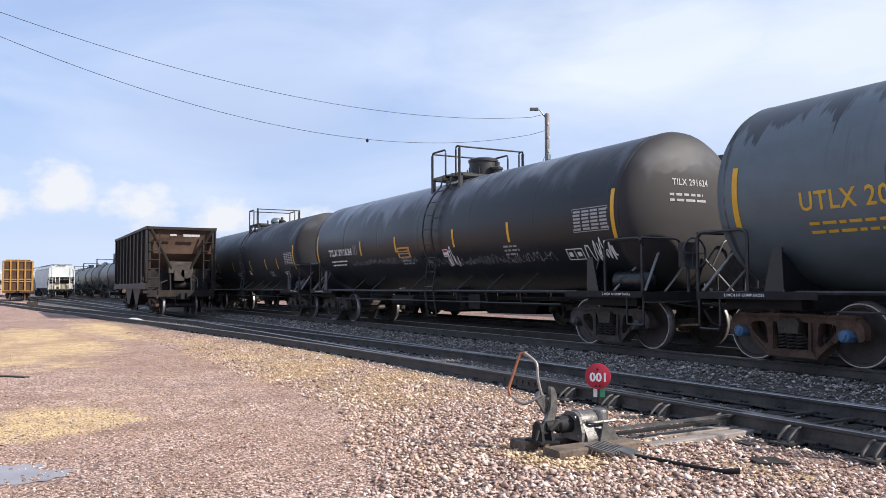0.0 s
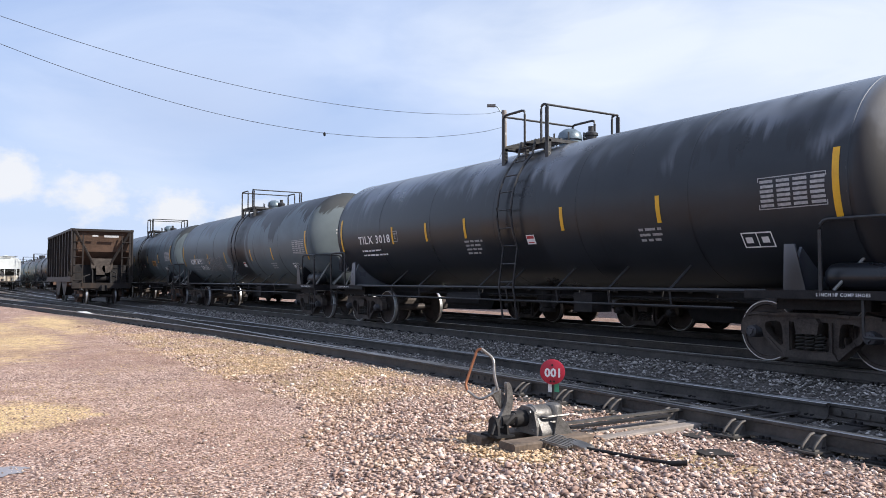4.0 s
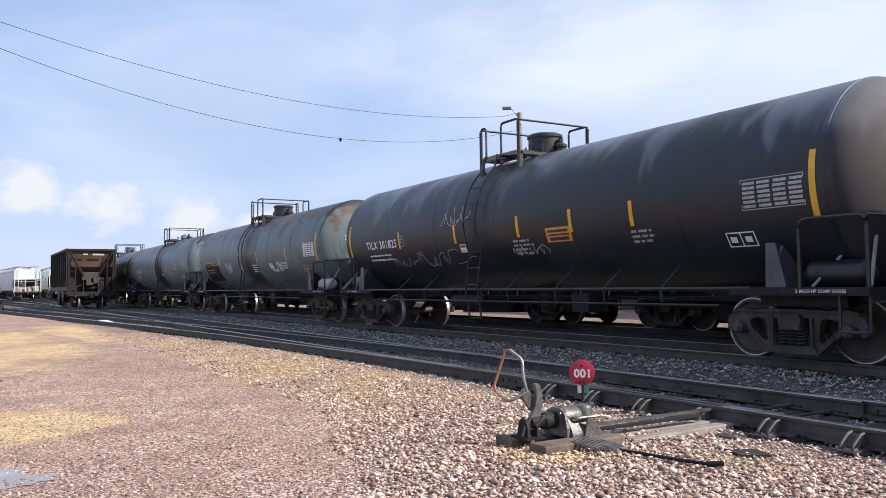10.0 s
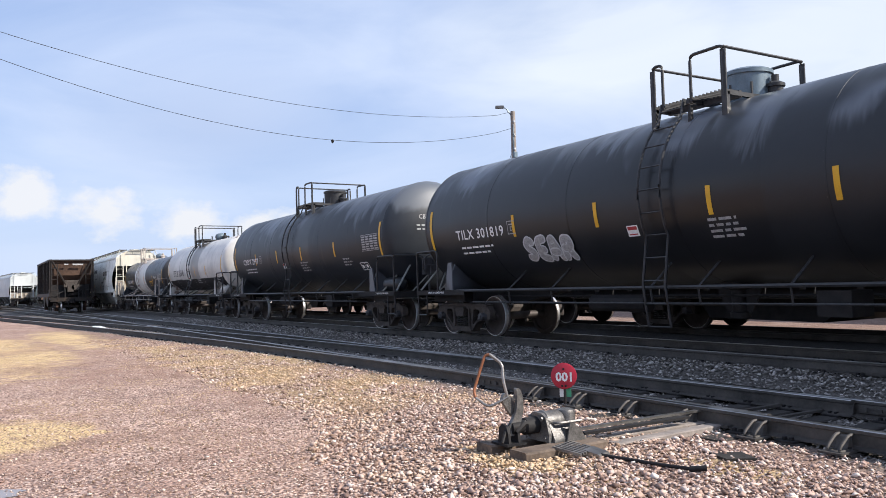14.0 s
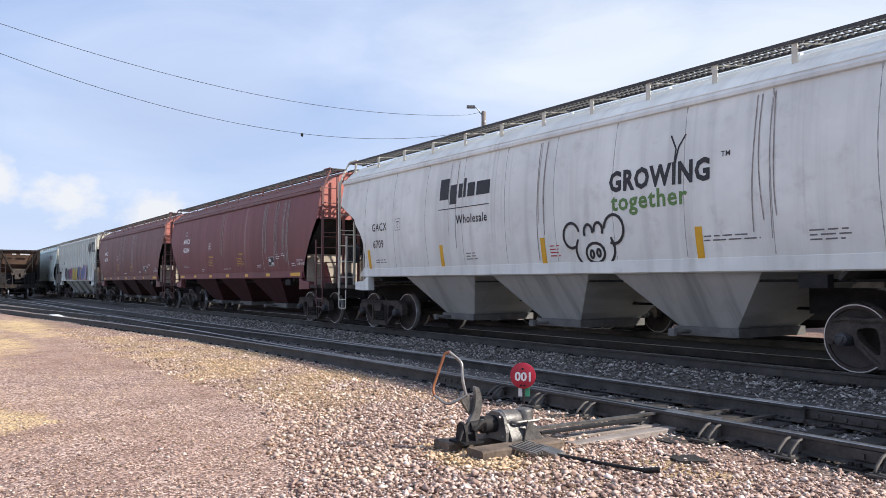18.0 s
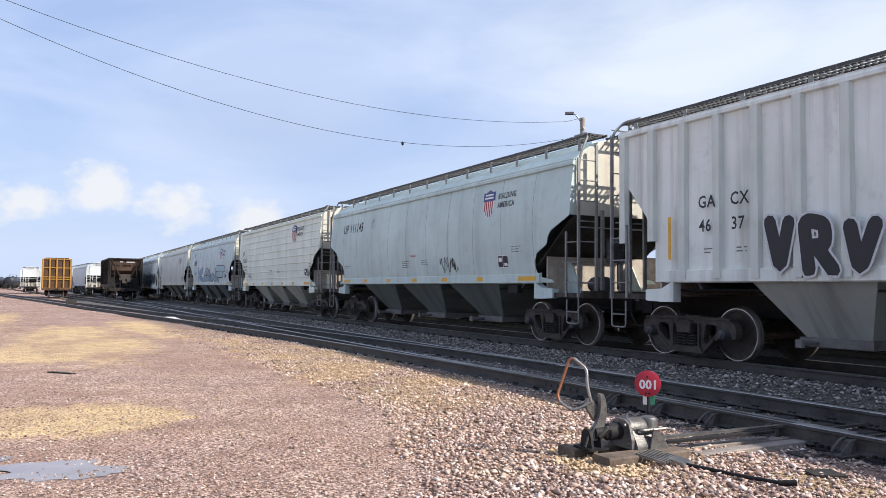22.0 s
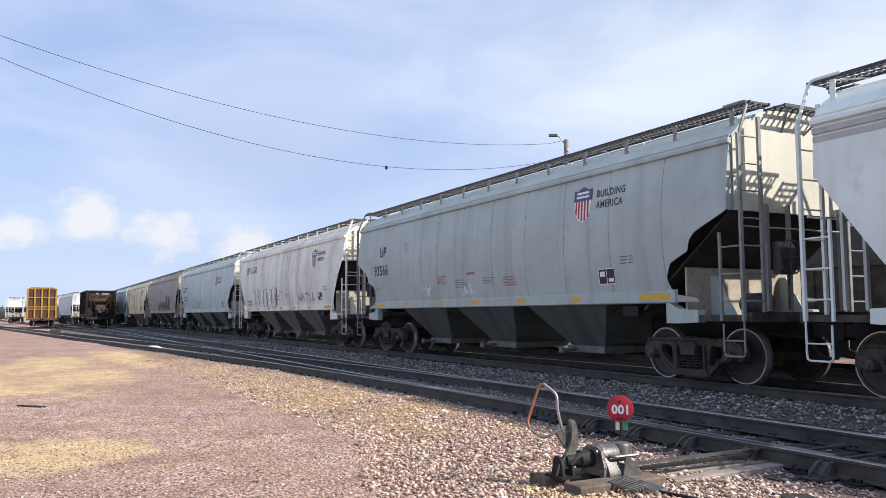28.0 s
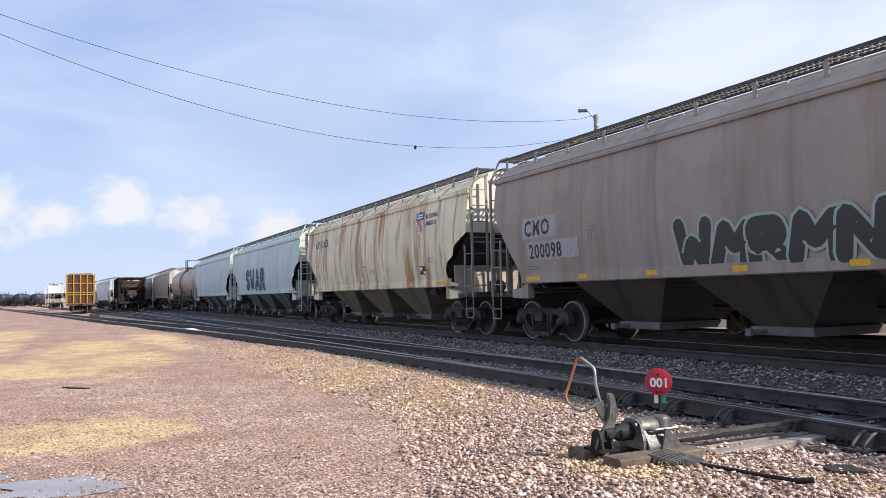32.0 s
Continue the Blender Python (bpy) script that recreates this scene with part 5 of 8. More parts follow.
    prism(bm, [(xe + 0.125, 1.78), (xe + 0.26, 1.78), (xe + 0.29, 1.95), (xe + 0.29, 2.2), (xe + 0.22, 2.3), (xe + 0.125, 2.3)], -0.70, -0.36)
    tube(bm, [(xe + 0.2, -0.45, 1.78), (xe + 0.2, -0.45, 1.22)], 0.02, 6)
    part("brake_housing", bm, M_CAP, car)
    bm = bmesh.new()
    lathe(bm, [(0, 0.0), (0.15, 0.02), (0.18, 0.08), (0.18, 0.5), (0, 0.55)], 12, "x")
    part("air_reservoir", bm, M_CAP, car, "", 40, pose(xe - 0.75, -0.4, 1.32))
    # discharge bays
    span = 2 * (tc - 1.55)
    for k in range(bays):
        x = -span / 2 + span * (k + 0.5) / bays
        hw = span / bays / 2 * 0.86
        bm = bmesh.new()
        a = [(x - hw + 0.03, -W + 0.02), (x + hw - 0.03, -W + 0.02), (x + hw - 0.03, W - 0.02), (x - hw + 0.03, W - 0.02)]
        b = [(x - 0.55, -0.78), (x + 0.55, -0.78), (x + 0.55, 0.78), (x - 0.55, 0.78)]
        rings = [[bm.verts.new((*p, z)) for p in q] for q, z in ((a, low + 0.02), (b, 0.50))]
        for r0, r1 in zip(rings, rings[1:]):
            for i in range(4):
                bm.faces.new((r0[i], r0[(i + 1) % 4], r1[(i + 1) % 4], r1[i]))
        bm.faces.new(rings[-1])
        bay = part("discharge_bay", bm, bay_paint(paint, bay_shade), car)
        bm = bmesh.new()
        box(bm, x - 0.62, x + 0.62, -0.86, 0.86, 0.36, 0.50)
        for s in (-1, 1):
            tube(bm, [(x - 0.3, s * 0.72, 0.42), (x - 0.3, s * 1.25, 0.42)], 0.035, 8)
            box(bm, x - 0.36, x - 0.24, s * 1.25 - 0.03, s * 1.25 + 0.03, 0.36, 0.48)
        part("gate", bm, M_GATE, bay)
    bm = bmesh.new()
    tube(bm, [(-tc, -W + 0.18, 1.22), (tc, -W + 0.18, 1.22)], 0.02, 5)
    tube(bm, [(-tc, 0.3, 0.8), (tc, 0.3, 0.8)], 0.025, 5)
    box(bm, xs - 1.25, xs - 0.85, -W - 0.02, -W + 0.12, 1.12, 1.30)
    part("train_line", bm, M_STEEL_DARK, car)
    # outside of the sides
    if side == "ribbed":
        n = 20
        key = ("post", paint.name)
        if key not in HOP_CACHE:
            b2 = bmesh.new()
            prism(b2, [(-0.09, 0.0), (0.09, 0.0), (0.075, -0.09), (-0.075, -0.09)], low + 0.05, eave - 0.06, "z")
            HOP_CACHE[key] = mesh_of("side_post", b2, post or paint)
            b2 = bmesh.new()
            prism(b2, [(-0.09, 0.0), (0.09, 0.0), (0.075, -0.09), (-0.075, -0.09)], 2.1, eave - 0.06, "z")
            HOP_CACHE[key + ("short",)] = mesh_of("side_post", b2, post or paint)
        for k in range(n + 1):
            x = -xe + 0.12 + (2 * xe - 0.24) * k / n
            me = HOP_CACHE[key if abs(x) < xs - 0.05 else key + ("short",)]
            for s in (-1, 1):
                put("side_post", me, body, pose(x, s * W, 0, 0, 0, 0 if s < 0 else 180))
    elif side == "beads":
        for k in range(8):
            z = low + 0.36 + 0.315 * k
            bm = bmesh.new()
            l = ends(z) - 0.05
            for s in (-1,):
                y = s * wid(z)
                prism(bm, [(y - s * 0.01, z - 0.03), (y + s * 0.02, z - 0.010), (y + s * 0.02, z + 0.010), (y - s * 0.01, z + 0.03)], -l, l, "x")
            part("pressed_bead", bm, paint, body)
    else:
        n = 11 if side == "smooth" else 15
        for k in range(1, n):
            x = -xe + 2 * xe * k / n
            bm = bmesh.new()
            for s in (-1,):
                prev = None
                for z in [low + 0.22 + (eave - 0.07 - low - 0.22) * i / 8 for i in range(9)]:
                    if ends(z) < abs(x):
                        continue
                    y = s * (wid(z) + 0.004)
                    u = x + 0.012 * math.sin(2.3 * z + k * 1.7)
                    cur = [bm.verts.new((u - 0.026, y - s * 0.012, z)), bm.verts.new((u, y, z)), bm.verts.new((u + 0.026, y - s * 0.012, z))]
                    if prev:
                        bm.faces.new((prev[0], prev[1], cur[1], cur[0]))
                        bm.faces.new((prev[1], prev[2], cur[2], cur[1]))
                    prev = cur
            part("weld_seam", bm, seam_of(paint) if side == "smooth" else paint, body)
    # reflectors on the sill
    if stripes is not None:
        sw = W + 0.062

        def sill_surf(x, z, lift):
            return (x, -sw - lift, z)
        for k, w in zip(range(7), (0.6, 0.3, 0.32, 0.32, 0.32, 0.32, 0.75)):
            x = -xs + 0.05 + (2 * xs - 0.8) * k / 6
            f, q = plate(w, 0.10, 1, 1)
            on_surface("reflector", f, q, sill_surf, x, low + 0.045, stripes, car, "", 0.004)
    couplers(car, half)
    truck(car, tc, 0, blue, rolling)
    truck(car, -tc, 0, blue, rolling)
    for fn in extra:
        fn(car, surf, xe)
    return car


M_FINE = grained("faded_fine_print", (0.10, 0.10, 0.105), (0.20, 0.20, 0.205), 12, 0.6)
M_GRATE = grained("dull_grating_steel", (0.03, 0.03, 0.032), (0.085, 0.083, 0.082), 5, 0.6)
M_BULK = grained("sunlit_bulkhead_cream", (0.24, 0.205, 0.165), (0.52, 0.46, 0.38), 2.5, 0.6)
HOP_CACHE = {}
SEAMS = {}


M_GATE = grained("dusty_gate_steel", (0.09, 0.088, 0.085), (0.20, 0.195, 0.19), 4, 0.7)


def bay_paint(paint, bay_shade):
    """The same paint darkened for the shade below the sill, with heavy dirt runs."""
    key = ("bay", paint.name, bay_shade)
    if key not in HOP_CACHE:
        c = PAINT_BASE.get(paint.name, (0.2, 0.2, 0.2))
        HOP_CACHE[key] = hopper_paint(paint.name + "_bay", tuple(k * bay_shade for k in c), dirt=0.7, seed=5.0)
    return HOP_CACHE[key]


def seam_of(paint):
    """The dirt-filled weld line of a paint."""
    if paint.name not in SEAMS:
        c = PAINT_BASE.get(paint.name, (0.2, 0.2, 0.2))
        SEAMS[paint.name] = grained(paint.name + "_weld", tuple(k * 0.28 for k in c), tuple(k * 0.6 for k in c), 3, 0.7, bump=0.0)
    return SEAMS[paint.name]


PAINT_BASE = {}


def hp(name, c, **kw):
    PAINT_BASE[name] = c
    return hopper_paint(name, c, **kw)


def marks(*rows):
    """Lettering on a hopper's side: (text, size, x from the trailing end, z, material)."""
    def fn(car, surf, xe):
        for text, size, x, z, mat in rows:
            write(text, size, surf, -xe + x, z, mat, car, 0.9, bold=0.024 if size > 0.2 else 0.012)
    return fn


def prints(seed, *rows):
    """Small print on a side: (x from the trailing end, z, width, lines, material)."""
    def fn(car, surf, xe):
        rng = random.Random(seed)
        for x, z, w, lines, mat in rows:
            mat = M_FINE if mat is M_INK else mat
            f, q = bars(rng, w * 0.8, lines, 0.020, 0.040)
            on_surface("small_print", f, q, surf, -xe + x, z, mat, car)
    return fn


def stencil(x, z=1.75, mat=None):
    def fn(car, surf, xe):
        f, q = plate(0.48, 0.30, 1, 2)
        on_surface("consolidated_stencil", f, q, surf, -xe + x, z, G_BLACK, car)
        f, q = merged(frame_rect(0.48, 0.30, 0.015) + [(0.232, 0.015, 0.015, 0.27), (0.045, 0.145, 0.145, 0.10), (0.29, 0.045, 0.145, 0.07)])
        on_surface("stencil_print", f, q, surf, -xe + x, z, M_WHITE, car, "", 0.010)
    return fn


def box_mark(x, z, mat):
    def fn(car, surf, xe):
        ink = M_FINE if mat is M_INK else mat
        f, q = merged(frame_rect(0.25, 0.28, 0.012) + [(0.06, 0.19, 0.13, 0.025), (0.10, 0.06, 0.018, 0.09), (0.10, 0.06, 0.06, 0.018), (0.10, 0.14, 0.06, 0.018)])
        on_surface("clearance_plate", f, q, surf, -xe + x, z, ink, car)
    return fn


def shield(x, z, s=1.0, words=True):
    """A railroad shield in plain red, white and blue shapes, with a slogan beside it."""
    def fn(car, surf, xe):
        X = -xe + x
        outline = [(0, 0.52), (0.03, 0.26), (0.16, 0.10), (0.36, 0.0), (0.56, 0.10), (0.69, 0.26), (0.72, 0.52), (0.72, 0.62), (0, 0.62)]
        on_surface("shield_field", [(a * s, b * s) for a, b in outline], [tuple(range(9))], surf, X, z, M_WHITE, car)
        cap = [(-0.03, 0.60), (0.75, 0.60), (0.76, 0.92), (0.60, 0.90), (0.36, 1.0), (0.12, 0.90), (-0.04, 0.92)]
        on_surface("shield_cap", [(a * s, b * s) for a, b in cap], [tuple(range(7))], surf, X, z, M_BLUE, car, "", 0.010)
        f, q = merged([(0.10 * s, 0.79 * s, 0.52 * s, 0.06 * s), (0.08 * s, 0.68 * s, 0.56 * s, 0.06 * s)])
        on_surface("shield_print", f, q, surf, X, z, M_WHITE, car, "", 0.014)
        bars_ = [(0.05, 0.24, 0.36), (0.17, 0.12, 0.48), (0.30, 0.05, 0.55), (0.43, 0.06, 0.54), (0.56, 0.14, 0.46)]
        f, q = merged([(a * s, b * s, 0.07 * s, h * s) for a, b, h in bars_])
        on_surface("shield_stripes", f, q, surf, X, z, M_REDINK, car, "", 0.010)
        if words:
            write("BUILDING", 0.20 * s, surf, X + 0.95 * s, z + 0.62 * s, M_INK, car, 0.86)
            write("AMERICA", 0.20 * s, surf, X + 0.95 * s, z + 0.32 * s, M_INK, car, 0.86)
    return fn


def tag(seed, x, z, w, h, mat, stroke=0.04, n=4):
    def fn(car, surf, xe):
        scrawl(seed, w, h, surf, -xe + x, z, mat, car, stroke, n)
    return fn


def eave_step(car, surf, xe):
    """A folded band along the top of the side."""
    bm = bmesh.new()
    for za, out in ((3.66, 0.035), (3.54, 0.02)):
        prism(bm, [(-1.42, za), (-1.46 - out, za + 0.01), (-1.46 - out, za + 0.09), (-1.42, za + 0.11)], -xe, xe, "x")
    part("eave_band", bm, M_BAND, car, "grey folded band below the eave")


def piece(word, x, z, w, h, fills, outline, **kw):
    def fn(car, surf, xe):
        sprayed(word, w, h, surf, -xe + x, z, fills, outline, car, **kw)
    return fn


def doodle(x, z, mat):
    """A sprayed animal face: ears, eyes and a snout in loose lines."""
    def fn(car, surf, xe):
        arc = lambda cx, cz, rx, rz, a, b: [(cx + rx * math.cos(radians(a + (b - a) * k / 14)), cz + rz * math.sin(radians(a + (b - a) * k / 14))) for k in range(15)]
        lines = [arc(0.75, 0.36, 0.46, 0.34, 150, 390), arc(0.75, 0.30, 0.22, 0.17, 0, 360), arc(0.67, 0.28, 0.04, 0.06, 0, 360), arc(0.83, 0.30, 0.04, 0.06, 0, 360), arc(0.20, 0.62, 0.20, 0.22, 20, 290), arc(1.22, 0.68, 0.22, 0.24, 250, 530), arc(0.62, 0.66, 0.10, 0.13, 0, 200), arc(0.86, 0.68, 0.10, 0.13, -20, 180)]
        vs, fs = fat(lines, 0.05, surf, -xe + x, z, 0.006)
        put("graffiti", pydata("graffiti", vs, fs, mat), car)
    return fn


def patch(x, z, w, h, mat):
    def fn(car, surf, xe):
        f, q = plate(w, h, 1, 4)
        on_surface("paint_patch", f, q, surf, -xe + x, z, mat, car, "", 0.005)
    return fn

# ---- ground ----
TRACK, SIDE = 11.18, 7.15
SIDE_Z = -0.10


def branch_y(x, start=-6.0, slope=0.11, radius=200.0):
    """The middle of the diverging track."""
    u = start - x
    if u <= 0:
        return SIDE
    k = slope * radius
    return SIDE - (u * u / (2 * radius) if u < k else k * k / (2 * radius) + slope * (u - k))


def second_y(x):
    return branch_y(x, -34.0, 0.062, 300.0)


PUDDLES = ((-7.10, -0.12, 0.34, 0.50, 1), (-7.72, 0.92, 0.13, 0.20, 2), (-6.62, 0.36, 0.10, 0.24, 3), (-7.5, -0.75, 0.3, 0.35, 4))


def lift_at(x, y):
    """The ground's height, with its small unevenness."""
    by = branch_y(x)
    near = min(1.0, max(0.0, (y - (by - 2.0)) / 0.75))
    deep = 0.035 - 0.031 * min(1.0, max(0.0, (-8.0 - x) / 2.0))
    z = -0.27 - deep * near * near * (3 - 2 * near)
    if y > 8.6:
        t = min(1, (y - 8.6) / 1.1)
        z = -0.27 - deep + (0.09 + deep) * t * t * (3 - 2 * t)
    if y > 13.0:
        z = -0.18 - 0.02 * min(1, (y - 13.0) / 1.5)
    if abs(x) < 60 and abs(y) < 20:
        z += 0.014 * noise.noise((x * 0.7, y * 0.7, 0.3)) + 0.025 * noise.noise((x * 0.17, y * 0.17, 4.0))
    for cx, cy, rx, ry, _ in PUDDLES:
        d = ((x - cx) / (rx * 1.5)) ** 2 + ((y - cy) / (ry * 2.2)) ** 2
        if d < 6:
            z -= 0.022 * math.exp(-d)
    return z


def ground():
    xs = sorted(set([round(-46 + 0.5 * i, 3) for i in range(106)] + [-3000, -1500, -800, -400, -250, -170, -120, -90, -70, -58, -51, 9, 14, 25, 60, 150, 400, 1200, 3000]))
    ys = sorted(set([round(-6 + 0.3 * i, 3) for i in range(72)] + [-3000, -1200, -500, -200, -80, -40, -20, -12, -8, 18, 22, 30, 45, 80, 160, 400, 1200, 3000]))
    vs, fs = [], []
    for x in xs:
        for y in ys:
            vs.append((x, y, lift_at(x, y)))
    n = len(ys)
    for i in range(len(xs) - 1):
        for j in range(n - 1):
            fs.append((i * n + j, (i + 1) * n + j, (i + 1) * n + j + 1, i * n + j + 1))
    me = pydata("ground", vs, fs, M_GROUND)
    me.polygons.foreach_set("use_smooth", [True] * len(fs))
    return tagged(put("ground", me, None), "pinkish gravel and dirt rail yard strewn with yellow spilt grain", "ground", kind="structure")


def stones(name, spots, mat, label, seed, parent_kind="stuff"):
    """Many loose broken stones in one mesh; spots: arrays of x, y, z, size."""
    rng = np.random.default_rng(seed)
    base = np.array([(1, 0.1, 0.1), (-0.9, 0.2, 0), (0.1, 1, -0.1), (0, -0.9, 0.15), (0.3, 0.3, 0.75), (-0.35, -0.3, 0.7), (0.1, 0.0, -0.6)], float)
    tri = [(0, 2, 4), (2, 1, 4), (1, 5, 4), (1, 3, 5), (3, 0, 5), (0, 4, 5), (2, 0, 6), (1, 2, 6), (3, 1, 6), (0, 3, 6)]
    n, k = len(spots), len(base)
    v = np.repeat(base[None], n, 0) * rng.uniform(0.30, 1.75, (n, k, 3))
    a = rng.uniform(0, math.tau, n)
    c, s = np.cos(a)[:, None], np.sin(a)[:, None]
    x, y = v[..., 0] * c - v[..., 1] * s, v[..., 0] * s + v[..., 1] * c
    tilt = rng.uniform(-0.5, 0.5, n)[:, None]
    z = v[..., 2] * 0.68 + x * tilt
    half = spots[:, 3:4] * 0.5
    out = np.stack([x * half + spots[:, 0:1], y * half + spots[:, 1:2], z * half + spots[:, 2:3]], -1).reshape(-1, 3)
    faces = (np.array(tri)[None] + (np.arange(n) * k)[:, None, None]).reshape(-1, 3)
    me = bpy.data.meshes.new(name)
    me.vertices.add(len(out))
    me.vertices.foreach_set("co", out.ravel())
    me.loops.add(faces.size)
    me.loops.foreach_set("vertex_index", faces.ravel())
    me.polygons.add(len(faces))
    me.polygons.foreach_set("loop_start", np.arange(0, faces.size, 3))
    me.materials.append(mat)
    me.update(calc_edges=True)
    me.validate()
    return tagged(put(name, me, None), label, "gravel", kind=parent_kind)


def scatter_gravel():
    rng = np.random.default_rng(5)
    # pink stones: a coarse bank along the tracks, chips over the open dirt
    pts = []
    while len(pts) < 112000:
        d = 2.2 + 26 * rng.random() ** 1.75
        a = rng.uniform(-0.10, 1.15)
        x, y = -d * math.cos(a), d * math.sin(a)
        by = branch_y(x)
        if y > by - 0.95:
            continue
        foot = 3.35 + 0.35 * noise.noise((x * 0.8, 0.0, 2.0)) - 0.40 * max(0.0, x + 8.3)
        bank = y > foot
        density = (1.0 if y < by - 1.4 else 0.45) if bank else max(0.30, 0.75 - 0.10 * (foot - y))
        density *= 0.5 + 1.0 * (noise.noise((x * 0.6, y * 0.6, 9.0)) * 0.5 + 0.5)
        if rng.random() < density:
            s = rng.choice([0.018, 0.028, 0.038, 0.055], p=[0.34, 0.36, 0.23, 0.07]) * rng.uniform(0.8, 1.3)
            if not bank:
                s *= 0.50
            pts.append((x, y, lift_at(x, y) + 0.24 * s, s))
    stones("gravel", np.array(pts), M_GRAVEL, "loose broken pink quartzite gravel beside the track", 11)
    pts = []
    while len(pts) < 26000:
        x = 3.0 - 48 * rng.random() ** 1.5
        y = rng.uniform(7.9, 10.25)
        pts.append((x, y, lift_at(x, y) + rng.uniform(-0.005, 0.03), rng.choice([0.03, 0.045, 0.06]) * rng.uniform(0.8, 1.25)))
    for _ in range(16000):
        x = 2.0 - 40 * rng.random() ** 1.3
        y = rng.uniform(branch_y(x) - 1.05, 7.9)
        pts.append((x, y, lift_at(x, y) + rng.uniform(-0.005, 0.012), rng.choice([0.03, 0.045]) * rng.uniform(0.8, 1.2)))
    stones("ballast", np.array(pts), M_BALLAST, "dark grey crushed-stone ballast between the tracks", 12)


# ---- tracks ----
def rail_mesh(name, line, z, mats):
    """A rail along points (x, y): foot, web and head, its top at z."""
    prof = [(-0.07, -0.172), (-0.07, -0.162), (-0.012, -0.142), (-0.010, -0.045), (-0.036, -0.036), (-0.037, -0.008), (-0.030, 0.0), (0.030, 0.0), (0.037, -0.008), (0.036, -0.036), (0.010, -0.045), (0.012, -0.142), (0.07, -0.162), (0.07, -0.172)]
    bm = bmesh.new()
    rings = []
    for i, (x, y) in enumerate(line):
        a, b = line[max(0, i - 1)], line[min(len(line) - 1, i + 1)]
        d = Vector((b[0] - a[0], b[1] - a[1])).normalized()
        rings.append([bm.verts.new((x - d.y * u, y + d.x * u, z + w)) for u, w in prof])
    for a, b in zip(rings, rings[1:]):
        for k in range(len(prof)):
            j = (k + 1) % len(prof)
            bm.faces.new((a[k], a[j], b[j], b[k])).material_index = 1 if k in (5, 6, 7) else 0
    bm.faces.new(rings[0])
    bm.faces.new(rings[-1][::-1])
    return mesh_of(name, bm, mats)


def sampled(fn, x0, x1, step):
    n = max(2, int(abs(x1 - x0) / step))
    return [(x0 + (x1 - x0) * i / n, fn(x0 + (x1 - x0) * i / n)) for i in range(n + 1)]


def tie_mesh(l=2.6, w=0.23):
    bm = bmesh.new()
    h = 0.16
    prism(bm, [(-w / 2, -h), (w / 2, -h), (w / 2, -0.012), (w / 2 - 0.012, 0), (-w / 2 + 0.012, 0), (-w / 2, -0.012)], -l / 2, l / 2)
    return mesh_of("tie", bm, M_TIE)


def plates_mesh():
    bm = bmesh.new()
    for s in (-1, 1):
        box(bm, -0.09, 0.09, s * 0.755 - 0.17, s * 0.755 + 0.17, 0.0, 0.016)
        for d in (-0.10, 0.10):
            box(bm, -0.05, -0.02, s * 0.755 + d - 0.018, s * 0.755 + d + 0.018, 0.01, 0.045)
            box(bm, 0.02, 0.05, s * 0.755 + d - 0.018, s * 0.755 + d + 0.018, 0.01, 0.045)
    return mesh_of("tie_plate", bm, M_STEEL_DARK)


def track(name, label, fn, x0, x1, z, shiny, ties=None, step=2.0):
    t = tagged(new(name), label, "railway track", kind="structure")
    for s in (-1, 1):
        put("rail", rail_mesh("rail", [(x, y + s * 0.755) for x, y in sampled(fn, x0, x1, step)], z, [M_RAIL, M_RAILTOP if shiny else M_RAILTOP_DULL]), t)
    if ties:
        a, b = ties
        n = int(abs(a - b) / 0.54)
        rng = random.Random(name)
        for i in range(n):
            x = a + (b - a) * i / n + rng.uniform(-0.03, 0.03)
            y = fn(x)
            ang = math.degrees(math.atan2(fn(x + 0.5) - fn(x - 0.5), 1.0))
            tie = put("tie", TIE_M, t, pose(x, y + (0.30 if name != "track_main" and x < -8.4 else 0.36 if name == "track_siding" and x > -5.0 else 0.0) + rng.uniform(-0.06, 0.06), z - 0.188, 0, 0, ang + rng.uniform(-1.5, 1.5)))
            put("tie_plate", PLATES_M, t, pose(x, y, z - 0.188 + 0.001, 0, 0, ang))
    return t


def rail_braces(t):
    """Cast braces outside the stock rails at the switch points."""
    bm = bmesh.new()
    for x in (0.0, 0.11):
        tube(bm, bend([(x, -0.02, -0.045), (x, -0.08, -0.05), (x, -0.19, -0.13), (x, -0.21, -0.168), (x, -0.02, -0.168)], 0.03), 0.014, 6)
    box(bm, -0.05, 0.16, -0.26, -0.02, -0.185, -0.168)
    prism(bm, [(-0.02, -0.165), (-0.10, -0.165), (-0.05, -0.06), (-0.02, -0.05)], 0.0, 0.11, "x")
    me = mesh_of("rail_brace", bm, M_RAIL)
    for k in range(7):
        put("rail_brace", me, t, pose(-8.2 + 0.82 * k, SIDE - 0.755 - 0.035, SIDE_Z))


def joint_bars(t):
    """Bolted bars over the joints of the siding's rails."""
    bm = bmesh.new()
    prism(bm, [(-0.012, -0.14), (-0.012, -0.05), (-0.032, -0.045), (-0.034, -0.13)], -0.46, 0.46, "x")
    for k in range(6):
        x = -0.38 + 0.152 * k
        box(bm, x - 0.02, x + 0.02, -0.062, -0.03, -0.112, -0.072)
    me = mesh_of("joint_bar", bm, M_RAIL)
    for x, y in ((-9.4, SIDE - 0.755), (-3.1, SIDE - 0.755), (-4.4, SIDE + 0.755), (-13.0, SIDE + 0.755), (-16.2, SIDE - 0.755), (-22.0, SIDE + 0.755), (-25.0, SIDE - 0.755)):
        put("joint_bar", me, t, pose(x, y, SIDE_Z))


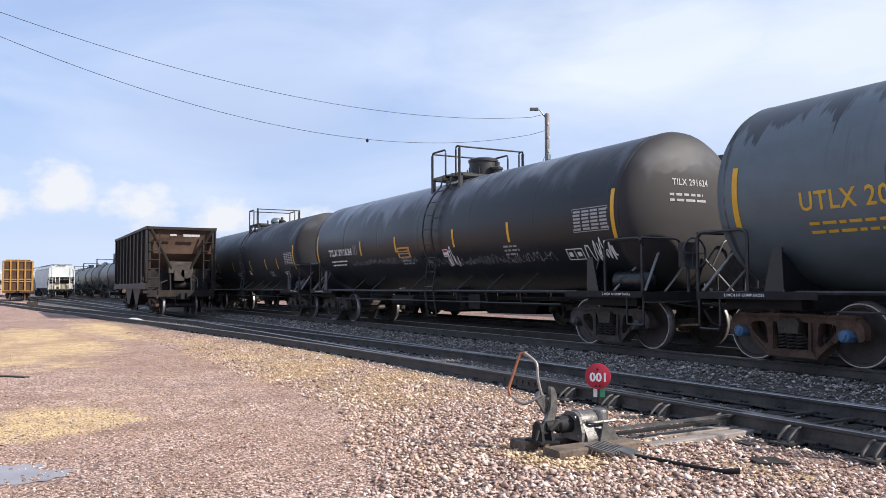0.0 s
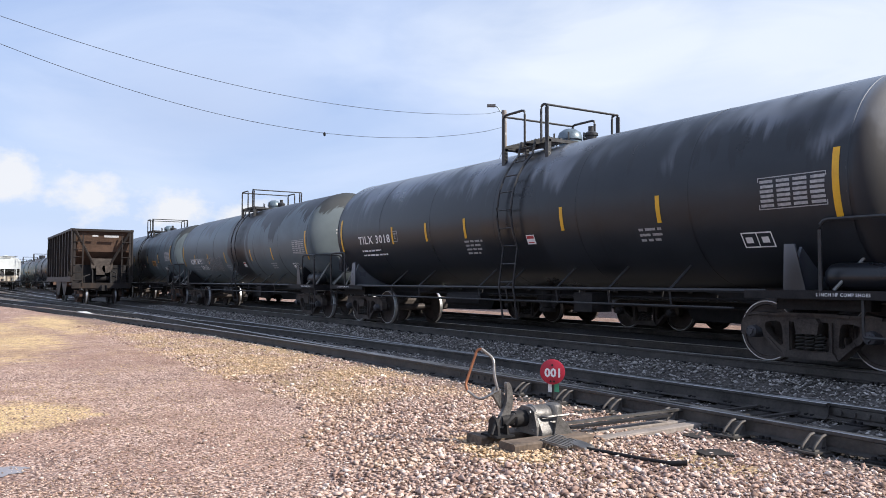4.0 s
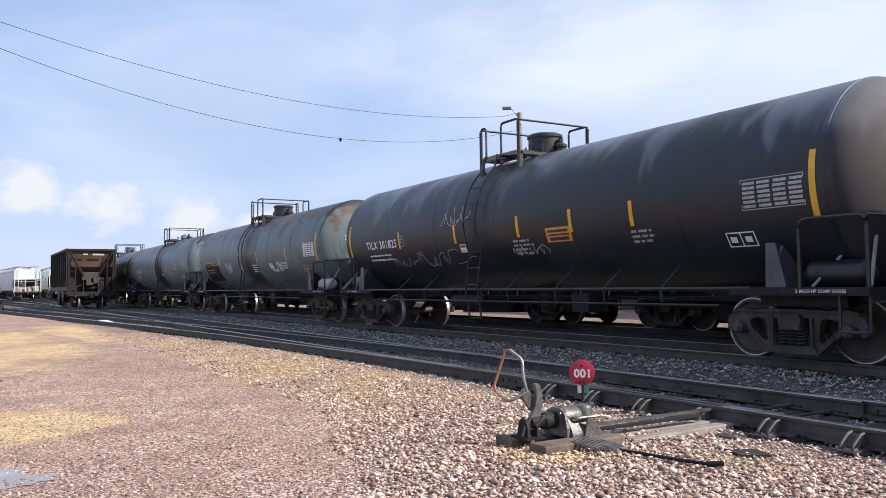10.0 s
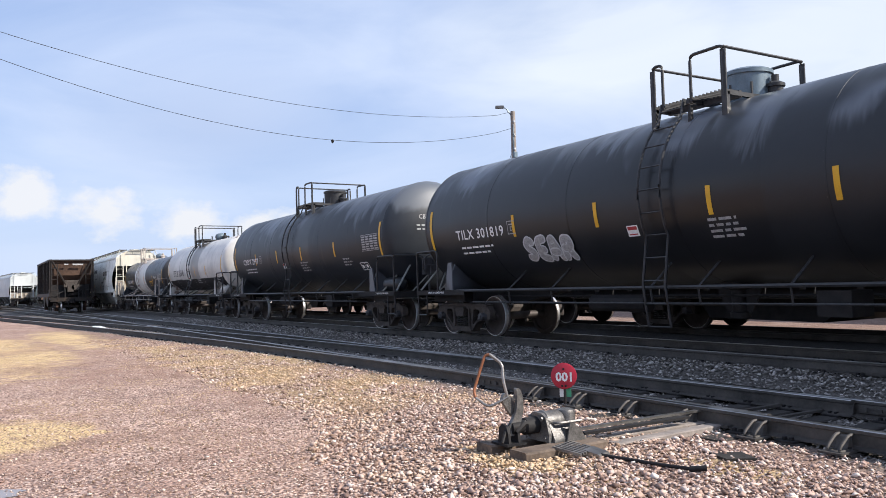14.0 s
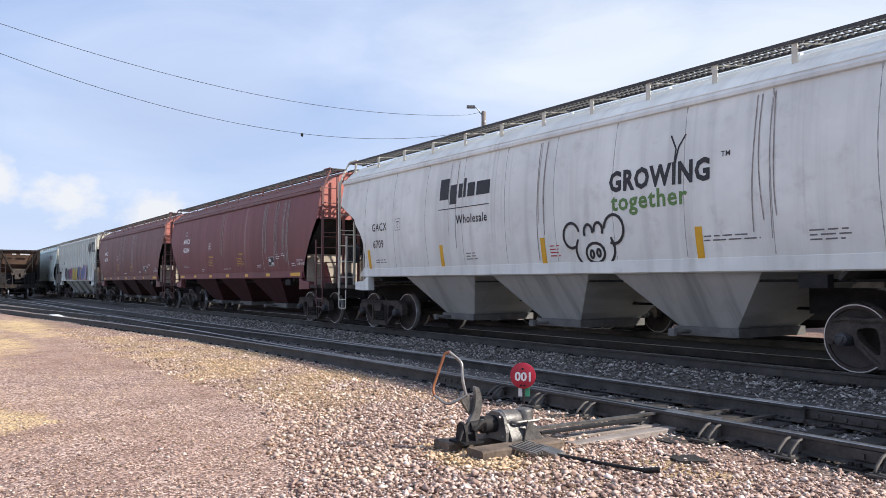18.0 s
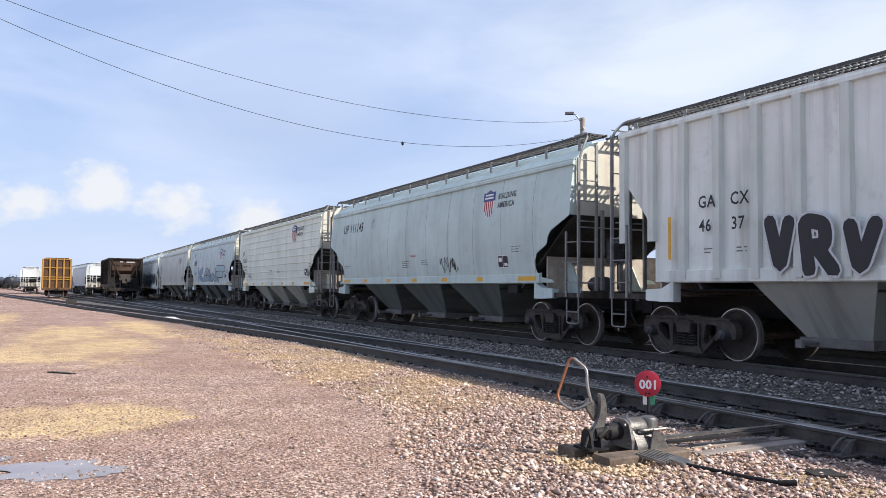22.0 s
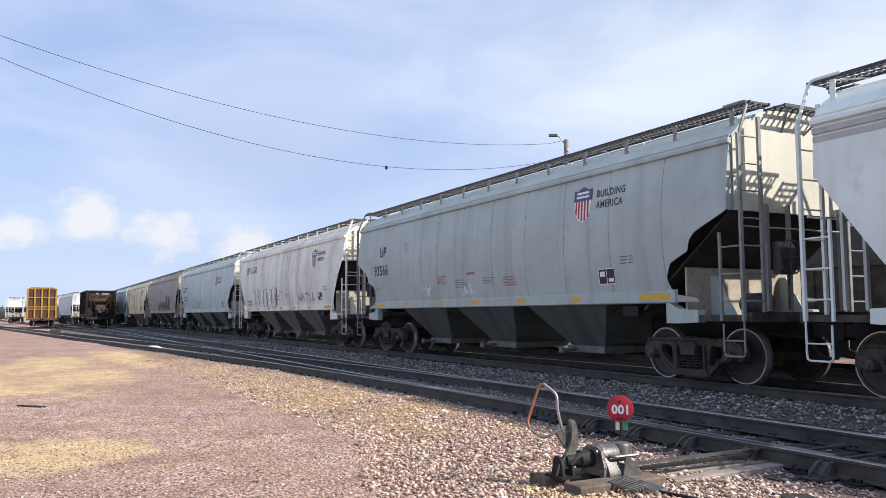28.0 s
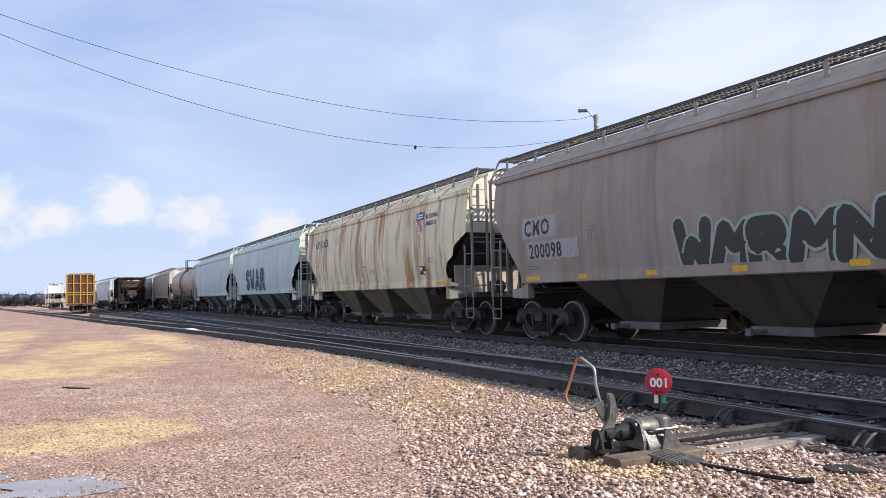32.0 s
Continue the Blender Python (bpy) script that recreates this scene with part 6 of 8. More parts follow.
def switch_points(t):
    for s, side in ((-1, 0.0), (1, 0.0)):
        line = [(-4.9 - 0.6 * i, SIDE + s * 0.755 - s * 0.062 * (1 if s > 0 else 1.6) - (0.0 if s < 0 else 0.0) - 0.0009 * (i * 0.6) ** 2) for i in range(12)]
        put("switch_point", rail_mesh("switch_point", line, SIDE_Z - 0.004, [M_RAIL, M_RAILTOP]), t)
    bm = bmesh.new()
    for x in (-5.25, -5.75):
        box(bm, x - 0.03, x + 0.03, SIDE - 0.85, SIDE + 0.85, SIDE_Z - 0.16, SIDE_Z - 0.135)
    part("switch_rod", bm, M_RAIL, t)


TIE_M, PLATES_M = tie_mesh(), plates_mesh()


def tracks():
    track("track_main", "main track under the passing train with worn shiny rails", lambda x: TRACK, 120, -900, 0.0, True, (4.0, -34.0), 20.0)
    t = track("track_siding", "siding with dark rails and creosoted ties along the gravel", lambda x: SIDE, 60, -420, SIDE_Z, True, (3.0, -44.0), 20.0)
    rail_braces(t)
    joint_bars(t)
    switch_points(t)
    track("track_branch", "diverging siding curving away over the gravel", branch_y, -5.5, -330, SIDE_Z, False, (-13.5, -70.0), 2.0)
    track("track_branch_far", "second diverging siding in the distance", second_y, -34.0, -330, SIDE_Z, False, (-44, -80), 3.0)
    track("track_behind", "track beyond the passing train in full sun", lambda x: TRACK + 5.2, 80, -300, -0.05, True, None, 20.0)


def puddles():
    for cx, cy, rx, ry, seed in PUDDLES:
        rng = random.Random(seed)
        n = 72
        ph = [rng.uniform(0, 6.28) for _ in range(5)]
        pts = []
        for i in range(n):
            a = i * math.tau / n
            k = 1 + sum(0.24 / (j + 1) * math.sin((j + 2) * a + ph[j]) for j in range(5)) + 0.34 * noise.noise((2.2 * math.cos(a), 2.2 * math.sin(a), seed * 3.1)) + 0.16 * noise.noise((7 * math.cos(a), 7 * math.sin(a), seed))
            pts.append((cx + rx * k * math.cos(a), cy + ry * k * math.sin(a)))
        zc = lift_at(cx, cy) + 0.012
        me = pydata("puddle", [(cx, cy, zc)] + [(x, y, zc) for x, y in pts], [(0, i + 1, (i + 1) % n + 1) for i in range(n)], M_WATER)
        tagged(put("puddle", me, None), "shallow muddy puddle on the dirt reflecting the sky", "puddle", "puddles")


# ---- switch stand ----
M_CAST = grained("grey_cast_iron", (0.05, 0.048, 0.047), (0.25, 0.24, 0.23), 9, 0.42, 0.5, 0.4)
M_BARE = grained("worn_bare_steel", (0.2, 0.19, 0.18), (0.4, 0.38, 0.36), 8, 0.35, 0.9)
M_COPPER = grained("rusty_orange_grip", (0.16, 0.055, 0.025), (0.36, 0.15, 0.075), 10, 0.5, 0.3)
M_TARGET = grained("red_target_enamel", (0.36, 0.014, 0.036), (0.45, 0.028, 0.052), 6, 0.4, 0.0, 0.05)
M_TGREEN = grained("green_reflector", (0.05, 0.30, 0.17), (0.08, 0.38, 0.22), 6, 0.4)


def switch_stand():
    """Low ground-throw stand; built round (0, 0) on top of its timbers, y towards the track."""
    gz = lift_at(-5.5, 4.2)
    for x, y0 in ((-5.80, 3.86), (-5.36, 3.90)):
        w = 0.23
        bm = bmesh.new()
        prism(bm, [(x - w / 2, gz - 0.12), (x + w / 2, gz - 0.12), (x + w / 2, gz + 0.065), (x + w / 2 - 0.015, gz + 0.08), (x - w / 2 + 0.015, gz + 0.08), (x - w / 2, gz + 0.065)], y0, 4.78)
        tagged(part("head_timber", bm, M_TIMBER, None, "", 0), "split grey weathered wooden head timber under the switch stand", "timber", "head timbers")
    for x, y0, y1, w, turn in ((-5.66, 4.85, 6.36, 0.17, -1.5), (-5.36, 4.95, 6.34, 0.15, 2.0)):
        bm = bmesh.new()
        prism(bm, [(-w / 2, -0.05), (w / 2, -0.05), (w / 2, 0.012), (w / 2 - 0.012, 0.022), (-w / 2 + 0.01, 0.02), (-w / 2, 0.010)], 0.0, y1 - y0)
        tagged(part("plank", bm, M_PLANK, None, "", 0, pose(x, y0, gz, 0, 0, turn)), "dusty weathered plank lying flush in the gravel beside the rail", "plank", "planks between switch stand and rail")
    st = thing("switch_stand", "grey cast-iron switch stand with a round red target on two timbers", "switch stand", "", pose(-5.63, 4.36, gz + 0.08))
    # housing: a barrel with a flanged front, ribbed top and spindle turret
    bm = bmesh.new()
    lathe(bm, [(0, 0), (0.09, 0), (0.112, 0.02), (0.112, 0.045), (0.102, 0.05), (0.102, 0.19), (0.09, 0.21), (0, 0.21)], 24, "y")
    bmesh.ops.transform(bm, matrix=pose(0.02, -0.03, 0.145), verts=bm.verts)
    prism(bm, [(-0.17, 0.0), (0.21, 0.0), (0.21, 0.03), (0.14, 0.15), (-0.10, 0.15), (-0.17, 0.03)], -0.02, 0.22)
    part("housing", bm, M_CAST, st, "", 40)
    bm = bmesh.new()
    prism(bm, [(-0.15, 0.0), (0.18, 0.0), (0.18, 0.08), (0.14, 0.21), (0.08, 0.245), (-0.04, 0.245), (-0.10, 0.20), (-0.13, 0.08)], -0.06, -0.03)
    part("front_flange", bm, M_CAST, st)
    bm = bmesh.new()
    lathe(bm, [(0.085, 0), (0.085, 0.19), (0.075, 0.215), (0.05, 0.225), (0, 0.23)], 20, "z")
    part("spindle_turret", bm, M_CAST, st, "", 40, pose(0.0, 0.28, 0.02))
    b2 = bmesh.new()
    lathe(b2, [(0, -0.022), (0.017, -0.022), (0.017, 0.0)], 6, "y")
    bolt = mesh_of("flange_bolt", b2, M_CAST)
    for x, z in ((-0.10, 0.04), (0.14, 0.04), (-0.07, 0.20), (0.10, 0.20)):
        put("flange_bolt", bolt, st, pose(x, -0.06, z))
    bm = bmesh.new()
    tube(bm, bend([(0.14, 0.02, 0.16), (0.19, 0.05, 0.16), (0.19, 0.30, 0.16)], 0.04), 0.014)
    part("latch_bar", bm, M_CAST, st, "", 50)
    bm = bmesh.new()
    prism(bm, [(0.10, 0.0), (0.32, 0.0), (0.24, 0.11), (0.14, 0.17)], 0.215, 0.23, "x")
    part("foot_lug", bm, M_CAST, st)
    # lever end: axle, jaws, yoke
    bm = bmesh.new()
    lathe(bm, [(0, -0.28), (0.05, -0.28), (0.055, -0.16), (0.075, -0.14), (0.075, 0.0), (0, 0)], 16, "y")
    part("axle", bm, M_STEEL_DARK, st, "", 40, pose(0.0, -0.05, 0.135))
    for y in (-0.40, -0.30):
        bm = bmesh.new()
        prism(bm, [(-0.10, 0.0), (0.07, 0.0), (0.055, 0.10), (0.03, 0.16), (-0.03, 0.18), (-0.075, 0.14)], y, y + 0.024)
        part("yoke", bm, M_STEEL_DARK, st)
    bm = bmesh.new()
    box(bm, -0.14, 0.10, -0.44, -0.24, 0.0, 0.018)
    part("yoke_base", bm, M_STEEL_DARK, st)
    bm = bmesh.new()
    tube(bm, [(0.05, -0.46, 0.03), (0.02, -0.40, 0.12), (0.0, -0.33, 0.17)], 0.014, 6)
    tube(bm, [(0.04, -0.30, 0.10), (0.05, -0.22, 0.17), (0.04, -0.14, 0.16)], 0.024, 6)
    part("crank", bm, M_STEEL_DARK, st, "", 50)
    bm = bmesh.new()
    box(bm, -0.05, 0.05, -0.22, -0.09, 0.09, 0.19)
    bmesh.ops.bevel(bm, geom=bm.edges[:], offset=0.012, segments=1, affect="EDGES")
    part("axle_box", bm, M_CAST, st)
    bm = bmesh.new()
    prism(bm, rounded([(-0.40, 0.10), (-0.31, 0.06), (-0.24, 0.16), (-0.20, 0.28), (-0.205, 0.40), (-0.235, 0.47), (-0.275, 0.475), (-0.265, 0.40), (-0.27, 0.30), (-0.32, 0.20)], 0.03), -0.02, 0.02, "x")
    part("lever_jaw", bm, M_CAST, st)
    bm = bmesh.new()
    prism(bm, rounded([(-0.40, 0.375), (-0.37, 0.435), (-0.33, 0.43), (-0.22, 0.29), (-0.24, 0.21), (-0.29, 0.22)], 0.03), -0.06, -0.022, "x")
    part("lever_foot", bm, M_CAST, st)
    bm = bmesh.new()
    tube(bm, bend([(-0.02, -0.34, 0.40), (-0.05, -0.36, 0.54), (-0.08, -0.34, 0.68), (-0.16, -0.42, 0.765)], 0.05), 0.014, 8)
    part("lever", bm, M_BARE, st, "", 50)
    bm = bmesh.new()
    tube(bm, bend([(-0.16, -0.42, 0.765), (-0.19, -0.45, 0.755), (-0.20, -0.57, 0.45), (-0.17, -0.57, 0.40)], 0.03), 0.013, 8)
    part("lever_grip", bm, M_COPPER, st, "rusty orange grip of the lever", 50)
    bm = bmesh.new()
    tube(bm, bend([(-0.17, -0.57, 0.40), (-0.08, -0.50, 0.32), (-0.04, -0.42, 0.36), (-0.02, -0.34, 0.40)], 0.05), 0.012, 8)
    part("lever_loop", bm, M_BARE, st, "", 50)
    # target on its mast
    bm = bmesh.new()
    tube(bm, [(0.0, 0.28, 0.28), (0.0, 0.28, 0.66)], 0.014, 8)
    part("mast", bm, M_STEEL_DARK, st)
    face = pose(0.0, 0.28, 0.535, 0, 0, 40) @ pose(0, -0.022, 0)
    bm = bmesh.new()
    lathe(bm, [(0, -0.008), (0.110, -0.008), (0.117, -0.004), (0.117, 0.004), (0.110, 0.008), (0, 0.008)], 40, "y")
    disc = part("target", bm, M_TARGET, st, "round red target disc with white number", 30, face)
    flat, faces = letters("001", 0.080, 1.0, 0.034, 1.0)
    w = max(u for u, _ in flat)
    put("number", pydata("number", [(u - w / 2, -0.0105, v - 0.045) for u, v in flat], faces, M_WHITE), disc)
    b2 = bmesh.new()
    lathe(b2, [(0, -0.014), (0.010, -0.014), (0.010, -0.006)], 8, "y")
    stud = mesh_of("bolt", b2, M_STEEL_DARK)
    for x, z in ((0, 0.062), (-0.016, -0.088), (0.016, -0.088)):
        put("bolt", stud, disc, pose(x, 0, z))
    bm = bmesh.new()
    box(bm, -0.045, 0.0, 0.012, 0.018, -0.19, -0.08)
    part("white_flag", bm, M_STRIPE_WHITE, st, "", 0, face)
    bm = bmesh.new()
    box(bm, 0.004, 0.055, 0.03, 0.036, -0.19, 0.03)
    part("green_flag", bm, M_TGREEN, st, "green reflective flag behind the target", 0, face)
    bm = bmesh.new()
    box(bm, -0.035, 0.025, 0.30, 2.3, 0.03, 0.052)
    part("throw_rod", bm, M_BARE, st)
    bm = bmesh.new()
    box(bm, 0.04, 0.12, 0.40, 1.75, 0.005, 0.028)
    part("lock_rod", bm, M_STEEL_DARK, st)
    # things lying beside the stand
    ped = thing("foot_pedal", "worn steel foot pedal grille lying by the switch stand", "pedal", "", pose(-5.32, 4.36, gz + 0.02, 0, 0, 20))
    b2 = bmesh.new()
    prism(b2, [(-0.02, 0.05), (0.24, 0.02), (0.24, 0.04), (-0.02, 0.075)], -0.012, 0.012)
    slat = mesh_of("slat", b2, M_CAST)
    for k in range(7):
        put("slat", slat, ped, pose(0, -0.15 + 0.045 * k, 0))
    bm = bmesh.new()
    box(bm, -0.04, 0.0, -0.18, 0.16, 0.0, 0.05)
    part("hinge_bar", bm, M_CAST, ped)
    bm = bmesh.new()
    prism(bm, [(0.2, 0.0), (0.36, 0.0), (0.34, 0.022), (0.2, 0.05)], -0.04, 0.13)
    part("toe_plate", bm, M_BARE, ped, "bright worn toe plate")
    bm = bmesh.new()
    tube(bm, [(-5.05, 4.48, gz + 0.03), (-4.5, 4.62, gz + 0.024), (-4.18, 4.70, gz + 0.03)], 0.015, 8)
    tube(bm, [(-4.24, 4.66, gz + 0.03), (-4.14, 4.74, gz + 0.045)], 0.022, 8)
    tagged(part("steel_bar", bm, M_STEEL_DARK, None, "", 50), "dark steel bar lying on the gravel", "bar")


def small_clutter():
    bm = bmesh.new()
    prism(bm, [(-14.66, -0.14), (-14.22, 0.20), (-14.27, 0.27), (-14.70, -0.05)], -0.27, -0.235, "z")
    tagged(part("scrap_plank", bm, M_TIE, None), "small dark plank lying on the dirt", "plank")
    bm = bmesh.new()
    prism(bm, [(-4.60, 5.30), (-4.36, 5.22), (-4.22, 5.42), (-4.45, 5.52)], -0.29, -0.255, "z")
    tagged(part("scrap_board", bm, M_TIE, None), "dark broken board half buried in the gravel", "board")
    # low switch indicator far along the branch
    p = thing("switch_marker", "small dark low switch stand beside the far track", "switch stand")
    bm = bmesh.new()
    box(bm, -64.3, -63.6, 1.35, 2.05, -0.27, 0.2)
    part("base", bm, M_TIE, p)
    bm = bmesh.new()
    tube(bm, [(-64.0, 1.5, 0.1), (-64.0, 1.5, 0.55)], 0.04, 6)
    part("post", bm, M_STEEL_DARK, p)
    bm = bmesh.new()
    tube(bm, [(-64.0, 1.9, 0.1), (-64.0, 1.9, 0.5)], 0.04, 6)
    part("post", bm, M_STEEL_DARK, p)
    bm = bmesh.new()
    prism(bm, [(-37.6, 4.75), (-35.2, 4.65), (-35.2, 5.0), (-37.5, 5.1)], -0.24, -0.16, "z")
    tagged(part("white_plank", bm, M_STRIPE_WHITE, None), "pale painted plank lying beside the rail", "plank")


# ---- utility pole and wires ----
M_POLE = grained("grey_brown_pole", (0.16, 0.135, 0.12), (0.36, 0.32, 0.29), 2, 0.85, bump=0.4)


def utility_pole():
    p = thing("utility_pole", "tall weathered wooden utility pole with street light and two wires", "utility pole", "", pose(-34.48, 25.54, 0))
    bm = bmesh.new()
    lathe(bm, [(0.19, -0.4), (0.13, 10.45), (0.12, 10.55), (0, 10.56)], 12, "z")
    part("pole", bm, M_POLE, p, "", 40)
    bm = bmesh.new()
    tube(bm, bend([(0, 0, 10.2), (-0.15, -0.35, 10.72), (-0.25, -0.5, 10.78)], 0.15), 0.03, 6)
    part("lamp_arm", bm, M_VALVE, p)
    bm = bmesh.new()
    prism(bm, [(-0.12, -0.08), (0.12, -0.08), (0.08, 0.06), (-0.08, 0.06)], -0.25, 0.2)
    part("lamp_head", bm, M_CAP, p, "", 0, pose(-0.3, -0.62, 10.80, 0, 0, -30))
    for k in range(3):
        bm = bmesh.new()
        lathe(bm, [(0, 0), (0.05, 0), (0.07, 0.06), (0.04, 0.09), (0.06, 0.14), (0, 0.16)], 10, "z")
        part("insulator", bm, M_STRIPE_WHITE, p, "white porcelain insulator", 40, pose(0.16, -0.05, 8.4 + 0.75 * k))
    bm = bmesh.new()
    box(bm, 0.08, 0.25, -0.15, 0.05, 8.0, 8.3)
    tube(bm, [(0.13, -0.1, 8.1), (0.15, -0.12, 9.8)], 0.03, 6)
    part("cable_riser", bm, M_VALVE, p)
    # wires: from the pole over the yard
    ax, ay, bx, by = -35.5, 25.8, -27.0, -14.0
    for (h0, a, b) in ((10.60, -7.65, 11.15), (9.70, -10.85, 16.2)):
        pts = []
        for i in range(61):
            u = 1.05 * i / 60
            z = h0 + a * u + b * u * u
            pts.append((ax + (bx - ax) * u + 34.48, ay + (by - ay) * u - 25.54, z))
        pts[0] = (0.0, 0.0, h0 - 0.05)
        bm = bmesh.new()
        tube(bm, pts, 0.010, 5)
        part("wire", bm, M_STEEL_DARK, p)
    bm = bmesh.new()
    u = 0.289
    lathe(bm, [(0, -0.1), (0.06, -0.05), (0.07, 0.03), (0, 0.1)], 8, "z")
    part("wire_splice", bm, M_STEEL_DARK, p, "", 0, pose(ax + (bx - ax) * u + 34.48, ay + (by - ay) * u - 25.54, 9.70 - 10.85 * u + 16.2 * u * u - 0.05))
    bm = bmesh.new()
    tube(bm, [(0, 0, 8.6), (-3.5, -1.6, 0.0 - 0.2)], 0.012, 5)
    part("guy_wire", bm, M_STEEL_DARK, p)

# ---- the passing train ----
# couplings, from the front: their x at 16 s
GAPS = [229.83, 211.36, 193.21, 174.96, 156.89, 138.71, 120.59, 102.44, 84.34, 66.31, 48.38, 30.04, 11.90, -4.32, -17.59, -32.59, -50.10, -67.47, -84.80, -102.38, -119.33, -135.27, -151.74, -169.23, -187.11, -204.28, -220.95, -239.08, -256.93, -274.11, -291.6, -309.2, -326.6]


def travel(t):
    u = (t - 16.0) / 16.0
    return 238.677 * u - 0.479 * u * u + 0.477 * u ** 3


TRAIN = []


def couple(i, car):
    """Takes a car into the train, behind coupling i - 1."""
    front = GAPS[i - 1] if i else GAPS[0] + 18.2
    rear = GAPS[i] if i < len(GAPS) else None
    TRAIN.append((car, (front + rear) / 2))


def clen(i):
    return GAPS[i - 1] - GAPS[i]


BLK, BLK2 = (0.011, 0.014, 0.019), (0.016, 0.020, 0.027)
GRY, LGT = (0.062, 0.07, 0.085), (0.12, 0.133, 0.15)


def tagger(seed, x, s, w, h, mat, stroke=0.04, n=4):
    def fn(car, surf, at):
        scrawl(seed, w, h, surf, x, s, mat, car, stroke, n)
    return fn


def tank_piece(word, x, s, w, h, fills, outline, **kw):
    def fn(car, surf, at):
        sprayed(word, w, h, surf, x, s, fills, outline, car, z0=-9.0, **kw)
    return fn


def backing(x, s, w, h, mat):
    """A painted-over field behind lettering."""
    def fn(car, surf, at):
        f, q = plate(w, h, 1, 6)
        on_surface("painted_field", f, q, surf, x, s, mat, car, "", 0.003)
    return fn


def diamond(x, s=-0.9):
    def fn(car, surf, at):
        on_surface("hazard_placard", [(0, -0.20), (0.17, 0), (0, 0.20), (-0.17, 0)], [(0, 1, 2, 3)], surf, x, s, M_WHITE, car)
        f, q = merged([(-0.06, -0.07, 0.12, 0.14)])
        on_surface("placard_print", f, q, surf, x, s, M_INK, car, "", 0.010)
    return fn


PALE_TANK = grained("dusty_white_steel", (0.30, 0.30, 0.31), (0.48, 0.48, 0.48), 4, 0.5)


def build_tanks():
    p = tank_paint
    couple(0, tank_car(18.2, "grey tank car with yellow lettering and black spill stains", p("tank_grey_a", (0.100, 0.128, 0.146), 0.92, 0.42, 0.3, 0.2, seed=1), number="UTLX 207", ink=M_YELLOW, small=M_YELLOW, size=0.27, wide=1.5, blue=1, rusty=1))
    couple(1, tank_car(clen(1), "glossy black tank car with white lettering and scratched graffiti", p("tank_black_a", BLK, 0.3, 0.3, 0.2, 0.3, seed=2, rough=0.33, dust=0.5), number="TILX 291624", dome="drum", placard=(-1.34, M_ORANGE), perch=(-0.07, 0), stripes=(-3.95, -1.42, 1.92, 4.39), wide=2.0,
                       extra=[tagger(5, -4.9, -0.78, 4.6, 0.20, M_DIMWHITE, 0.010, 34), tagger(6, 0.2, -0.95, 5.6, 0.24, M_DIMWHITE, 0.010, 36), tagger(9, 1.4, -0.95, 0.5, 0.5, M_WHITE, 0.025, 3), tagger(7, 6.9, -1.0, 0.8, 0.5, M_WHITE, 0.035, 4)]))
    couple(2, tank_car(clen(2), "matt black tank car with white lettering", p("tank_black_b", BLK2, 0.4, 0.2, 0.3, 0.2, seed=3, rough=0.5, dust=0.3), number="ADMX 28504", perch=(-0.36, 0), stripes=(-4.47, -1.55, 1.5, 3.88, 5.51), wide=1.5))
    couple(3, tank_car(clen(3), "black tank car with yellow reflectors and white lettering", p("tank_black_c", BLK, 0.4, 0.2, 0.4, 0.2, seed=4, rough=0.42, dust=0.45), number="ADMX 28426", perch=(-0.31, 0), stripes=(-5.66, -3.78, -1.06, 2.17, 4.48)))
    couple(4, tank_car(clen(4), "black tank car with grey streaks down its sides", p("tank_streak_a", (0.017, 0.021, 0.027), 0.5, 0.4, 0.5, 0.6, seed=5, rough=0.33, dust=0.6), number="TILX 3018"))
    couple(5, tank_car(clen(5), "slate grey tank car with black spill band and silver graffiti", p("tank_grey_b", (0.107, 0.135, 0.150), 0.95, 0.42, 0.75, 0.3, seed=6), number="ADMX 28191", size=0.26, note=("LD LMT 206500 LB 93650 KG", "LT WT 56500 LB 36650 KG", "NEW 10-95"), stripes=(-5.68, -3.6, -1.1, 2.2, 4.5),
                       extra=[tagger(22, -5.1, -0.98, 1.0, 0.25, M_WHITE, 0.03, 6), tank_piece("SEGAR", -3.95, -1.05, 2.4, 0.62, [M_SILVER], M_DIMWHITE, thick=0.2, edge=0.02)]))
    couple(6, tank_car(clen(6), "grey tank car heavily streaked with black product", p("tank_grey_c", (0.087, 0.116, 0.132), 0.95, 0.35, 0.9, 0.9, seed=7), number="TILX 301841", note=("LD LMT 206500 LB 93650 KG", "LT WT 56500 LB 36650 KG"), placard=(3.56, M_ORANGE), rusty=1, perch=(-0.14, 0), stripes=(-4.54, -2.93, -1.29, 2.36, 4.99)))
    couple(7, tank_car(clen(7), "grey tank car with ragged black stains along the top", p("tank_grey_d", (0.122, 0.161, 0.179), 0.95, 0.42, 0.8, 1.0, seed=8), number="TILX 301814", dome="drum", placard=(3.26, M_ORANGE), perch=(-1.0, 1), stripes=(-5.67, -3.69, -1.57, 1.4, 4.14)))
    couple(8, tank_car(clen(8), "pale grey tank car with a black band round the manway", p("tank_grey_e", (0.117, 0.152, 0.170), 0.93, 0.38, 0.7, 0.3, seed=9), number="ADMX 28046", size=0.26, perch=(-0.11, 0), stripes=(-4.55, -2.67, -0.68, 1.8, 4.43)))
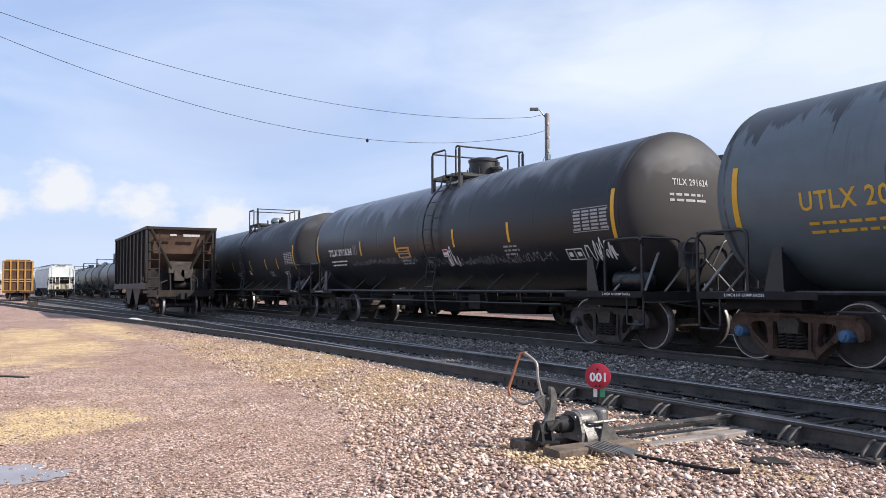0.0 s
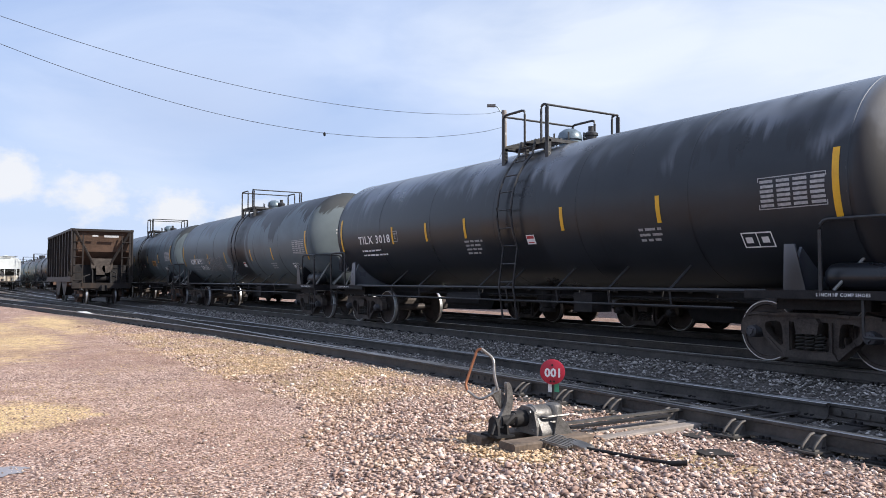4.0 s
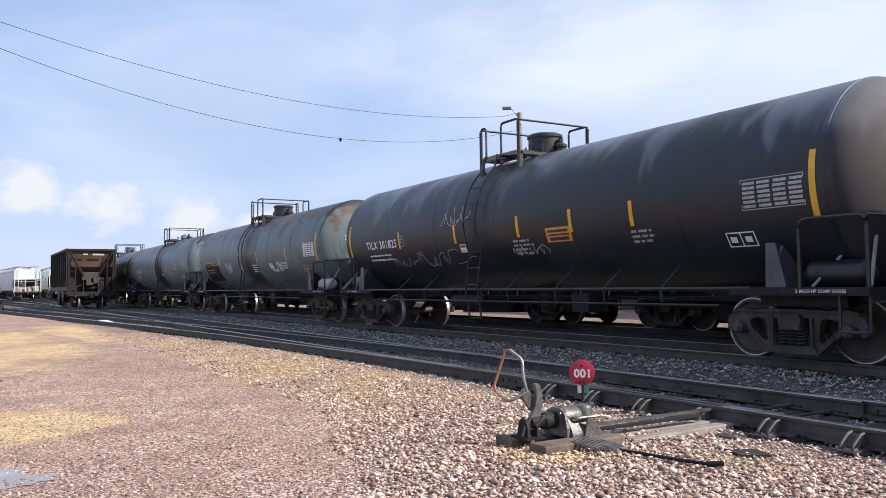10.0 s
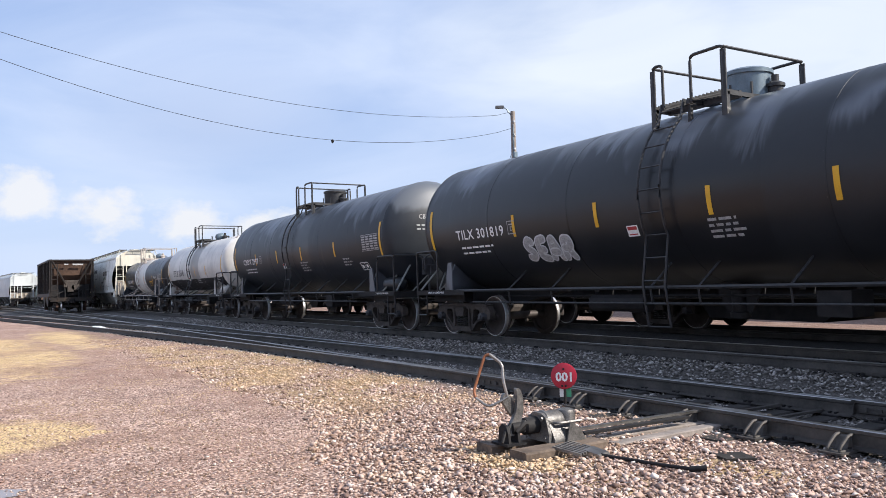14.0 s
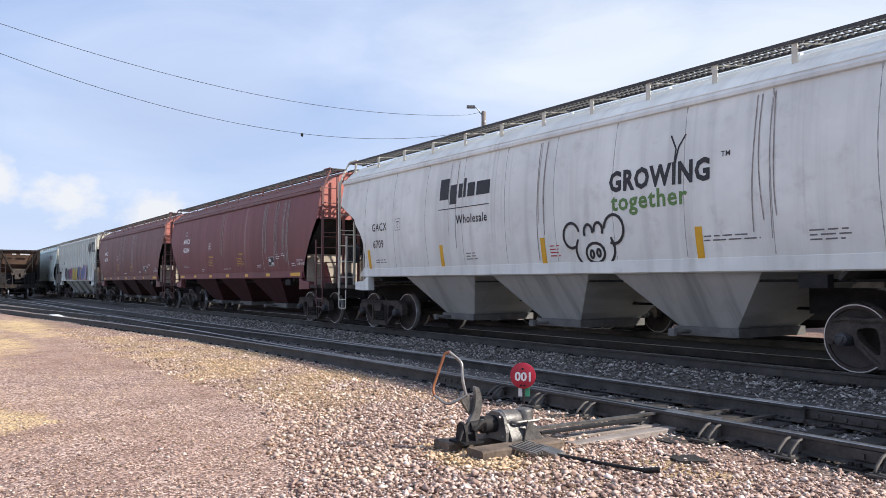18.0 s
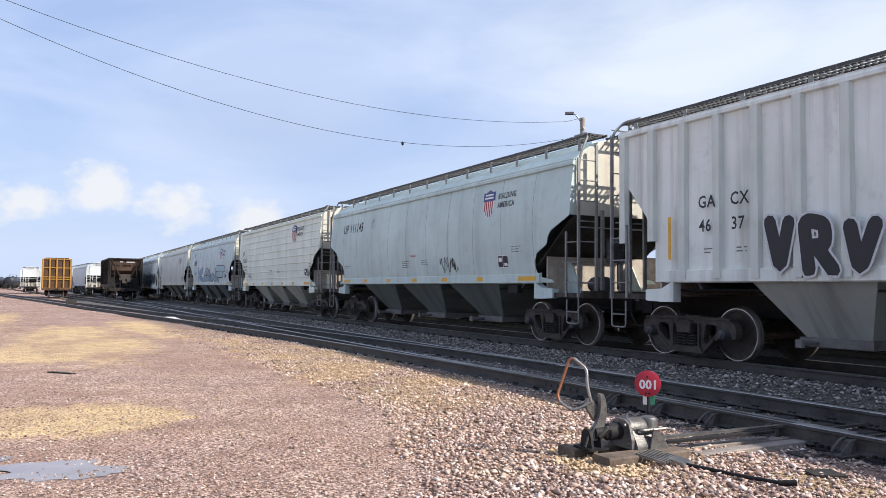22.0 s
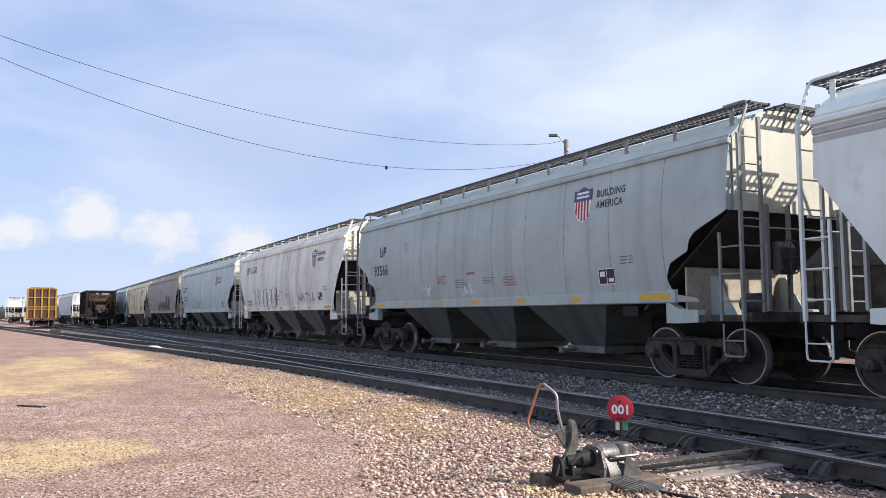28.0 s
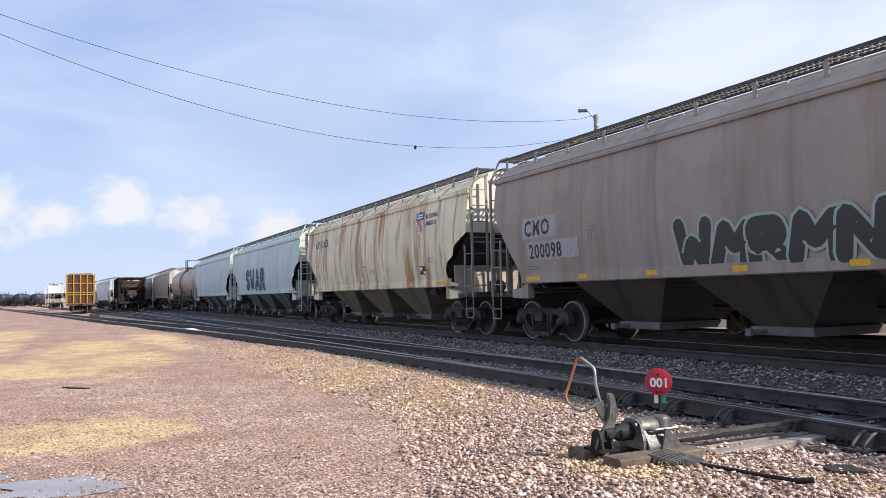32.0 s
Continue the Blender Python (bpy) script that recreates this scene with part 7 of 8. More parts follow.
    couple(9, tank_car(clen(9), "black tank car with white scribbles", p("tank_black_d", BLK2, 0.5, 0.3, 0.5, 0.5, seed=10, rough=0.38, dust=0.4), number="TILX 301825", placard=(1.77, M_ORANGE), perch=(-1.2, 1), stripes=(-4.46, -1.65, 0.85, 2.55, 4.18), dome="drum",
                       extra=[tagger(31, -2.3, 0.0, 1.3, 0.55, M_DIMWHITE, 0.022, 4), tagger(32, -5.2, -0.98, 4.0, 0.45, M_DIMWHITE, 0.022, 7), tagger(33, 0.5, -0.85, 1.2, 0.25, M_DIMWHITE, 0.02, 6)]))
    couple(10, tank_car(clen(10), "rust-streaked grey tank car with yellow lettering and white graffiti", p("tank_rust_a", (0.117, 0.152, 0.159), 0.85, 0.3, 0.45, 0.5, rust=0.95, seed=11), number="UTLX 663113", ink=M_YELLOW, small=M_WHITE, rusty=1, dome="drum", perch=(-0.83, 1), stripes=(-4.07, -1.11, 1.33, 4.66), wide=2.05, tank_rail=PALE_TANK,
                        extra=[backing(-6.55, -1.20, 2.25, 0.92, M_STEEL_DARK), tagger(41, 2.7, -0.85, 1.25, 0.42, M_WHITE, 0.05, 5), tagger(42, -3.2, -0.75, 0.8, 0.5, M_WHITE, 0.045, 4), diamond(6.9, -1.22)]))
    couple(11, tank_car(clen(11), "pale slate grey tank car with black streaks by the manway", p("tank_grey_f", (0.135, 0.181, 0.205), 0.95, 0.28, 0.55, 0.4, rust=0.6, seed=12), number="TILX 301801", placard=(4.4, M_ORANGE), rusty=1, perch=(-0.1, 0), stripes=(-4.73, -2.83, -0.69, 2.63, 5.24), extra=[diamond(6.9, -1.22)]))
    couple(12, tank_car(clen(12), "dark brown-black tank car with one silver graffiti patch", p("tank_dark_a", (0.013, 0.015, 0.019), 0.5, 0.3, 0.5, 0.4, seed=13, rough=0.36, dust=0.5), number="TILX 301819", perch=(-0.81, 1), stripes=(-4.31, -1.83, 0.7, 2.77, 5.0), dome="blue",
                        extra=[tank_piece("SEAR", -4.1, -1.05, 1.5, 0.55, [M_DIMWHITE], G_WHITE, thick=0.36, edge=0.03)]))
    couple(13, tank_car(clen(13), "plain black tank car with a tall manway drum", p("tank_black_e", BLK2, 0.4, 0.3, 0.4, 0.4, seed=14, dust=0.4), number="CBDX 2997", dome="drum", perch=(-0.8, 1), stripes=(-4.0, -1.6, 0.8, 3.6)))
    white = p("tank_white", (0.62, 0.60, 0.57), 0.55, 0.10, 0.35, 0.3, rust=0.25, seed=15, wet=(0.05, 0.045, 0.04), heads=5.5)
    def lower(car, surf, at):
        f, q = plate(10.6, 0.75, 12, 6)
        on_surface("lower_paint", f, q, surf, -5.3, -1.35, M_STEEL_DARK, car, "black lower half of the tank", 0.004)
    couple(14, tank_car(clen(14), "short white tank car with a black lower half", white, r=1.36, zc=2.44, number="UTLX 25040", ink=M_INK, small=M_DIMWHITE, size=0.34, wide=2.3, stripes=(0.5, 2.5), extra=[lower], table=False, rusty=0, perch=(-0.7, 1)))
    wb = hopper_paint("dirty_white_band", (0.76, 0.74, 0.70), dirt=0.25, rust=0.55, seed=2.2, rough=0.45)
    def fra(car, surf, at):
        write("FRA-AIP", 0.15, surf, 3.85, -0.2, M_WHITE, car, 0.9)
    couple(15, tank_car(clen(15), "short black tank car with a wide white band round its middle", p("tank_black_f", BLK, 0.3, 0.2, 0.0, 0.4, seed=16, rough=0.3, dust=0.3, heads=6.3), number="GATX 9519", size=0.24, wide=1.7, r=1.20, zc=2.28, band=(-2.3, 1.2, wb), stripes=(-3.27, -1.72, 0.74, 3.4), placard=(2.44, M_STRIPE), perch=(-1.23, 1),
                        rails=grained("rusty_white_pipe", (0.30, 0.24, 0.2), (0.5, 0.46, 0.42), 7, 0.5), extra=[diamond(5.0, -0.95), fra]))


def spill(seed, *groups):
    """Pale streaks of spilt lading down a side: (x from the trailing end, width, count)."""
    def fn(car, surf, xe):
        rng = random.Random(seed)
        for x, w, n in groups:
            vs, fs = [], []
            for k in range(n):
                a, low, drift = rng.uniform(0, w), rng.uniform(1.6, 2.3), rng.uniform(-0.05, 0.05)
                v, f = ribbon([(a + drift * t * t + 0.012 * math.sin(5 * t + k), 3.80 + (low - 3.80) * t) for t in [q / 10 for q in range(11)]], rng.choice((0.012, 0.02, 0.035)))
                b = len(vs)
                vs += v
                fs += [tuple(b + q for q in p) for p in f]
            on_surface("spill_streaks", vs, fs, surf, -xe + x, 0.0, M_SPILL, car, "pale streaks of spilt lading")
    return fn


M_SPILL = grained("dried_spill", (0.16, 0.13, 0.125), (0.46, 0.43, 0.41), 9, 0.8)


def build_hoppers():
    red = hp("brown_red_paint", (0.207, 0.075, 0.077), dirt=0.35, streak=0.3, seed=3)
    red2 = hp("dull_red_paint", (0.189, 0.089, 0.084), dirt=0.5, streak=0.25, seed=5, rust=0.15)
    # the red lightened to its look in direct sun, for the end sheets
    pink = hp("sunlit_red_paint", (0.420, 0.155, 0.130), dirt=0.2, seed=4)
    whit = hp("dirty_white_paint", (0.80, 0.82, 0.78), dirt=0.28, streak=0.3, seed=6, rust=0.1, sc=(0.25, 0.24, 0.22))
    gatx = hp("weathered_grey_white", (0.80, 0.85, 0.79), dirt=0.6, seed=7, rust=0.15)
    up1 = hp("light_grey_paint", (0.545, 0.65, 0.625), dirt=0.25, seed=8)
    up2 = hp("warm_grey_paint", (0.76, 0.80, 0.70), dirt=0.2, seed=9)
    up3 = hp("blue_grey_paint", (0.56, 0.65, 0.64), dirt=0.3, seed=10)
    cmo = hp("stone_grey_paint", (0.58, 0.60, 0.545), dirt=0.4, seed=11)
    up5 = hp("streaked_grey_paint", (0.77, 0.83, 0.79), dirt=0.3, seed=12, streak=0.4)
    up6 = hp("medium_grey_paint", (0.44, 0.50, 0.485), dirt=0.3, seed=13)
    crm = hp("cream_grey_paint", (0.84, 0.815, 0.73), dirt=0.3, seed=14, rust=0.5)
    cht = hp("pale_blue_grey_paint", (0.53, 0.60, 0.585), dirt=0.35, seed=15)
    brn = hp("brown_grey_paint", (0.335, 0.292, 0.258), dirt=0.5, seed=16, streak=0.55, rust=0.3, sc=(0.52, 0.47, 0.43))
    tan = hp("rusty_cream_paint", (0.80, 0.735, 0.53), dirt=0.25, seed=17, rust=1.0)
    # cream that carries the sunlight on the end sheets in its colour
    creme = hp("sunlit_cream_paint", (0.600, 0.580, 0.500), dirt=0.2, seed=18, rust=0.35)
    W, I = M_WHITE, M_INK
    # white fertilizer hopper with its company mark as plain shapes
    def farm(car, surf, xe):
        for a, b, w, k in ((0, 0, 0.34, 0.46), (0.40, -0.12, 0.26, 0.42), (0.72, 0.0, 0.14, 0.30), (0.90, 0.0, 0.09, 0.40), (1.05, 0.0, 0.26, 0.29), (1.37, 0.0, 0.46, 0.29)):
            f, q = plate(w, k, 1, 2)
            on_surface("company_mark", f, q, surf, -xe + 4.95 + a, 3.0 + b, M_INK, car)
        f, q = plate(1.85, 0.018, 1, 1)
        on_surface("company_rule", f, q, surf, -xe + 4.92, 2.78, M_INK, car)
        write("Wholesale", 0.19, surf, -xe + 5.6, 2.45, M_INK, car, 0.9)
        write("GROWING", 0.33, surf, -xe + 10.1, 2.70, M_INK, car, 0.84, bold=0.04)
        write("together", 0.29, surf, -xe + 10.15, 2.38, M_GREEN, car, 1.0, bold=0.024)
        write("TM", 0.08, surf, -xe + 12.3, 3.0, M_INK, car)
        on_surface("company_sprig", *ribbon([(0.0, 0.0), (0.03, 0.28), (-0.08, 0.5)], 0.03), surf, -xe + 11.45, 2.95, M_INK, car)
        on_surface("company_sprig", *ribbon([(0.02, 0.05), (0.08, 0.3), (0.2, 0.48)], 0.03), surf, -xe + 11.45, 2.95, M_INK, car)
    couple(16, hopper_car(clen(16), "white covered hopper with grey and green lettering and black graffiti", whit, side="smooth", stripes=None, cream=creme, rail=creme, bays=3, bulge=0.16, cut="deep", bay_shade=0.6,
                          extra=[farm, marks(("GACX", 0.20, 1.85, 2.48, I), ("6709", 0.20, 1.88, 2.06, I)), box_mark(3.0, 2.45, I), doodle(8.95, 1.40, G_BLACK),
                                 prints(2, (1.95, 1.75, 0.7, 2, I), (5.9, 1.80, 0.5, 3, I), (8.55, 1.85, 0.4, 4, M_REDINK), (11.95, 1.86, 1.3, 2, I), (13.6, 1.86, 0.7, 3, I)), spill(16, (5.3, 0.8, 2), (7.5, 1.2, 4), (12.4, 1.2, 4)),
                                 lambda car, surf, xe: [on_surface("reflector", *plate(0.13, 0.5, 1, 3), surf, -xe + x, 1.52, M_STRIPE, car) for x in (1.55, 4.9, 8.3, 11.8)]]))
    for i, num, seed in ((17, "482004", 3), (18, "481734", 4)):
        couple(i, hopper_car(clen(i), "brown-red covered hopper with pale streaks of spilt lading" if i == 17 else "faded brown-red covered hopper with sunlit red painted into its ends", red if i == 17 else red2, side="plain", cream=pink, top=red2, rail=red2, bulge=0.15, cut="straight", bay_shade=0.3,
                             extra=[marks(("MWCX", 0.22, 2.1, 2.84, W), (num, 0.22, 2.1, 2.48, W), ("WARNING", 0.09, 5.65, 2.16, M_YELLOW), ("WARNING", 0.07, 9.1, 2.18, M_YELLOW), ("2 INCH HF", 0.07, 14.3, 1.84, W), ("COMP SHOES", 0.07, 14.3, 1.74, W)), box_mark(5.65, 2.48, W), stencil(12.0, 1.74),
                                    prints(seed, (2.1, 1.90, 1.0, 2, M_DIMWHITE), (4.6, 1.72, 0.4, 2, W), (5.6, 2.05, 0.7, 4, M_YELLOW), (7.3, 1.70, 1.3, 1, W), (8.9, 2.06, 0.9, 5, M_YELLOW), (10.9, 1.78, 0.5, 2, W), (12.65, 2.08, 0.4, 3, W), (13.1, 2.1, 0.4, 2, W), (13.9, 1.78, 0.35, 2, W), (2.3, 3.35, 0.5, 4, M_DIMWHITE)),
                                    spill(i, (11.5, 0.35, 7), (12.5, 0.3, 8), (13.2, 0.5, 9), (7.1, 0.3, 3)) if i == 17 else spill(i, (6.0, 1.5, 9), (9.2, 0.8, 9)),
                                    tag(71 + i, 7.0, 1.41, 6.2, 0.13, M_DIMWHITE, 0.016, 22)]))
    # grey-white ribbed car with a row of coloured graffiti
    def initials(car, surf, xe):
        ring = [(0.27 + c * math.cos(a), 0.32 + c * 1.2 * math.sin(a)) for c in (0.27, 0.14) for a in [math.tau * k / 12 + 0.4 for k in range(12)]]
        side = lambda a, b, l: (a, -1.540 - l, b)
        on_surface("company_mark", ring, [(k, k + 1, k + 13, k + 12) for k in range(11)], side, -xe + 13.55, 3.24, M_INK, car)
        on_surface("company_mark", *merged([(0.30, 0.24, 0.24, 0.12)]), side, -xe + 13.55, 3.24, M_INK, car, "", 0.008)
        on_surface("company_mark", [(0, 0), (0.15, 0), (0.30, 0.42), (0.45, 0), (0.60, 0), (0.38, 0.64), (0.22, 0.64)], [(0, 1, 2, 6), (2, 3, 4, 5), (2, 5, 6)], side, -xe + 14.16, 3.24, M_INK, car)
        on_surface("company_mark", *merged([(0, 0.50, 0.50, 0.14), (0.18, 0, 0.14, 0.50)]), side, -xe + 14.86, 3.24, M_INK, car)
        on_surface("company_mark", [(0, 0), (0.15, 0), (0.52, 0.64), (0.37, 0.64)], [(0, 1, 2, 3)], side, -xe + 15.40, 3.24, M_INK, car)
        on_surface("company_mark", [(0.37, 0), (0.52, 0), (0.15, 0.64), (0, 0.64)], [(0, 1, 2, 3)], side, -xe + 15.40, 3.24, M_INK, car, "", 0.007)
    flat = lambda a, b, l: (a, -1.545 - l, b)
    def row(car, surf, xe):
        sprayed("VRV", 1.95, 0.95, flat, -xe + 3.55, 1.40, [G_BLACK], G_WHITE, car, thick=0.34, edge=0.035)
        sprayed("PP", 1.35, 0.88, flat, -xe + 5.7, 1.40, [G_PLUM], G_PALEPINK, car, thick=0.36, edge=0.04)
        sprayed("PELOK", 2.25, 0.90, flat, -xe + 7.2, 1.40, [G_YELLOW], G_BLACK, car, thick=0.42, edge=0.03)
        sprayed("MPMPE", 3.6, 0.99, flat, -xe + 9.6, 1.40, [G_BLUE, G_TAUPE, G_BLUE, G_BLUE, G_LILAC], G_RED, car, thick=0.36, edge=0.035)
        for x, z, k in ((1.40, 1.75, 0.75), (14.65, 1.95, 0.75)):
            on_surface("reflector", *plate(0.07, k, 1, 3), flat, -xe + x, z, M_STRIPE, car)
    couple(19, hopper_car(clen(19), "weathered pale grey hopper with outside ribs and coloured graffiti", gatx, side="ribbed", bulge=0.0, cut="corner", bay_shade=0.5, eave=4.20, rail=M_LADDER, post=hp("stained_rib_paint", (0.66, 0.70, 0.65), dirt=0.8, seed=7.7), bays=4, cream=creme, stripes=None,
                          extra=[initials, row, lambda car, surf, xe: [write(a, 0.21, flat, -xe + x, z, M_INK, car, 0.9) for a, x, z in (("GA", 2.12, 2.60), ("CX", 2.82, 2.60), ("46", 2.14, 2.20), ("37", 2.84, 2.20))], tag(88, 14.7, 2.72, 1.0, 0.22, G_BLACK, 0.022, 5), prints(19, (2.15, 1.9, 0.4, 2, I), (2.85, 1.9, 0.35, 2, I), (13.9, 1.85, 0.4, 3, I)), stencil(12.9, 1.72)]))
    def upcar(i, label, paint, number, side="smooth", extra=(), rows=None, bul=0.14, sx=11.75, sz=2.96, ss=0.72, **kw):
        n = rows or [("UP " + number, 0.32, 1.4, 3.18, I)]
        px = 4.1 if rows is None else rows[1][2] + 2.2
        couple(i, hopper_car(clen(i), label, paint, side=side, cream=creme, bulge=bul, rail=M_LADDER if i != 26 else None,
                             extra=[marks(*n, *([("WARNING", 0.07, 7.3, 2.14, M_REDINK)] if side != "beads" else [])), *([box_mark(px, n[0][3] + 0.05, I)] if side != "beads" else []), shield(sx, sz, ss), stencil(12.45, 1.72),
                                    prints(i, *([] if i in (21, 26) else [(1.5, 1.98, 0.8, 2, I)]), (6.7, 2.02, 0.8, 4, M_INK), (8.1, 2.02, 0.7, 3, I), (13.1, 2.2, 0.6, 3, I)), *extra], **kw))
    upcar(20, "light grey covered hopper with dark number and shield emblem", up1, "111145", extra=[tag(91, 9.3, 1.68, 1.0, 0.5, G_BLACK, 0.025, 5)])
    upcar(21, "warm grey covered hopper with pressed horizontal ribs", up2, "101627", side="beads", rows=[("UP", 0.22, 1.1, 2.92, I), ("101627", 0.23, 1.12, 2.54, I)], bul=0.10, sx=10.5, sz=3.2, ss=0.80, low=1.30, eave=4.14, bay_shade=0.6, extra=[tag(92, 2.3, 1.72, 0.6, 0.25, M_FINE, 0.02, 3), marks(("LD LMT 225000", 0.10, 1.14, 2.28, I), ("LT WT 61000", 0.10, 1.14, 2.10, I), ("CU FT 5239", 0.10, 1.14, 1.92, I))])
    upcar(22, "pale grey covered hopper with long blue and lilac graffiti", up3, "112098", rows=[("UP", 0.33, 1.8, 3.28, I), ("112098", 0.33, 1.72, 2.74, I)], sx=11.1, sz=2.9, extra=[piece("KAWF", 3.3, 1.40, 8.8, 1.15, [G_SKY, G_PERI, G_SKY, G_AQUA], G_BLACK, thick=0.30, edge=0.04, shine=G_ICE, lean=0.14, soft=0.2, spread=1.22), tag(94, 1.85, 2.08, 1.05, 0.28, G_BLACK, 0.022, 5)])
    couple(23, hopper_car(clen(23), "stone grey covered hopper with shield emblem", cmo, side="smooth", cream=creme, bulge=0.14,
                          extra=[marks(("CMO", 0.26, 1.5, 2.75, I), ("21901", 0.26, 1.5, 2.4, I)), shield(11.8, 2.85, 0.72), stencil(13.4, 1.7), prints(23, (1.5, 2.0, 0.8, 2, I), (7.0, 2.0, 0.9, 3, I))]))
    couple(24, hopper_car(clen(24), "streaked grey hopper with red and blue graffiti mural", up5, side="plain", cream=creme, bulge=0.08, cut="straight", bay_shade=0.12, low=1.04, eave=3.86, stripes=M_STRIPE,
                          extra=[patch(1.45, 2.05, 1.35, 0.85, M_STRIPE_WHITE), marks(("UP", 0.24, 1.55, 2.58, I), ("99960", 0.24, 1.55, 2.16, I)), prints(24, (1.6, 1.9, 0.9, 2, I)), eave_step, piece("AMSRAE", 2.75, 1.07, 8.4, 1.45, [G_SLATE], G_FROST, thick=0.26, edge=0.035, spread=1.2, soft=0.5, shine=G_ICE, back=[G_CORAL, G_TEAL, G_TEAL, G_CORAL], z0=1.06), piece("ANER", 11.2, 1.45, 3.4, 1.0, [G_NAVY], G_WHITE, thick=0.4, back=[G_NAVY]), marks(("LD LMT 223800", 0.10, 1.55, 1.90, I), ("LT WT 63400", 0.10, 1.55, 1.74, I))]))
    upcar(25, "medium grey covered hopper with shield emblem and white scribbles", up6, "93566", rows=[("UP", 0.31, 1.82, 2.93, I), ("93566", 0.31, 1.42, 2.37, I)], extra=[tag(103, 4.75, 1.66, 0.55, 0.32, M_WHITE, 0.02, 5), tag(104, 7.0, 1.66, 0.6, 0.34, M_WHITE, 0.02, 5), prints(26, (5.7, 2.15, 0.7, 4, M_REDINK), (9.0, 2.0, 0.8, 4, M_REDINK))])
    upcar(26, "cream-white covered hopper with shield emblem and black tags", crm, "111562", cut="straight", extra=[piece("GSEGAS", 2.6, 1.42, 4.2, 0.95, [crm], G_BLACK, thick=0.40, edge=0.014, lean=0.12), tag(106, 10.0, 1.72, 2.0, 0.42, G_BLACK, 0.022, 7), marks(("LD LMT 225000", 0.11, 1.45, 1.78, I), ("LT WT 61000", 0.11, 1.45, 1.60, I))])
    couple(27, hopper_car(clen(27), "pale blue-grey covered hopper with outlined graffiti", cht, side="smooth", cream=creme, bulge=0.14,
                          extra=[marks(("CHTT", 0.35, 1.66, 2.71, I), ("721626", 0.35, 1.5, 2.12, I), ("CH-110-L10", 0.11, 6.5, 1.63, I)), box_mark(4.1, 2.44, I), shield(12.1, 2.78, 0.68), stencil(13.55, 1.62), piece("RPN", 3.95, 1.40, 2.4, 0.85, [cht], M_FINE, thick=0.5, edge=0.016), tag(108, 0.5, 2.6, 1.0, 0.85, M_FINE, 0.014, 6), tag(113, 6.5, 1.78, 0.9, 0.3, G_BLACK, 0.014, 5), marks(("LD LMT 223900", 0.09, 1.5, 1.93, I), ("LT WT 63100", 0.09, 1.5, 1.79, I)), prints(27, (1.5, 1.93, 0.9, 2, I), (2.5, 1.9, 0.3, 3, I), (7.4, 2.1, 0.8, 3, I))]))
    couple(28, hopper_car(clen(28), "brown-grey weathered covered hopper with black and teal graffiti", brn, side="plain", cream=creme, bulge=0.12, cut="straight",
                          extra=[patch(1.4, 2.38, 1.4, 0.48, M_DIMWHITE), patch(1.55, 1.88, 2.05, 0.42, M_DIMWHITE), marks(("CMO", 0.36, 1.48, 2.44, I), ("200098", 0.33, 1.65, 1.92, I)), box_mark(4.0, 2.2, I), piece("WMRMN", 6.6, 1.42, 4.0, 0.95, [G_MOSS], G_SAGE, thick=0.34, edge=0.05, spread=1.2, soft=0.4), piece("KM", 11.0, 1.62, 1.9, 1.1, [G_NAVY], G_NAVY, thick=0.5), stencil(13.0, 1.66), tag(111, 7.3, 1.40, 2.6, 0.10, M_WHITE, 0.018, 9), patch(15.05, 2.3, 0.3, 0.25, M_DIMWHITE), prints(28, (1.55, 1.72, 0.8, 2, I))]))
    upcar(29, "cream covered hopper with broad rust streaks", tan, "11653", sx=12.3)
    couple(30, hopper_car(clen(30), "pale grey covered hopper with dark graffiti", up1, side="smooth", cream=creme, extra=[piece("SWAR", 4.0, 1.5, 5.0, 1.3, [G_NAVY], G_MINT)]))
    couple(31, hopper_car(clen(31), "light grey covered hopper", up3, side="smooth", cream=creme))
    couple(32, tank_car(clen(32), "tan tank car with rusty streaks", tank_paint("tank_tan", (0.42, 0.33, 0.27), 0.6, 0.4, 0.6, 0.6, rust=0.6, seed=19, wet=(0.08, 0.05, 0.04)), table=False, end_text=False))
    x = GAPS[-1]
    for k, (paint, label) in enumerate(((brn, "brown-grey covered hopper far along the train"), (cmo, "stone grey covered hopper far along the train"), (up1, "light grey covered hopper far along the train"), (brn, "dusty brown covered hopper far along the train"), (up3, "blue-grey covered hopper far along the train"), (cmo, "grey covered hopper far along the train"), (up6, "dark grey covered hopper far along the train"))):
        car = hopper_car(18.6, label, paint, side="plain", cream=creme, simple=True)
        TRAIN.append((car, x - 9.3))
        x -= 18.6


# ---- cars on the sidings ----
M_OPEN = hopper_paint("rusted_black_steel", (0.020, 0.016, 0.015), dirt=0.5, seed=21, rust=0.08)
M_OPEN_IN = grained("rusty_inside", (0.05, 0.030, 0.022), (0.14, 0.085, 0.06), 1.2, 0.85)


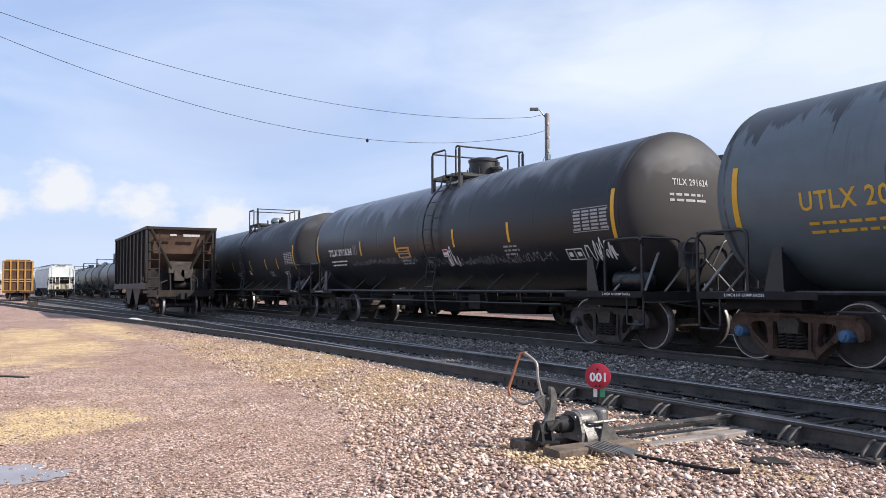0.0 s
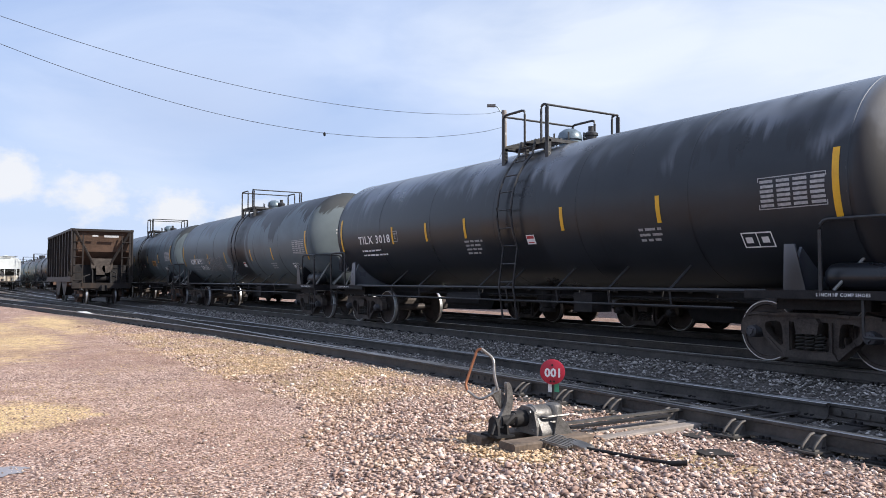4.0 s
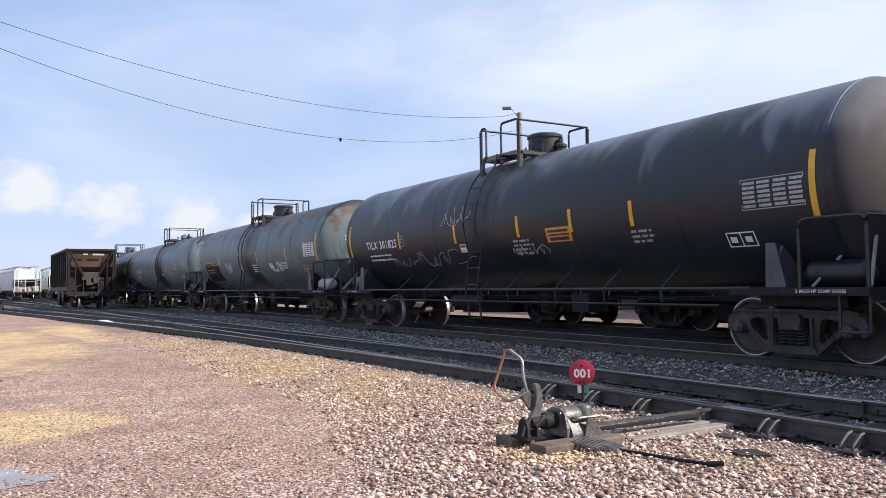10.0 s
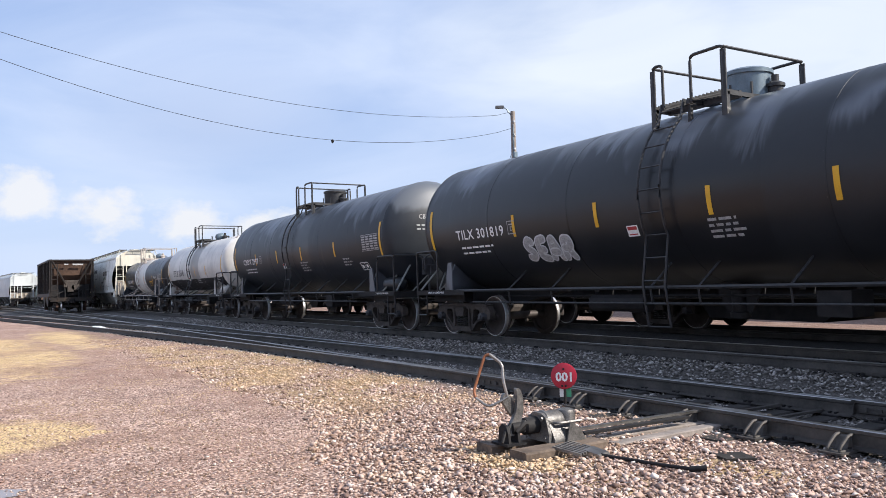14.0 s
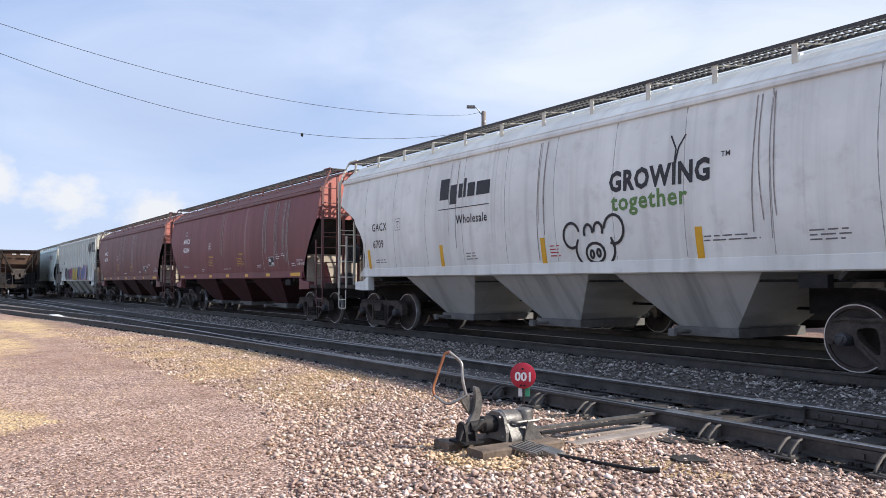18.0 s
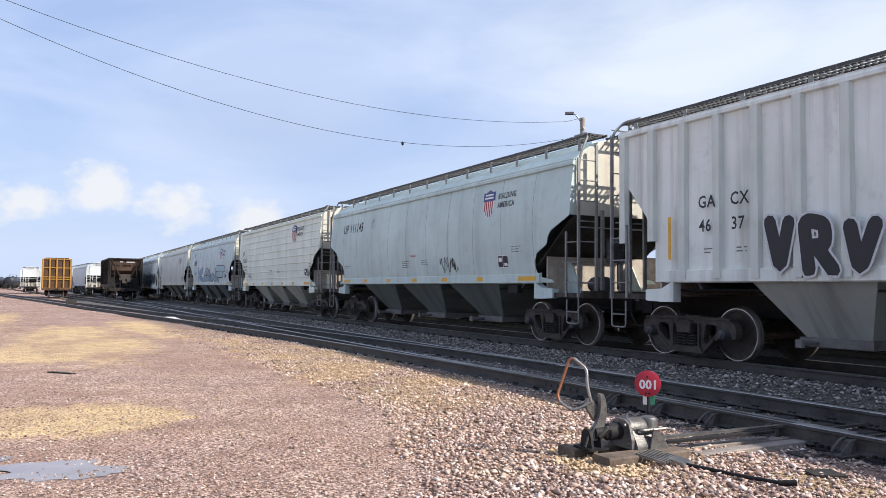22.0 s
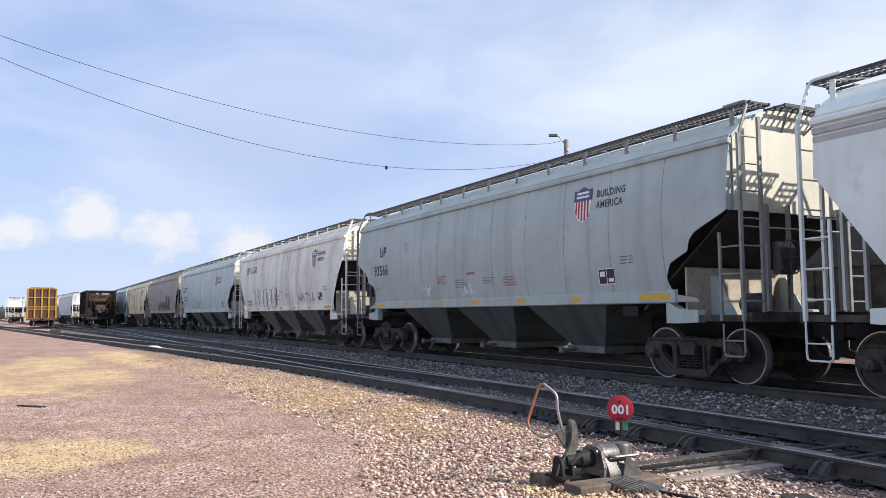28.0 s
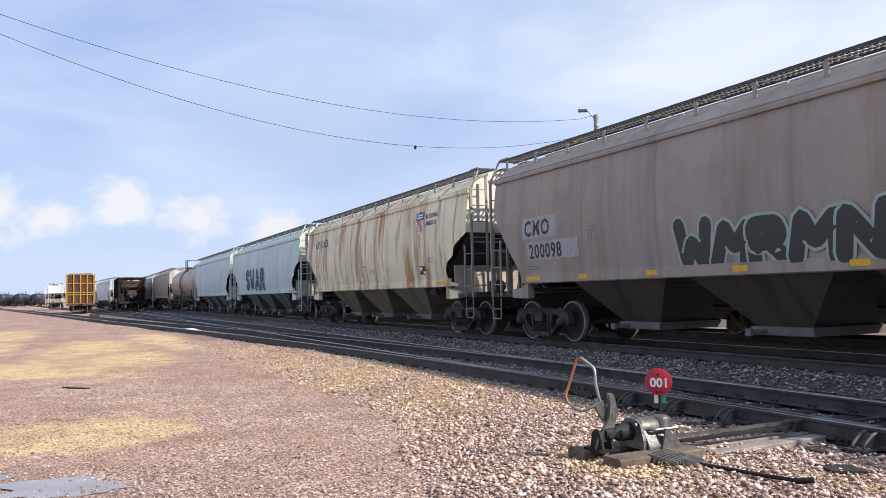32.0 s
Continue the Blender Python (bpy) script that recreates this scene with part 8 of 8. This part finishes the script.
def open_hopper():
    """A short open-top coal hopper with outside stakes; its trailing end faces +x."""
    car = thing("open_hopper", "rusty black open-top hopper car with steel side stakes", "hopper car")
    half, W, z0, z1 = 6.2, 1.52, 1.25, 4.08
    xe = half - 0.35
    bm = bmesh.new()
    for s in (-1, 1):
        ya, yb = sorted((s * (W - 0.10), s * (W - 0.04)))
        prism(bm, [(-xe, z1), (xe, z1), (xe, z1 - 0.15), (xe - 1.6, z0), (-xe + 1.6, z0), (-xe, z1 - 0.15)], ya, yb)
    body = part("body", bm, M_OPEN, car)
    for e in (-1, 1):
        bm = bmesh.new()
        prism(bm, [(e * (xe - 0.12), z1 - 0.05), (e * (xe - 0.17), z1 - 0.05), (e * (xe - 0.55), z1 - 1.15), (e * (xe - 2.7), 1.0), (e * (xe - 2.6), 0.95), (e * (xe - 0.5), z1 - 1.2)], -W + 0.05, W - 0.05)
        part("slope_sheet", bm, M_OPEN_IN, car, "rust-brown sloping end sheet")
        bm = bmesh.new()
        box(bm, *sorted((e * (xe - 0.12), e * (xe + 0.02))), -W - 0.02, W + 0.02, z1 - 0.10, z1 + 0.02)
        part("end_rim", bm, M_OPEN, car)
        # diagonal braces from the rim's corners down to the middle of the end
        for s in (-1, 1):
            bm = bmesh.new()
            tube(bm, [(e * (xe - 0.02), s * (W - 0.12), z1 - 0.08), (e * (xe - 0.25), s * 0.42, 2.15)], 0.075, 6)
            part("end_brace", bm, M_OPEN, car)
            bm = bmesh.new()
            y = s * (W - 0.08)
            box(bm, *sorted((e * (xe - 0.10), e * (xe - 0.02))), y - 0.07, y + 0.07, 1.0, z1)
            for k in range(6):
                tube(bm, [(e * (xe + 0.03), y, 1.3 + 0.42 * k), (e * (xe + 0.03), y - s * 0.42, 1.3 + 0.42 * k)], 0.02, 5)
            box(bm, *sorted((e * (xe - 0.06), e * (xe - 0.02))), y - s * 0.44 - 0.03, y - s * 0.44 + 0.03, 1.0, z1 - 0.3)
            part("corner_post", bm, M_OPEN, car)
        bm = bmesh.new()
        box(bm, *sorted((e * (xe - 1.3), e * (half - 0.45))), -W, W, 1.02, 1.14)
        box(bm, *sorted((e * (half - 0.5), e * (half - 0.42))), -W, W, 0.86, 1.16)
        box(bm, *sorted((e * (xe - 2.4), e * (half - 0.4))), -0.2, 0.2, 0.74, 1.05)
        part("end_sill", bm, M_OPEN, car)
        bm = bmesh.new()
        lathe(bm, [(0, 0), (0.25, 0.0), (0.25, 0.05), (0, 0.05)], 12, "x")
        bmesh.ops.transform(bm, matrix=pose(e * (half - 0.55), 0.25, 1.95), verts=bm.verts)
        box(bm, *sorted((e * (half - 0.75), e * (half - 0.5))), -0.3, 0.15, 1.6, 2.1)
        box(bm, *sorted((e * (half - 0.9), e * (half - 0.55))), -0.55, 0.55, 1.95, 2.5)
        part("brake_gear", bm, M_TRUCK, car)
        bm = bmesh.new()
        lathe(bm, [(0, -0.45), (0.2, -0.42), (0.2, 0.42), (0, 0.45)], 12, "y")
        part("air_reservoir", bm, M_STEEL_DARK, car, "", 40, pose(e * (half - 0.95), 0.15, 1.42))
        bm = bmesh.new()
        prism(bm, [(e * (xe - 0.6), 1.14), (e * (xe - 0.1), 1.14), (e * (xe - 0.3), 2.1), (e * (xe - 0.6), 2.5)], -0.5, -0.44)
        prism(bm, [(e * (xe - 0.6), 1.14), (e * (xe - 0.1), 1.14), (e * (xe - 0.3), 2.1), (e * (xe - 0.6), 2.5)], 0.44, 0.5)
        box(bm, *sorted((e * (xe - 0.66), e * (xe - 0.6))), -W + 0.2, W - 0.2, 1.14, 2.15)
        part("end_bulkhead", bm, M_STEEL_DARK, car)
        for y, z in ((-0.9, 1.5), (0.75, 1.7), (0.95, 1.4)):
            bm = bmesh.new()
            tube(bm, bend([(e * (half - 0.55), y, 1.15), (e * (half - 0.55), y, z), (e * (half - 0.8), y * 0.4, z + 0.2)], 0.1), 0.035, 6)
            part("brake_pipe", bm, M_STEEL_DARK, car)
        f, q = merged([(-0.55, 3.68, 0.30, 0.09), (0.05, 3.66, 0.75, 0.11)])
        on_surface("lettering", f, q, lambda a, b, l: (e * (xe + 0.03), a * e, b), 0, 0, M_DIMWHITE, car)
    n = 9
    for k in range(n + 1):
        x = -xe + 0.08 + (2 * xe - 0.16) * k / n
        zb = z0 if abs(x) < xe - 1.6 else z0 + 0.3
        for s in (-1, 1):
            bm = bmesh.new()
            ya, yb = sorted((s * (W - 0.04), s * (W + 0.06)))
            box(bm, x - 0.06, x + 0.06, ya, yb, zb, z1)
            part("side_stake", bm, M_OPEN, body)
    for s in (-1, 1):
        bm = bmesh.new()
        ya, yb = sorted((s * (W - 0.12), s * (W + 0.08)))
        box(bm, -xe, xe, ya, yb, z1 - 0.09, z1 + 0.03)
        box(bm, -xe, xe, ya, yb, z0 - 0.04, z0 + 0.24)
        part("side_chord", bm, M_OPEN, car)
    for x in (-1.4, 1.4):
        bm = bmesh.new()
        prism(bm, [(x - 1.35, 1.3), (x + 1.35, 1.3), (x + 0.35, 0.42), (x - 0.35, 0.42)], -W + 0.15, W - 0.15)
        part("discharge_bay", bm, M_OPEN, car)
    couplers(car, half)
    truck(car, half - 1.9, 1, 0, AWAY)
    truck(car, -half + 1.9, 1, 0, AWAY)
    return car


def yellow_car():
    car = thing("bulkhead_car", "yellow steel railcar with rusty brown panelled end", "railcar", "", pose(-109.5, 1.25, SIDE_Z))
    ye = grained("faded_yellow_steel", (0.27, 0.135, 0.022), (0.44, 0.24, 0.045), 2, 0.6)
    ru = grained("rusty_panel", (0.035, 0.02, 0.015), (0.11, 0.055, 0.03), 1.5, 0.85)
    half, W = 9.3, 1.52
    bm = bmesh.new()
    prism(bm, [(-W + 0.08, 1.0), (W - 0.08, 1.0), (W - 0.08, 4.2), (W - 0.35, 4.5), (-W + 0.35, 4.5), (-W + 0.08, 4.2)], -half + 0.6, half - 0.75, "x")
    part("body", bm, ru, car)
    bm = bmesh.new()
    for y in (-1.44, -0.72, 0.0, 0.72, 1.44):
        box(bm, half - 0.76, half - 0.6, y - 0.075, y + 0.075, 0.95, 4.45 if abs(y) < 1 else 4.25)
    for z in (1.0, 2.05, 2.3, 3.35, 4.35):
        box(bm, half - 0.78, half - 0.64, -W, W, z - 0.05, z + 0.05)
    part("end_frame", bm, ye, car, "yellow upright and cross bars of the end")
    for s in (-1, 1):
        for k in range(14):
            bm = bmesh.new()
            x = -half + 0.8 + (2 * half - 1.7) * k / 13
            box(bm, x - 0.08, x + 0.08, s * (W - 0.03) - 0.06, s * (W - 0.03) + 0.06, 1.0, 4.3)
            part("side_post", bm, ye, car)
    bm = bmesh.new()
    box(bm, -half + 0.4, half - 0.4, -W, W, 0.8, 1.02)
    part("underframe", bm, ru, car)
    couplers(car, half)
    truck(car, half - 2.3, 1, 0, None)
    truck(car, -half + 2.3, 1, 0, None)


def gondola():
    """A low dark open car with side posts; origin on the rail's top."""
    car = thing("gondola", "low dark gondola car standing beyond the passing train", "gondola", "cars standing beyond the train")
    half, W = 8.0, 1.45
    for s in (-1, 1):
        bm = bmesh.new()
        box(bm, -half + 0.4, half - 0.4, *sorted((s * (W - 0.06), s * W)), 1.0, 2.15)
        part("side", bm, M_TRUCK, car)
        bm = bmesh.new()
        box(bm, -half + 0.36, half - 0.36, *sorted((s * (W - 0.1), s * (W + 0.07))), 2.15, 2.27)
        part("top_chord", bm, M_TRUCK, car)
        for k in range(13):
            bm = bmesh.new()
            x = -half + 0.5 + (2 * half - 1.0) * k / 12
            box(bm, x - 0.06, x + 0.06, *sorted((s * W, s * (W + 0.06))), 0.95, 2.15)
            part("side_post", bm, M_TRUCK, car)
    for e in (-1, 1):
        bm = bmesh.new()
        box(bm, *sorted((e * (half - 0.42), e * (half - 0.36))), -W + 0.06, W - 0.06, 1.0, 2.2)
        part("end", bm, M_TRUCK, car)
    bm = bmesh.new()
    box(bm, -half + 0.3, half - 0.3, -W + 0.06, W - 0.06, 0.86, 1.0)
    prism(bm, [(-4.3, 0.86), (4.3, 0.86), (3.9, 0.30), (1.0, 0.26), (0.7, 0.5), (-0.7, 0.5), (-1.0, 0.26), (-3.9, 0.30)], -1.2, 1.2)
    part("underframe", bm, M_STEEL_DARK, car)
    couplers(car, half)
    for x in (-5.6, 5.6):
        truck(car, x, 0, 0, None)
    return car


def standing_cars():
    gon = gondola()
    gon.matrix_basis = pose(-25.2, TRACK + 5.2, -0.05)
    for k in (-2, -1, 1, 2, 3, 4, 5):
        copy_thing(gon, pose(-25.2 - 16.2 * k, TRACK + 5.2, -0.05))
    wh = hp("standing_white_paint", (0.60, 0.63, 0.63), dirt=0.2, seed=31)
    c = hopper_car(18.0, "clean white covered hopper standing on the far siding", wh, side="plain", cream=wh, rolling=None, group="cars standing in the yard", width=1.52, stripes=None, simple=True)
    c.matrix_basis = pose(-128.0, 6.2, SIDE_Z, 0, 0, 4.1)
    c2 = copy_thing(c, pose(-146.4, 4.88, SIDE_Z, 0, 0, 4.1))
    c3 = copy_thing(c, pose(-164, -2.0, SIDE_Z))
    yellow_car()
    dark = tank_paint("yard_tank_black", BLK2, 0.3, 0.3, 0.2, 0.3, seed=33)
    t = tank_car(16.5, "black tank car standing at the far side of the yard", dark, table=False, end_text=False, rails=M_PIPE, rolling=None)
    t.matrix_basis = pose(-296, -8.6, -0.1, 0, 0, -9)
    for k in range(1, 4):
        copy_thing(t, pose(-296 + 3.0 * k, -8.6 - 4.8 * k, -0.1, 0, 0, -9))
    t["group"] = "cars standing in the yard"


def shed():
    wallm = grained("dark_corrugated_wall", (0.035, 0.033, 0.032), (0.07, 0.066, 0.063), 1.0, 0.7)
    roofm = grained("dark_metal_roof", (0.03, 0.03, 0.032), (0.07, 0.07, 0.07), 1.0, 0.6)
    s = thing("yard_shed", "dark metal shed with a sloping roof beyond the train", "shed", "", pose(0, 0, -0.36))
    x0, x1, y0, h0, h1 = -26.8, 16.0, 28.0, 7.1, 7.1
    bm = bmesh.new()
    prism(bm, [(x0, 0.0), (x1, 0.0), (x1, h1), (x0, h0)], y0, y0 + 9.0)
    part("wall", bm, wallm, s)
    bm = bmesh.new()
    k = (h1 - h0) / (x1 - x0)
    prism(bm, [(x0 - 0.5, h0 - 0.5 * k), (x1 + 0.5, h1 + 0.5 * k), (x1 + 0.5, h1 + 0.5 * k + 0.2), (x0 - 0.5, h0 - 0.5 * k + 0.2)], y0 - 0.5, y0 + 9.5)
    part("roof", bm, roofm, s)
    t = thing("long_shed", "long low dark storage shed beyond the train", "shed", "", pose(0, 0, -0.36))
    bm = bmesh.new()
    prism(bm, [(y0 + 1.0, 0.0), (y0 + 8.0, 0.0), (y0 + 8.0, 2.1), (y0 + 4.5, 3.0), (y0 + 1.0, 2.1)], -150.0, x0 - 0.6, "x")
    part("wall", bm, wallm, t)
    bm = bmesh.new()
    prism(bm, [(y0 + 0.7, 2.03), (y0 + 4.5, 3.02), (y0 + 8.3, 2.03), (y0 + 8.3, 2.15), (y0 + 4.5, 3.14), (y0 + 0.7, 2.15)], -150.3, x0 - 0.6, "x")
    part("roof", bm, roofm, t)


# pale brown-pink: the haze of distance is mixed into the colour
M_TREES = grained("hazed_far_trees", (0.30, 0.25, 0.245), (0.46, 0.40, 0.395), 0.3, 0.95, bump=0.0)


def far_edge():
    """Low distant woods and sheds at the edge of the plain."""
    rng = random.Random(4)
    vs, fs = [], []
    for k in range(1500):
        a = rng.uniform(-0.35, 0.75)
        d = rng.uniform(620, 900)
        x, y = -d * math.cos(a), d * math.sin(a)
        h, w = rng.uniform(1.5, 5.5), rng.uniform(5, 22)
        n = len(vs)
        for i in range(7):
            b = i * math.tau / 7
            vs.append((x + w * 0.5 * math.cos(b) * rng.uniform(0.7, 1.1), y + w * 0.5 * math.sin(b) * rng.uniform(0.7, 1.1), -0.5))
        for i in range(7):
            b = i * math.tau / 7
            vs.append((x + w * 0.4 * math.cos(b) * rng.uniform(0.5, 1.1), y + w * 0.4 * math.sin(b) * rng.uniform(0.5, 1.1), h * rng.uniform(0.6, 1)))
        for i in range(7):
            j = (i + 1) % 7
            fs.append((n + i, n + j, n + 7 + j, n + 7 + i))
        fs.append(tuple(n + 7 + i for i in range(7)))
    tagged(put("far_woods", pydata("far_woods", vs, fs, M_TREES), None), "trees along the far horizon, haze painted into their colour", "trees", kind="stuff")
    for k, (x, y, w, h) in enumerate(((-480, -30, 10, 4), (-520, -8, 14, 5), (-500, -52, 8, 3.5), (-560, -70, 20, 6))):
        bm = bmesh.new()
        prism(bm, [(-w / 2, 0), (w / 2, 0), (w / 2, h * 0.75), (0, h), (-w / 2, h * 0.75)], 0, 8)
        tagged(part("far_shed", bm, colour("far_shed_paint_%d" % k, ((0.35, 0.33, 0.32), (0.4, 0.36, 0.33), (0.28, 0.06, 0.05), (0.45, 0.44, 0.43))[k]), None, "", 0, pose(x, y, -0.4)), "small distant shed at the edge of the yard", "shed", "distant sheds")


ground()
tracks()
puddles()
switch_stand()
small_clutter()
utility_pole()
shed()
far_edge()
build_tanks()
build_hoppers()
OPEN = open_hopper()
standing_cars()
scatter_gravel()


def motions():
    times = [2.0 * k for k in range(17)]
    for car, x0 in TRAIN:
        walk(car, [(t, pose(x0 + travel(t), TRACK, 0)) for t in times])
    walk(OPEN, [(t, pose(-44.09 - 2.1 * t, SIDE, SIDE_Z)) for t in times])
    # wheels: each axle turns with the way its car has gone
    ticks = [k / 30.0 for k in range(961)]
    for groups, way in ((ROLLING, lambda t: travel(t) - travel(0)), (AWAY, lambda t: -2.1 * t)):
        for key, s in (("front", 1), ("rear", -1)):
            wheels = groups[key]
            use = ticks if groups is ROLLING else ticks[::8]
            walk(wheels[0], [(t, pose(s * BASE / 2, 0, WR, 0, math.degrees(way(t) / WR) % 360.0, 0)) for t in use])
            first = wheels[0].animation_data
            for w in wheels[1:]:
                w.rotation_mode = "QUATERNION"
                w.animation_data_create().action = first.action
                w.animation_data.action_slot = first.action_slot


motions()
